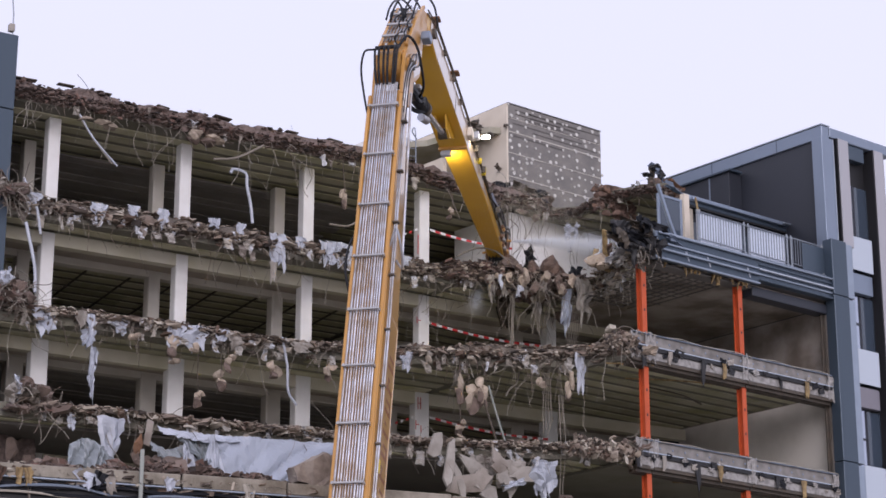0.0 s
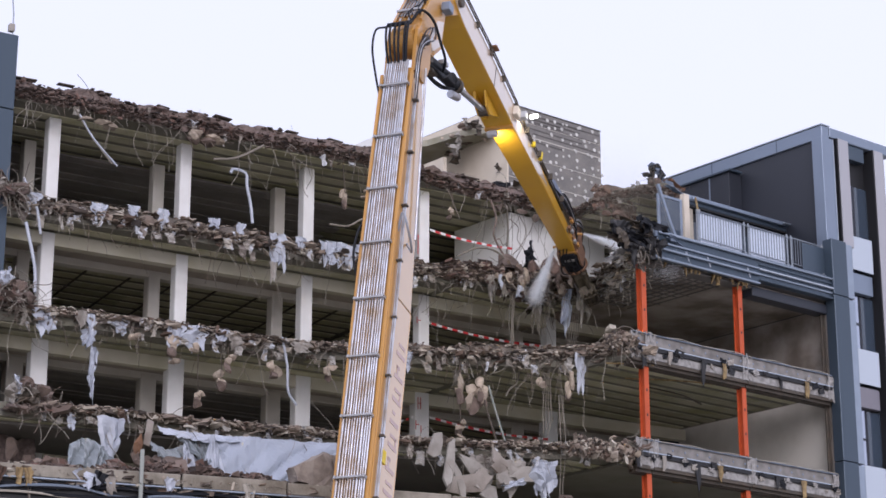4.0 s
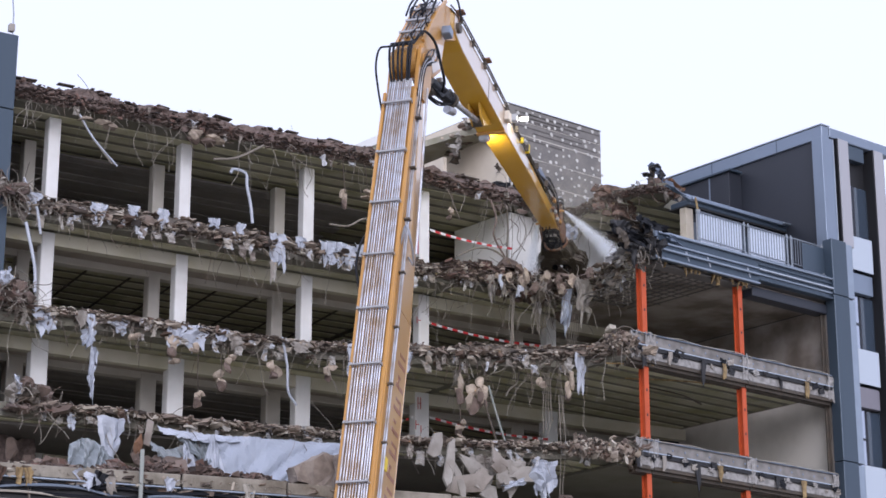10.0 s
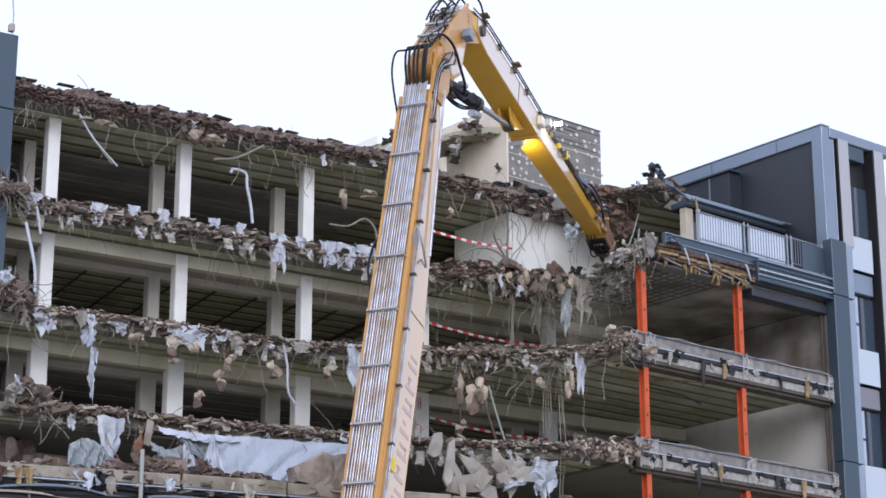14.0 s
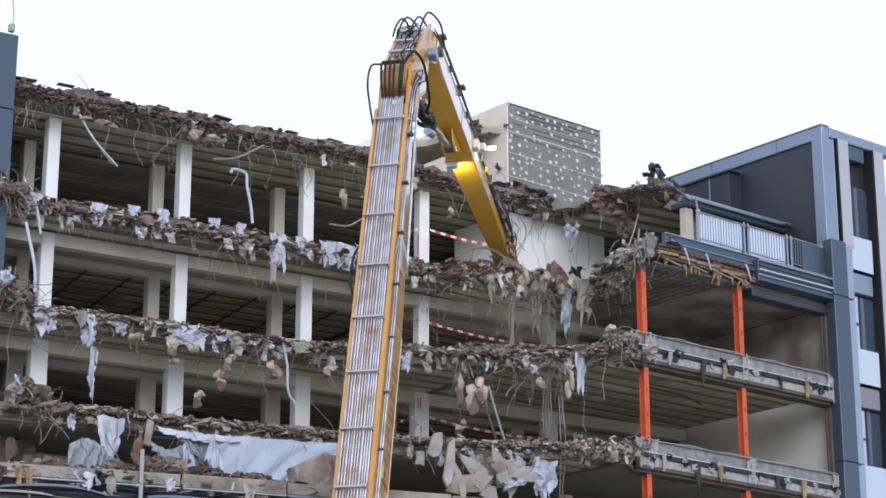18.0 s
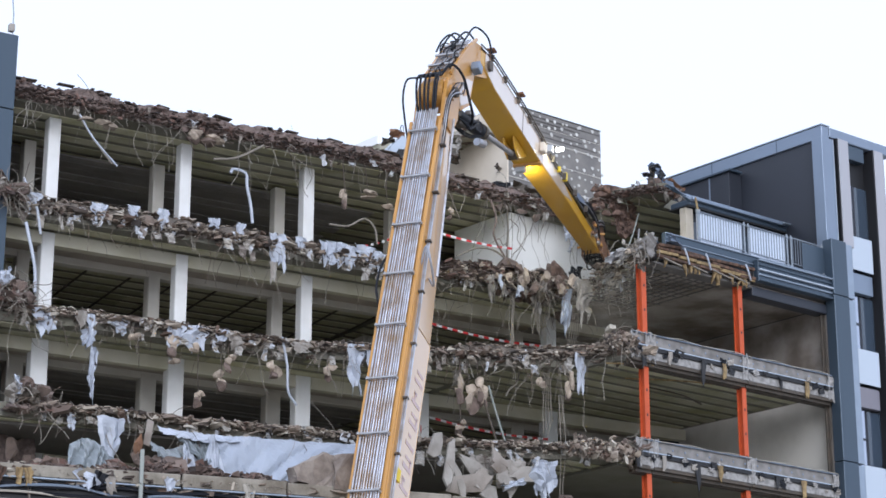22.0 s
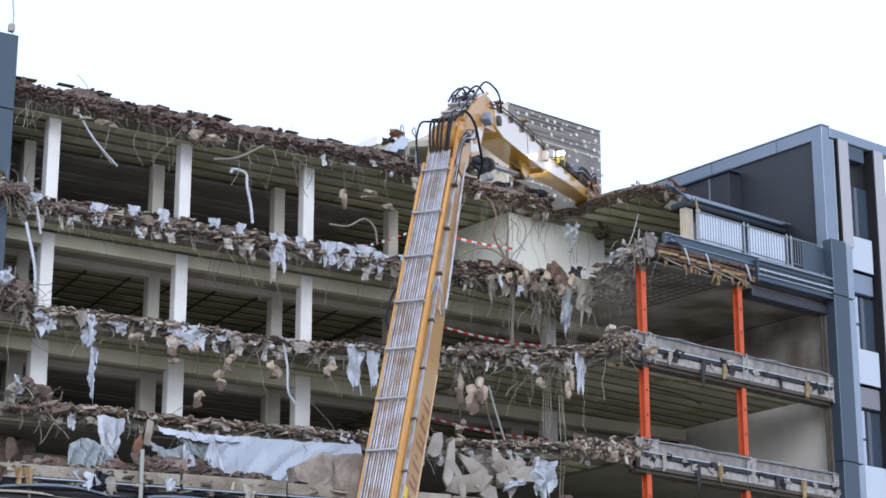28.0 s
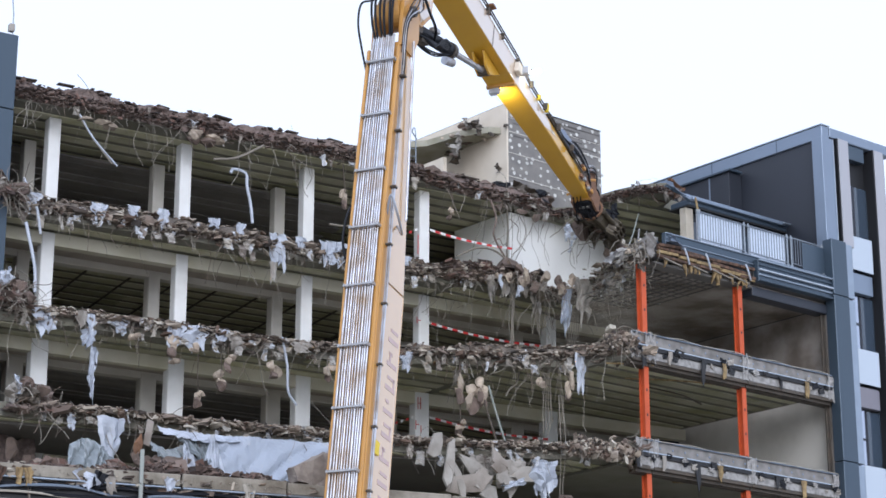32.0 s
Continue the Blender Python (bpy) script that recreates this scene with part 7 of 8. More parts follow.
part("rotator_ring", drum(bmesh.new(), (0, 0.87, 0), (0, 1, 0), 0.42, 0.08, 22), RUST_BOX, grab, "rusty rotator ring")
for i in range(4):
    part("hose", tube(bmesh.new(), smooth_path([(0.14 * i - 0.2, 0.0, 0.36), (0.2 * i - 0.3, 0.35, 0.50), (0.2 * i - 0.3, 0.7, 0.48), (0.14 * i - 0.2, 0.95, 0.30)], 4), 0.03, 6), HOSE, grab, "black grab hose")
    part("hose", tube(bmesh.new(), smooth_path([(0.14 * i - 0.2, 0.0, -0.34), (0.2 * i - 0.32, 0.4, -0.46), (0.2 * i - 0.3, 0.7, -0.48), (0.14 * i - 0.2, 0.95, -0.30)], 4), 0.025, 6), HOSE, grab, "black grab hose")
claw = part("grab_body", prism(bmesh.new(), [(-0.34, 0.0), (0.34, 0.0), (0.46, 0.22), (0.50, 0.75), (0.30, 0.98), (-0.30, 0.98), (-0.50, 0.75), (-0.46, 0.22)], -0.27, 0.27), GRAB_STEEL, digger, "olive-brown muddy grab body")
for z in (-0.30, 0.30):
    part("cover", prism(bmesh.new(), [(-0.16, 0.02), (0.16, 0.02), (0.24, 0.60), (-0.24, 0.60)], z - 0.03, z + 0.03), GRAB_STEEL, claw, "raised cover plate")
    for s in (-1, 1):
        part("hinge_boss", drum(bmesh.new(), (s * 0.21, 0.80, z), (0, 0, 1), 0.16, 0.12, 16), GRAB_STEEL, claw, "round hinge boss")
        part("hinge_cap", drum(bmesh.new(), (s * 0.21, 0.80, z * 1.22), (0, 0, 1), 0.08, 0.05, 12), DARK_STEEL, claw)
for s in (-1, 1):
    part("jaw_cylinder", drum(bmesh.new(), (s * 0.56, 0.35, 0.12), (s * 0.22, 1, 0), 0.09, 0.75, 12), GRAB_STEEL, claw, "muddy jaw cylinder")
    part("jaw_rod", drum(bmesh.new(), (s * 0.66, 0.85, 0.12), (s * 0.22, 1, 0), 0.05, 0.45, 10), PIPE_STEEL, claw)
    side = [(s * 0.10, 0.70), (s * 0.52, 0.62), (s * 0.78, 0.80), (s * 0.80, 1.25), (s * 0.66, 1.70), (s * 0.36, 2.02), (s * 0.02, 2.15), (s * 0.02, 1.98), (s * 0.26, 1.70), (s * 0.36, 1.30), (s * 0.28, 1.0)]
    shell = part("jaw", prism(bmesh.new(), side, -0.30, -0.25), GRAB_STEEL, claw, "muddy closed grab shell")
    part("jaw_side", prism(bmesh.new(), side, 0.25, 0.30), GRAB_STEEL, shell)
    back = [(s * 0.54, 0.64), (s * 0.78, 0.82), (s * 0.79, 1.25), (s * 0.65, 1.68), (s * 0.36, 1.99), (s * 0.30, 1.92), (s * 0.58, 1.62), (s * 0.71, 1.22), (s * 0.70, 0.88), (s * 0.50, 0.72)]
    part("jaw_back", prism(bmesh.new(), back, -0.247, 0.247), DARK_STEEL, shell)
    for z in (-0.36, -0.12, 0.12, 0.36):
        rib = [(s * 0.60, 0.66), (s * 0.86, 0.82), (s * 0.88, 1.28), (s * 0.72, 1.76), (s * 0.40, 2.10), (s * 0.04, 2.28), (s * 0.02, 2.20), (s * 0.34, 1.98), (s * 0.64, 1.66), (s * 0.77, 1.24), (s * 0.75, 0.88)]
        part("tine", prism(bmesh.new(), rib, z - 0.035, z + 0.035), GRAB_STEEL, shell, "ribbed jaw tine")
    for k, (x, y) in enumerate(((0.80, 1.0), (0.74, 1.5), (0.5, 1.9))):
        part("cross_bar", cube(s * x - 0.05, s * x + 0.05, y, y + 0.09, -0.38, 0.38, 0.01), DARK_STEEL, shell)


# the shells narrow towards their tips
for ob in [claw] + list(claw.children_recursive):
    for v in ob.data.vertices:
        v.co.z *= 0.86 - 0.22 * v.co.y
        v.co.y *= 0.78
for ob in [grab] + list(grab.children_recursive):
    for v in ob.data.vertices:
        v.co.y *= 0.82


def plane_pose(p, y, x):
    n = x.cross(y).normalized()
    return Matrix(((x.x, y.x, n.x, p.x), (x.y, y.y, n.y, p.y), (x.z, y.z, n.z, p.z), (0, 0, 0, 1)))


def joint_poses(slew, up, reach, droop, spin):
    """Poses of boom, arm, grab, barrel, rod and claw in the excavator's space, from the joint angles."""
    s = radians(slew)
    h, x, z = Vector((math.sin(s), math.cos(s), 0)), Vector((math.cos(s), -math.sin(s), 0)), Vector((0, 0, 1))
    lift, stick, hook = (h * math.cos(radians(a)) + z * math.sin(radians(a)) for a in (up, reach, droop))
    boom_m = plane_pose(Vector((0, 0, FOOT.z)), lift, x)
    arm_m = plane_pose(boom_m @ Vector((0, BOOM + ELBOW[0], ELBOW[1])), stick, x)
    grab_m = plane_pose(arm_m @ Vector((0, 12.28, -0.38)), hook, x)
    low, lug = boom_m @ Vector((0.1, BOOM + 0.1, -0.85)), arm_m @ Vector((-0.03, 3.82, -0.94))
    way = (lug - low).normalized()
    side = (x - way * x.dot(way)).normalized()
    return boom_m, arm_m, grab_m, plane_pose(low, way, side), plane_pose(lug, way, side), grab_m @ pose(0, 0.75, 0, 0, spin, 0)


JOINT_ROWS = []


def key(t, slew, up, reach, droop):
    JOINT_ROWS.append((t, slew, up, reach, droop, spin_at(t)))


def spin_at(t):
    """Turn of the claw on its rotator, in degrees: 0 shows the broad face."""
    turns = ((0, 75), (1.5, 75), (2, 60), (3.5, 75), (5.5, 5), (6, 70), (7.2, 60), (8, 0), (8.5, 30), (9, 70), (10, 5), (11, 40), (12, 70), (14, 80), (20, 80), (21, 5), (21.5, 40), (22, 80), (24, 45), (25, 0), (25.5, 80), (28.5, 75), (29, 30), (30, 60), (31, 70), (32, 30))
    return float(np.interp(t, [a for a, b in turns], [b for a, b in turns]))


def joints(t):
    """The joint angles at t: a smooth curve through the keys that never swings past them."""
    n = len(JOINT_ROWS)
    for i in range(n - 1):
        a, b = JOINT_ROWS[i], JOINT_ROWS[i + 1]
        if a[0] <= t <= b[0]:
            h = b[0] - a[0]
            k = (t - a[0]) / h
            out = []
            for j in range(1, 6):
                rise = (b[j] - a[j]) / h
                before = (a[j] - JOINT_ROWS[i - 1][j]) / (a[0] - JOINT_ROWS[i - 1][0]) if i else 0.0
                after = (JOINT_ROWS[i + 2][j] - b[j]) / (JOINT_ROWS[i + 2][0] - b[0]) if i < n - 2 else 0.0
                m0 = 2 * before * rise / (before + rise) if before * rise > 0 else 0.0
                m1 = 2 * after * rise / (after + rise) if after * rise > 0 else 0.0
                out.append(a[j] * (2 * k ** 3 - 3 * k * k + 1) + b[j] * (3 * k * k - 2 * k ** 3) + h * (m0 * (k ** 3 - 2 * k * k + k) + m1 * (k ** 3 - k * k)))
            return out
    return JOINT_ROWS[-1][1:]


def motions():
    """All that moves: the excavator's joints."""
    key(0.0, 12.69, 74.57, -13.72, -60.0)
    key(0.5, 10.21, 76.85, -10.63, -32.5)
    key(1.0, 9.24, 77.03, -13.03, -5.0)
    key(1.5, 11.63, 75.29, -13.18, -10.5)
    key(2.0, 18.50, 76.26, 0.61, -16.0)
    key(2.5, 18.55, 79.04, -13.32, -16.0)
    key(3.0, 19.47, 78.46, -11.75, -16.0)
    key(3.5, 21.59, 76.88, -15.23, -19.8)
    key(5.5, 17.02, 79.33, -22.57, -35.0)
    key(6.0, 21.43, 75.56, -11.98, -14.0)
    key(6.5, 20.41, 74.85, -8.46, -11.5)
    key(7.0, 19.57, 75.69, -12.76, -9.0)
    key(7.5, 19.07, 75.32, -11.53, -18.5)
    key(8.0, 17.79, 74.36, -10.20, -28.0)
    key(8.5, 23.87, 75.28, -8.60, -24.0)
    key(9.0, 20.97, 74.01, -10.17, -20.0)
    key(9.5, 21.08, 74.36, -10.31, -26.5)
    key(10.0, 17.91, 74.82, -9.35, -33.0)
    key(10.5, 18.35, 78.25, -25.23, -38.0)
    key(11.0, 22.65, 77.88, -11.19, -43.0)
    key(11.5, 25.21, 77.51, -4.34, -44.5)
    key(12.0, 22.99, 82.77, -47.71, -46.0)
    key(12.5, 23.38, 76.22, -6.12, -55.5)
    key(13.0, 22.30, 75.72, -6.04, -65.0)
    key(13.5, 25.74, 76.98, -4.59, -39.5)
    key(14.0, 22.24, 74.15, -10.80, -14.0)
    key(14.5, 18.09, 75.61, -9.75, -14.0)
    key(16.5, 20.06, 72.81, -5.74, -14.0)
    key(17.0, 19.01, 75.48, -12.87, -14.0)
    key(17.5, 11.00, 74.09, -8.74, -9.5)
    key(18.0, 12.85, 72.74, -11.79, -5.0)
    key(18.5, 16.39, 72.61, -12.67, -5.0)
    key(19.0, 15.74, 69.85, -12.22, -5.0)
    key(19.5, 18.58, 78.70, -25.81, -15.5)
    key(20.0, 19.41, 76.96, -10.38, -26.0)
    key(20.5, 23.85, 74.18, -6.81, -34.0)
    key(21.0, 23.37, 75.10, -3.14, -42.0)
    key(21.5, 22.10, 73.56, -8.31, -23.5)
    key(22.0, 20.62, 70.74, -8.38, -5.0)
    key(22.5, 19.85, 78.09, -14.73, -32.5)
    key(23.0, 19.97, 69.04, 5.42, -60.0)
    key(23.5, 17.96, 67.39, 2.01, -37.0)
    key(24.0, 16.35, 76.07, -22.57, -14.0)
    key(24.5, 16.54, 79.63, -48.26, -34.5)
    key(25.0, 14.48, 81.14, -50.22, -55.0)
    key(25.5, 24.46, 73.49, 6.03, -12.0)
    key(27.5, 16.92, 66.79, 7.49, -5.0)
    key(28.0, 18.71, 65.62, 8.28, -5.0)
    key(28.5, 18.27, 64.72, 8.36, -5.0)
    key(29.0, 17.08, 68.06, -1.96, -7.0)
    key(29.5, 18.75, 78.45, -21.81, -30.0)
    key(30.0, 22.71, 73.67, -7.87, -10.0)
    key(30.5, 21.55, 70.94, -9.38, -7.5)
    key(31.0, 17.95, 70.89, -11.03, -5.0)
    key(31.5, 17.93, 70.14, -13.53, -11.0)
    key(32.0, 23.74, 80.92, -13.07, -17.0)
    times = [i * 0.25 for i in range(int(SECONDS * 4) + 1)]
    rows = [(t, joint_poses(*joints(t))) for t in times]
    walk(boom, [(t, m[0]) for t, m in rows])
    walk(arm, [(t, m[1]) for t, m in rows])
    walk(grab, [(t, m[2]) for t, m in rows])
    walk(barrel, [(t, m[3]) for t, m in rows])
    walk(rod, [(t, m[4]) for t, m in rows])
    walk(claw, [(t, m[5]) for t, m in rows])
    walk(house, [(t, pose(0, 0, 0, 0, 0, -joints(t)[0])) for t in times])
    moving_debris()



# ---- things that come away during the shot, with their resting place on the ground ----
def faller(ob, start, t0, t1, steps, spin=(0, 0, 0), out=1.5):
    """Rows for a thing that rests at start until t0 and lies on the ground from t1."""
    rows = [(0.0, start), (t0, start)]
    p = start.translation.copy()
    for k in range(1, steps + 1):
        u = k / steps
        m = Matrix.Translation((p.x + 0.4 * u, p.y - (out * u if out < 2 else out * min(1, u * 1.75)), p.z + (0.5 - p.z) * u * u)) @ start.to_3x3().to_4x4() @ pose(0, 0, 0, *(a * u for a in spin))
        rows.append((t0 + (t1 - t0) * u, m))
    return rows + [(SECONDS, rows[-1][1])]


FASCIA_AT = RIGHT @ pose(2.9, -0.2, 21.3)
fascia = thing("fascia_section", "blue-grey metal fascia length torn off by the grab", "fascia", FASCIA_AT)
part("sheet", cube(-2.6, 2.14, -0.14, -0.02, -0.42, 0.50, 0.01), BLUE_METAL, fascia, "blue-grey fascia sheet")
for z, d in ((0.42, 0.10), (0.10, 0.07), (-0.12, 0.12), (-0.42, 0.08)):
    part("rib", cube(-2.6, 2.14, -0.14 - d, -0.142, z, z + 0.07, 0.015), TRIM_METAL, fascia)
part("end_return", cube(-2.72, -2.604, -0.18, 0.1, -0.4, 0.62, 0.01), LIGHT_METAL, fascia)

WINDOW_AT = RIGHT @ pose(2.2, 0.9, 21.95)
loose_window = thing("loose_window", "leaning grey window frame with dark glass", "window", WINDOW_AT)
for name, box in (("stile", (-0.55, -0.45, 0, 0.08, 0.0, 1.75)), ("stile", (0.5, 0.6, 0, 0.08, 0.0, 1.75)), ("rail", (-0.45, 0.5, 0, 0.08, 0.0, 0.1)), ("rail", (-0.45, 0.5, 0, 0.08, 1.65, 1.75))):
    part(name, cube(*box, 0.01), LIGHT_METAL, loose_window)
part("pane", cube(-0.45, 0.5, 0.03, 0.045, 0.1, 1.65), WINDOW, loose_window)
part("brace", tube(bmesh.new(), [(-0.85, -0.3, 1.9), (-0.55, -0.5, 0.6), (-0.2, -0.6, -0.3)], 0.07, 4), LIGHT_METAL, loose_window, "bent metal strip")
part("post", cube(0.7, 0.95, 0.0, 0.2, 0.0, 2.0, 0.01), CREAM_WALL, loose_window, "pale timber post")

TANGLE_AT = LEFT @ pose(17.6, -4.6, 21.6)
tangle = thing("torn_roof_piece", "torn roof edge with yellow insulation and white strips", "roof piece", TANGLE_AT)
rng = np.random.default_rng(61)
for i in range(7):
    part("board", cube(-0.6, 0.6, -0.1, 0.1, -0.03, 0.03, 0.008), (INSULATION, TIMBER, BOARD)[i % 3], tangle, m=pose(rng.normal(0, 0.5), rng.normal(0, 0.3), rng.normal(0.2, 0.25), rng.uniform(-40, 40), rng.uniform(-50, 50), rng.uniform(-60, 60)))
for i in range(4):
    part("strip", tube(bmesh.new(), smooth_path([(rng.normal(0, 0.5), 0, 0), (rng.normal(0, 0.5), -0.1, 0.5), (rng.normal(0, 0.6), 0, 1.1)], 4), 0.035, 5), SHEETING, tangle)
for i in range(6):
    part("wool", lump(bmesh.new(), (0.3, 0.2, 0.2), rng, (rng.normal(0, 0.6), rng.normal(0, 0.2), rng.normal(0, 0.2))), INSULATION if i % 2 else LUMP, tangle)

def grab_load(seed, wide):
    """A clump of dark rubble, torn felt and bars that the grab lifts."""
    g = np.random.default_rng(seed)
    ob = thing("grabbed_rubble", "dark clump of rubble and bars lifted by the grab", "rubble", group="grabbed clumps")
    for i in range(9):
        w = g.uniform(0.14, 0.34) * wide
        part("clump", lump(bmesh.new(), (w, w, w * 0.8), g, (g.normal(0, 0.30) * wide, g.normal(0, 0.28) * wide, g.normal(0, 0.28) * wide)), (BROWN_LUMP, GRAB_STEEL, BROWN_LUMP, RED_MASONRY)[i % 4], ob)
    for i in range(4):
        part("felt", crumple(0.6 * wide, 0.4 * wide, g, 0.2, 6, 6), (HOSE, DARK_STEEL)[i % 2], ob, "torn dark felt", m=pose(g.normal(0, 0.3), g.normal(0, 0.25), g.normal(0, 0.3), g.uniform(0, 90), g.uniform(0, 90), 0))
    for i in range(9):
        part("bar", curl(bmesh.new(), (g.normal(0, 0.3) * wide, g.normal(0, 0.3) * wide, -0.1), g.uniform(0.6, 1.5), g, 0.013, 0.35), (REBAR, CABLE)[i % 2], ob)
    return ob


LOADS = [  # clump, where it lies on the slab, when it is lifted and dropped
    (grab_load(950, 1.2), (16.6, -1.5, 21.55), 7.5, 8.3), (grab_load(951, 1.3), (17.4, -1.3, 21.55), 9.5, 10.7),
    (grab_load(952, 0.9), (17.0, -0.9, 21.6), 19.0, 19.9), (grab_load(953, 1.25), (18.2, -1.1, 21.6), 31.4, 32.0)]

FELT_AT = RIGHT @ pose(-0.5, 0.0, 21.40)
felt = thing("torn_black_felt", "black torn felt and mesh over the orange post", "roofing felt", FELT_AT)
g = np.random.default_rng(960)
for i in range(18):
    part("sheet", crumple(g.uniform(0.5, 1.1), g.uniform(0.25, 0.6), g, 0.2, 8, 6), (BLACK, HOSE, DARK_STEEL)[i % 3], felt, "black torn sheet", m=pose(g.uniform(-1.2, 0.8), g.normal(-0.3, 0.25), g.normal(0.05, 0.20), g.uniform(-40, 40), g.uniform(-30, 30), g.uniform(-40, 40)))
for x, h in ((-0.55, 0.9), (-0.40, 1.2), (0.3, 0.6)):
    part("shred", rag(0.25, h, g, 4, 8, 0.6, 0.3), BLACK, felt, "hanging black shred", m=pose(x, -0.5, 0.0))
for i in range(12):
    part("wire", curl(bmesh.new(), (g.uniform(-1.0, 0.8), -0.4, g.normal(0.1, 0.1)), g.uniform(0.4, 1.1), g, 0.011, 0.25), REBAR, felt)

MASS_AT = LEFT @ pose(19.75, -2.3, 24.5)
mass = thing("brown_masonry_mass", "hanging brown slab of broken masonry", "masonry lump", MASS_AT)
b = prism(bmesh.new(), [(-0.85, 0.45), (-0.75, 0.72), (0.0, 0.85), (0.75, 0.75), (0.9, 0.35), (0.72, -0.15), (0.62, -0.7), (0.35, -1.0), (0.12, -0.85), (0.1, -0.4), (-0.15, 0.1)], -0.11, 0.11, "y")
bmesh.ops.triangulate(b, faces=b.faces[:])
bmesh.ops.subdivide_edges(b, edges=b.edges[:], cuts=4, use_grid_fill=True)
for p in b.verts:
    q = p.co * 2.2
    p.co += Vector((0.09 * noise.noise(q + Vector((3, 0, 0))), 0.12 * noise.noise(q) + 0.07 * noise.noise(q * 2.6), 0.09 * noise.noise(q + Vector((0, 7, 0)))))
part("slab", b, RED_MASONRY, mass, "large flat brown slab piece")
g = np.random.default_rng(970)
crust = [(x, -0.12 - abs(g.normal(0, 0.03)), z) for x, z in zip(g.uniform(-0.95, 0.85, 520), g.uniform(-0.9, 0.75, 520)) if abs(x - 0.25) < 0.62 + 0.1 * math.sin(9 * z) - 0.25 * max(0, -z - 0.2) or (x < 0 and abs(z - 0.4) < 0.35)]
part("crust", heap("crust", crust, [float(np.clip(g.lognormal(-3.3, 0.5), 0.02, 0.09)) for _ in crust], g, flat=0.4, shard=0.4), RED_MASONRY, mass, "rough broken crust")
for i in range(16):
    w = rng.uniform(0.08, 0.24)
    part("piece", lump(bmesh.new(), (w, w * 0.6, w * 0.7), rng, (rng.uniform(-1.1, 0.8), rng.normal(-0.1, 0.1), rng.uniform(-0.3, 0.7))), RED_MASONRY if i % 3 else TIMBER, mass)
for i in range(8):
    part("bar", curl(bmesh.new(), (rng.uniform(-0.9, 0.7), -0.1, rng.uniform(-0.5, 0.5)), rng.uniform(0.4, 1.0), rng, 0.01, 0.2), REBAR, mass)

PEAK_AT = LEFT @ pose(20.35, -3.7, 25.15)
peak = thing("roof_peak_debris", "dark spiky heap of torn roof debris", "rubble", PEAK_AT)
for i in range(5):
    w = rng.uniform(0.08, 0.16)
    part("piece", lump(bmesh.new(), (w, 0.15, w), rng, (rng.normal(0.1, 0.2), rng.normal(0, 0.15), abs(rng.normal(0.0, 0.12)))), DARK_STEEL if i % 3 else BROWN_LUMP, peak)
for i, (x, z, w, h, tilt) in enumerate(((0.18, 0.48, 0.34, 0.62, -32), (0.02, 0.38, 0.26, 0.60, 6), (0.30, 0.30, 0.62, 0.22, 36), (-0.32, 0.30, 0.36, 0.12, -14), (0.05, 0.14, 0.56, 0.26, 12), (0.45, 0.18, 0.42, 0.16, 44), (-0.12, 0.20, 0.30, 0.26, -30), (0.24, 0.08, 0.70, 0.16, 18), (0.0, 0.72, 0.16, 0.22, 20))):
    part("shard", crumple(w, h, rng, 0.14, 6, 6), (BLACK, DARK_STEEL, SLATE)[i % 3 if i < 8 else 2], peak, "dark torn felt shard", m=pose(x, rng.normal(0, 0.08), z, 0, tilt, rng.uniform(-25, 25)))
part("stick", tube(bmesh.new(), [(-0.05, 0, -0.1), (0.35, 0, 0.12), (0.62, 0, 0.34)], 0.022, 5), TIMBER, peak)

STAY_AT = LEFT @ pose(20.5, -3.9, 24.85)
stay = thing("torn_roof_corner", "torn dark roof felt and beige fragments at the roof corner", "roof piece", STAY_AT)
for i in range(5):
    part("felt", crumple(rng.uniform(0.4, 0.8), rng.uniform(0.2, 0.35), rng, 0.12, 7, 5), (DARK_STEEL, BROWN_LUMP, TIMBER)[i % 3], stay, m=pose(rng.uniform(-0.2, 0.7), rng.uniform(-0.5, 0.8), rng.uniform(0.0, 0.45), rng.uniform(-60, -10), rng.uniform(-25, 25), rng.uniform(-30, 30)))
for i in range(3):
    part("shred", rag(rng.uniform(0.15, 0.25), rng.uniform(0.3, 0.7), rng, 4, 7, 0.6, 0.3), (BOARD, TIMBER)[i % 2], stay, m=pose(-0.1 + i * 0.35, -0.3, 0.1, 0, rng.uniform(-40, 40), 0))

# crushed end of the terrace edge over the orange post
crush = thing("crushed_edge", "crumpled dark metal and rubble above the orange post", "sheet metal", RIGHT @ pose(-0.3, -0.15, 21.1))
for i, (x, z, w, h, tilt, mat) in enumerate(((0.25, 0.2, 0.7, 0.7, 35, WEB), (-0.1, 0.0, 0.8, 0.5, -25, DARK_STEEL), (0.55, 0.25, 0.35, 0.8, 22, DIRTY_EDGE), (-0.5, -0.1, 0.9, 0.3, -28, DIRTY_EDGE), (-0.95, -0.35, 0.8, 0.22, -32, ZINC), (0.9, 0.38, 0.9, 0.25, 10, LIGHT_METAL), (1.4, 0.5, 1.0, 0.2, 4, LIGHT_METAL), (0.0, -0.25, 0.7, 0.6, 10, DARK_STEEL))):
    part("plate", crumple(w, h, rng, 0.2, 12, 12), mat, crush, "crumpled torn plate", m=pose(x, rng.normal(0, 0.1), z, rng.uniform(-15, 15), tilt, rng.uniform(-20, 20)))
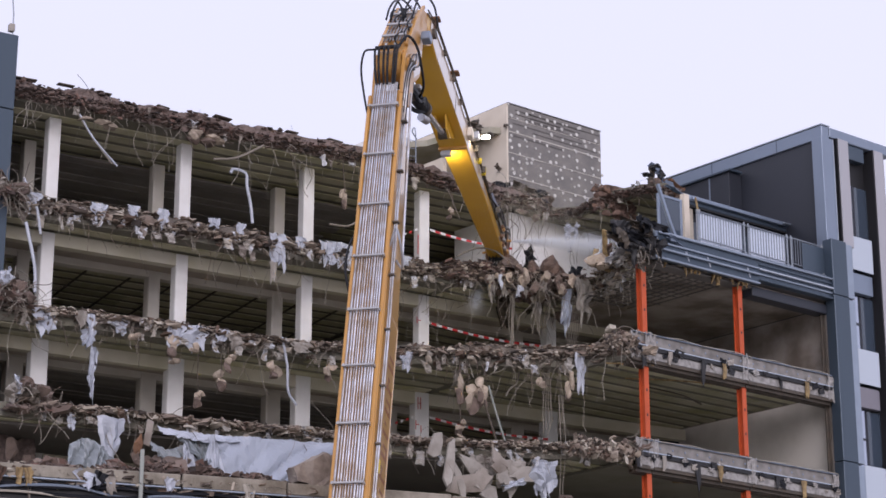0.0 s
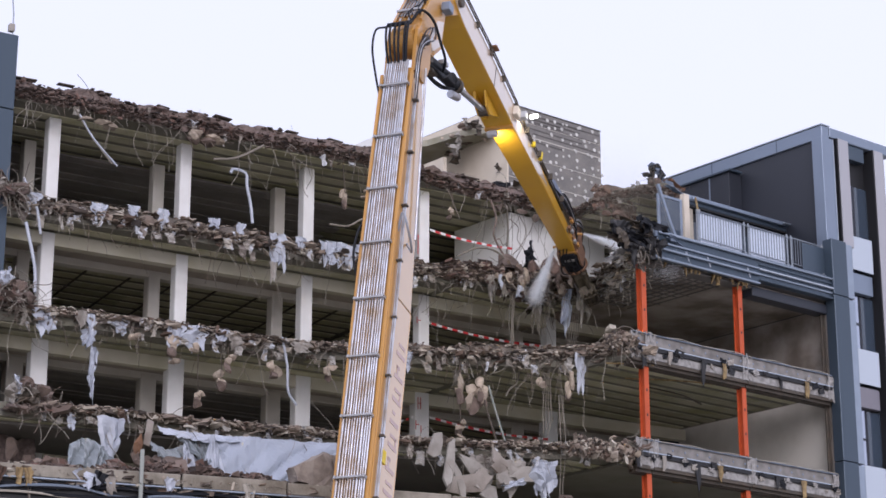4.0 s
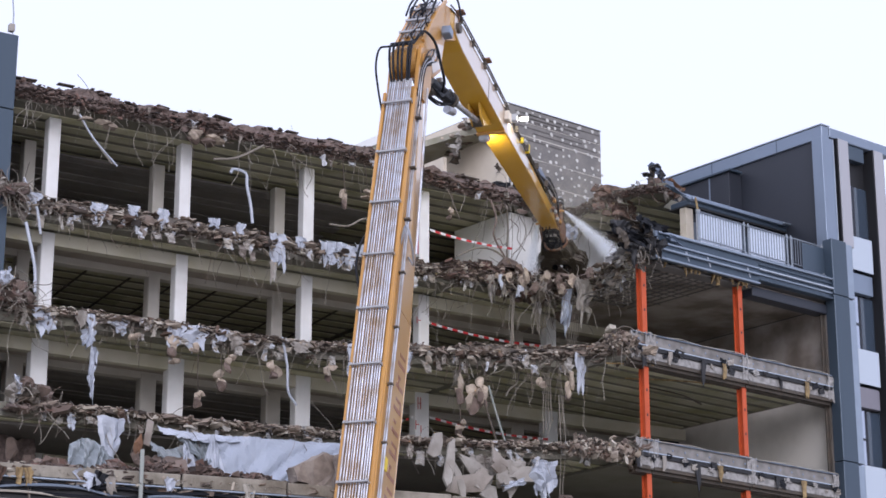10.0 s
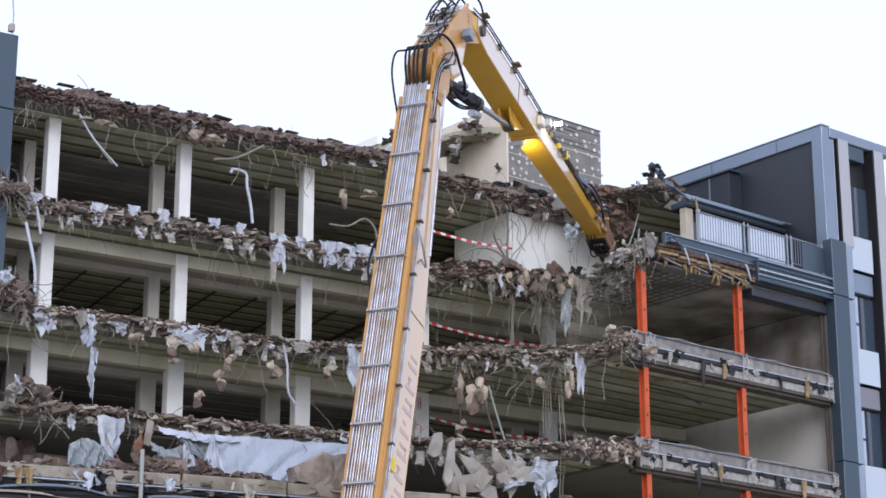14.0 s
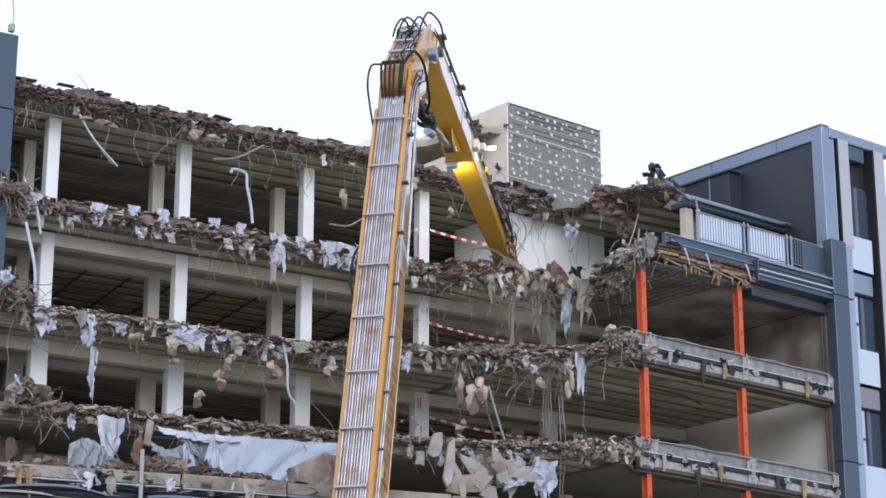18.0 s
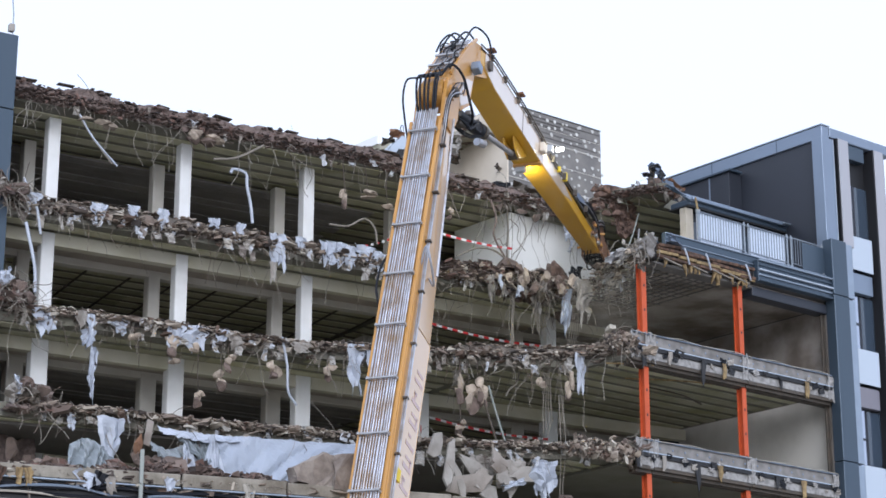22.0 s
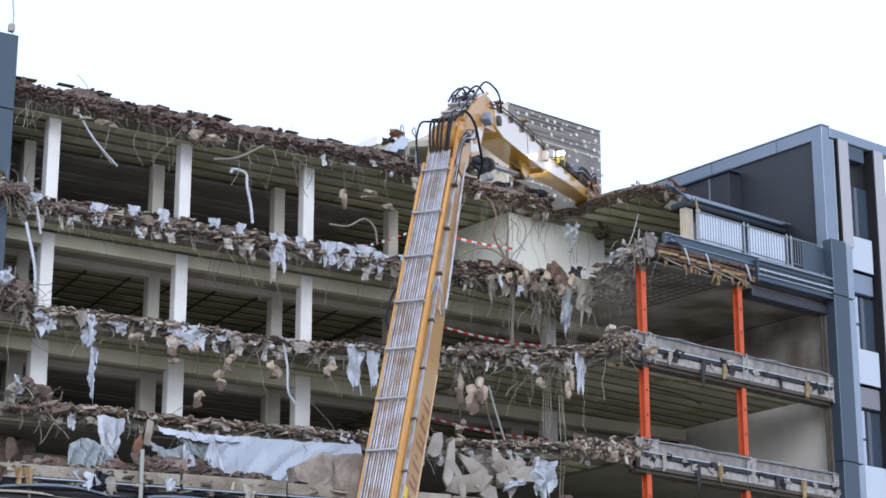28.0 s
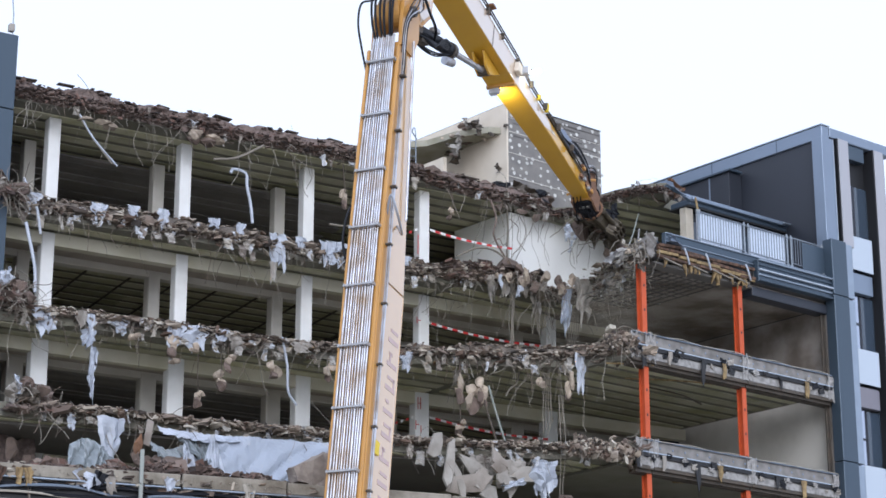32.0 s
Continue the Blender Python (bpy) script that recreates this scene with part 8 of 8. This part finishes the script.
for i in range(7):
    part("stone", lump(bmesh.new(), (rng.uniform(0.05, 0.11), 0.08, rng.uniform(0.05, 0.11)), rng, (rng.normal(-0.4, 0.4), rng.normal(-0.1, 0.1), rng.normal(-0.1, 0.2))), BOARD if i % 2 else LUMP, crush)
for i in range(14):
    part("wire", curl(bmesh.new(), (rng.normal(-0.3, 0.4), -0.1, rng.normal(0.1, 0.2)), rng.uniform(0.5, 1.3), rng, 0.011, 0.25), REBAR, crush)

# three bursts of loose rubble that pour off the torn slab one after another
BURSTS = []
for i, (s, v, z, count, wide, mat, start) in enumerate(((16.1, -2.05, 21.25, 1200, 0.50, SOIL, 23.66), (16.5, -2.25, 21.3, 1500, 0.72, RUBBLE, 23.71), (16.2, -2.15, 21.3, 800, 0.40, SOIL, 23.79))):
    rng = np.random.default_rng(88 + i)
    burst_places = [(rng.normal(0, wide), rng.normal(0.1, 0.25), float(np.clip(rng.normal(-0.05, 0.2), -0.5, 0.22))) for _ in range(count)]
    burst_sizes = [float(np.clip(rng.lognormal(-3.4, 0.7), 0.012, 0.2)) for _ in range(count)]
    at = LEFT @ pose(s, v, z)
    BURSTS.append((solid("falling_rubble", heap("falling_rubble", burst_places, burst_sizes, rng, flat=0.4, shard=0.7, lying=True, tilt=0.5), mat, "loose rubble that pours off the torn slab", "rubble", at, kind="stuff"), at, start))

# water spray from the two nozzles at the arm's tip: one jet along its own x, one that falls along its own -z
def jet(way, reach, wide, count, seed):
    rng = np.random.default_rng(seed)
    w = np.array(way) / np.linalg.norm(way)
    d = reach * rng.random(count) ** 0.75
    p = w * d[:, None] + rng.normal(0, 1, (count, 3)) * (0.012 + wide * d)[:, None]
    p[:, 2] -= 0.02 * d * d
    return p, rng.uniform(0.004, 0.009, count)


def specks(name, places, sizes):
    p, s = np.array(places), np.array(sizes)
    v = (TET_V[None] * s[:, None, None] + p[:, None]).reshape(-1, 3)
    f = (TET_F[None] + 4 * np.arange(len(p))[:, None, None]).reshape(-1, 3)
    me = bpy.data.meshes.new(name)
    me.from_pydata(v.tolist(), [], f.tolist())
    return me


side_jet = solid("water_spray", specks("water_spray", *jet((1, 0.1, 0), 3.3, 0.062, 42000, 90)), SPRAY, "fine white water spray from the arm's side nozzle", "water spray", kind="stuff")
low_jet = solid("water_spray", specks("water_spray", *jet((-0.16, 0.12, -1), 1.9, 0.07, 17000, 92)), SPRAY, "fine white water spray falling from the arm's tip", "water spray", kind="stuff")

# drifting dust
rng = np.random.default_rng(91)
cloud = rng.normal(0, 1, (26000, 3)) * np.array([0.75, 0.5, 0.75]) + rng.normal(0, 1, (26000, 1)) * np.array([0.25, 0, -0.5])
dust = solid("dust_cloud", specks("dust_cloud", cloud, rng.uniform(0.003, 0.006, 26000)), DUST, "thin drifting grey-brown demolition dust", "dust", kind="stuff")

plume_spots = rng.normal(0, 1, (70000, 3)) * np.array([0.55, 0.4, 1.0])
plume_spots[:, :2] *= (1.0 - 0.32 * plume_spots[:, 2:3])
plume_spots += 0.25 * np.sin(plume_spots[:, [2, 0, 1]] * np.array([3.1, 2.3, 2.7]))
plume = solid("dust_plume", specks("dust_plume", plume_spots, rng.uniform(0.005, 0.010, 70000)), DUST, "brown dust plume that pours down with the rubble", "dust", kind="stuff")


def claw_tip(t):
    return Matrix.Translation((FOOT.x, FOOT.y, 0)) @ joint_poses(*joints(t))[5] @ pose(0, 1.35, 0)


def moving_debris():
    """Falls of torn pieces, the spray and the dust."""
    lie = Matrix.Translation((5.0, 61.0, 0.4)) @ pose(0, 0, 0, 0, 0, 30)
    walk(fascia, [(0.0, FASCIA_AT), (11.7, FASCIA_AT), (11.8, Matrix.Translation((0, -0.3, -0.5)) @ FASCIA_AT), (11.9, Matrix.Translation((6.4, 62.0, 14.4)) @ pose(0, 0, 0, 0, 14, 30)), (12.1, Matrix.Translation((6.0, 61.5, 8.0)) @ pose(0, 0, 0, 0, 20, 30)), (12.4, lie), (SECONDS, lie)])
    walk(loose_window, faller(loose_window, WINDOW_AT, 9.3, 9.9, 5, (60, 20, 0)))
    walk(tangle, faller(tangle, TANGLE_AT, 2.5, 3.0, 5, (40, 60, 0)))
    for load, spot, t0, t1 in LOADS:
        held = [(t0 + k * (t1 - t0) / 6, claw_tip(t0 + k * (t1 - t0) / 6)) for k in range(7)]
        lying = Matrix.Translation(LEFT @ Vector(spot)) @ held[0][1].to_3x3().to_4x4()
        rows = [(0.0, lying), (t0 - 0.25, lying)] + held
        if t1 < SECONDS:
            last = held[-1][1]
            down = Matrix.Translation((last.translation.x, last.translation.y, 0.5)) @ last.to_3x3().to_4x4()
            rows += [(t1 + 0.3, Matrix.Translation((0, 0, -5)) @ last), (t1 + 0.7, down), (SECONDS, down)]
        walk(load, rows)
    grip = [(u, claw_tip(u)) for u in (11.9, 12.0, 12.15)]
    down = Matrix.Translation((grip[-1][1].translation.x, grip[-1][1].translation.y, 0.5)) @ FELT_AT.to_3x3().to_4x4()
    turn = FELT_AT.to_3x3().to_4x4()
    walk(felt, [(0.0, FELT_AT), (11.75, FELT_AT)] + [(u, Matrix.Translation(m.translation) @ turn) for u, m in grip] + [(12.7, down), (SECONDS, down)])
    walk(loose_bank, [(0.0, LEFT), (15.2, LEFT), (15.4, Matrix.Translation((0.6, -1.4, -1.2)) @ LEFT), (15.7, Matrix.Translation((1.6, -5.6, -8.0)) @ LEFT), (16.1, Matrix.Translation((2.0, -7.0, -20.6)) @ LEFT), (SECONDS, Matrix.Translation((2.0, -7.0, -20.6)) @ LEFT)])
    walk(mass, faller(mass, MASS_AT, 22.6, 23.2, 5, (50, 20, 0)))
    walk(peak, faller(peak, PEAK_AT, 26.2, 26.9, 5, (30, 30, 0)))
    for burst, at, start in BURSTS:
        walk(burst, faller(burst, at, start, start + 0.6, 6, (20, 40, 30), 6.3))
    low = Matrix.Translation((0, 60, 0.5))
    for ob, spot, turns in ((side_jet, (0.55, 11.95, 0.0), ((0, 2), (1, -4), (2, 4), (3, 7), (4.5, 30), (5.5, 52), (6, 3), (7, 4), (7.5, 12), (8, 38), (8.5, 14), (9, 9), (9.5, 20), (10, 44), (11, 34))), (low_jet, (-0.40, 11.95, -0.40), ((0, 0), (5.5, 14), (6, 0), (11, 0)))):
        wet = []
        for i in range(43):
            t = i * 0.25
            wet.append((t, Matrix.Translation((FOOT.x, FOOT.y, 0)) @ joint_poses(*joints(t))[1] @ pose(*spot, 0, float(np.interp(t, [a for a, b in turns], [b for a, b in turns])), 0)))
        last = wet[-1][1].to_3x3().to_4x4()
        walk(ob, wet + [(10.8, Matrix.Translation((0, -1, -9)) @ wet[-1][1]), (11.1, low @ last), (SECONDS, low @ last)])
    rows = []
    for t, x, z in ((0.0, 3.0, 22.7), (0.6, 3.2, 22.6), (1.0, 1.9, 19.6), (1.6, 2.2, 20.5), (2.0, 3.2, 24.8), (2.5, 3.5, 21.0), (3.0, 6.0, 23.4), (6.0, 6.0, 22.9), (7.0, 5.0, 20.0), (8.0, 4.1, 19.6), (9.0, 5.2, 22.8), (11.0, 3.9, 22.7), (12.0, 6.0, 21.5), (13.0, 4.5, 19.1), (16.5, 4.6, 19.6), (18.0, 2.5, 19.6), (19.0, 3.9, 19.2), (20.5, 5.0, 17.8), (23.0, 5.6, 20.6), (24.0, 3.4, 17.5), (25.0, 2.5, 15.5), (28.0, 5.6, 20.0), (31.0, 5.4, 19.8), (32.0, 5.6, 19.2)):
        rows.append((t, pose(x, 65.0, z, 0, 20 * math.sin(t), 0)))
    walk(dust, rows)
    settled = pose(4.0, 60.0, 1.5)
    walk(plume, [(0.0, settled), (0.6, settled), (0.9, pose(2.2, 65.5, 18.7)), (1.1, pose(2.5, 65.5, 18.3)), (1.5, pose(4.3, 66.0, 16.8)), (2.0, pose(4.6, 66.0, 13.0)), (2.5, settled), (7.4, settled), (7.8, pose(4.9, 66.0, 18.9)), (8.4, pose(5.1, 66.0, 18.0)), (9.0, settled), (23.5, settled), (23.85, pose(4.2, 66.0, 17.4)), (24.2, pose(4.3, 66.0, 15.8)), (24.8, settled), (SECONDS, settled)])

motions()
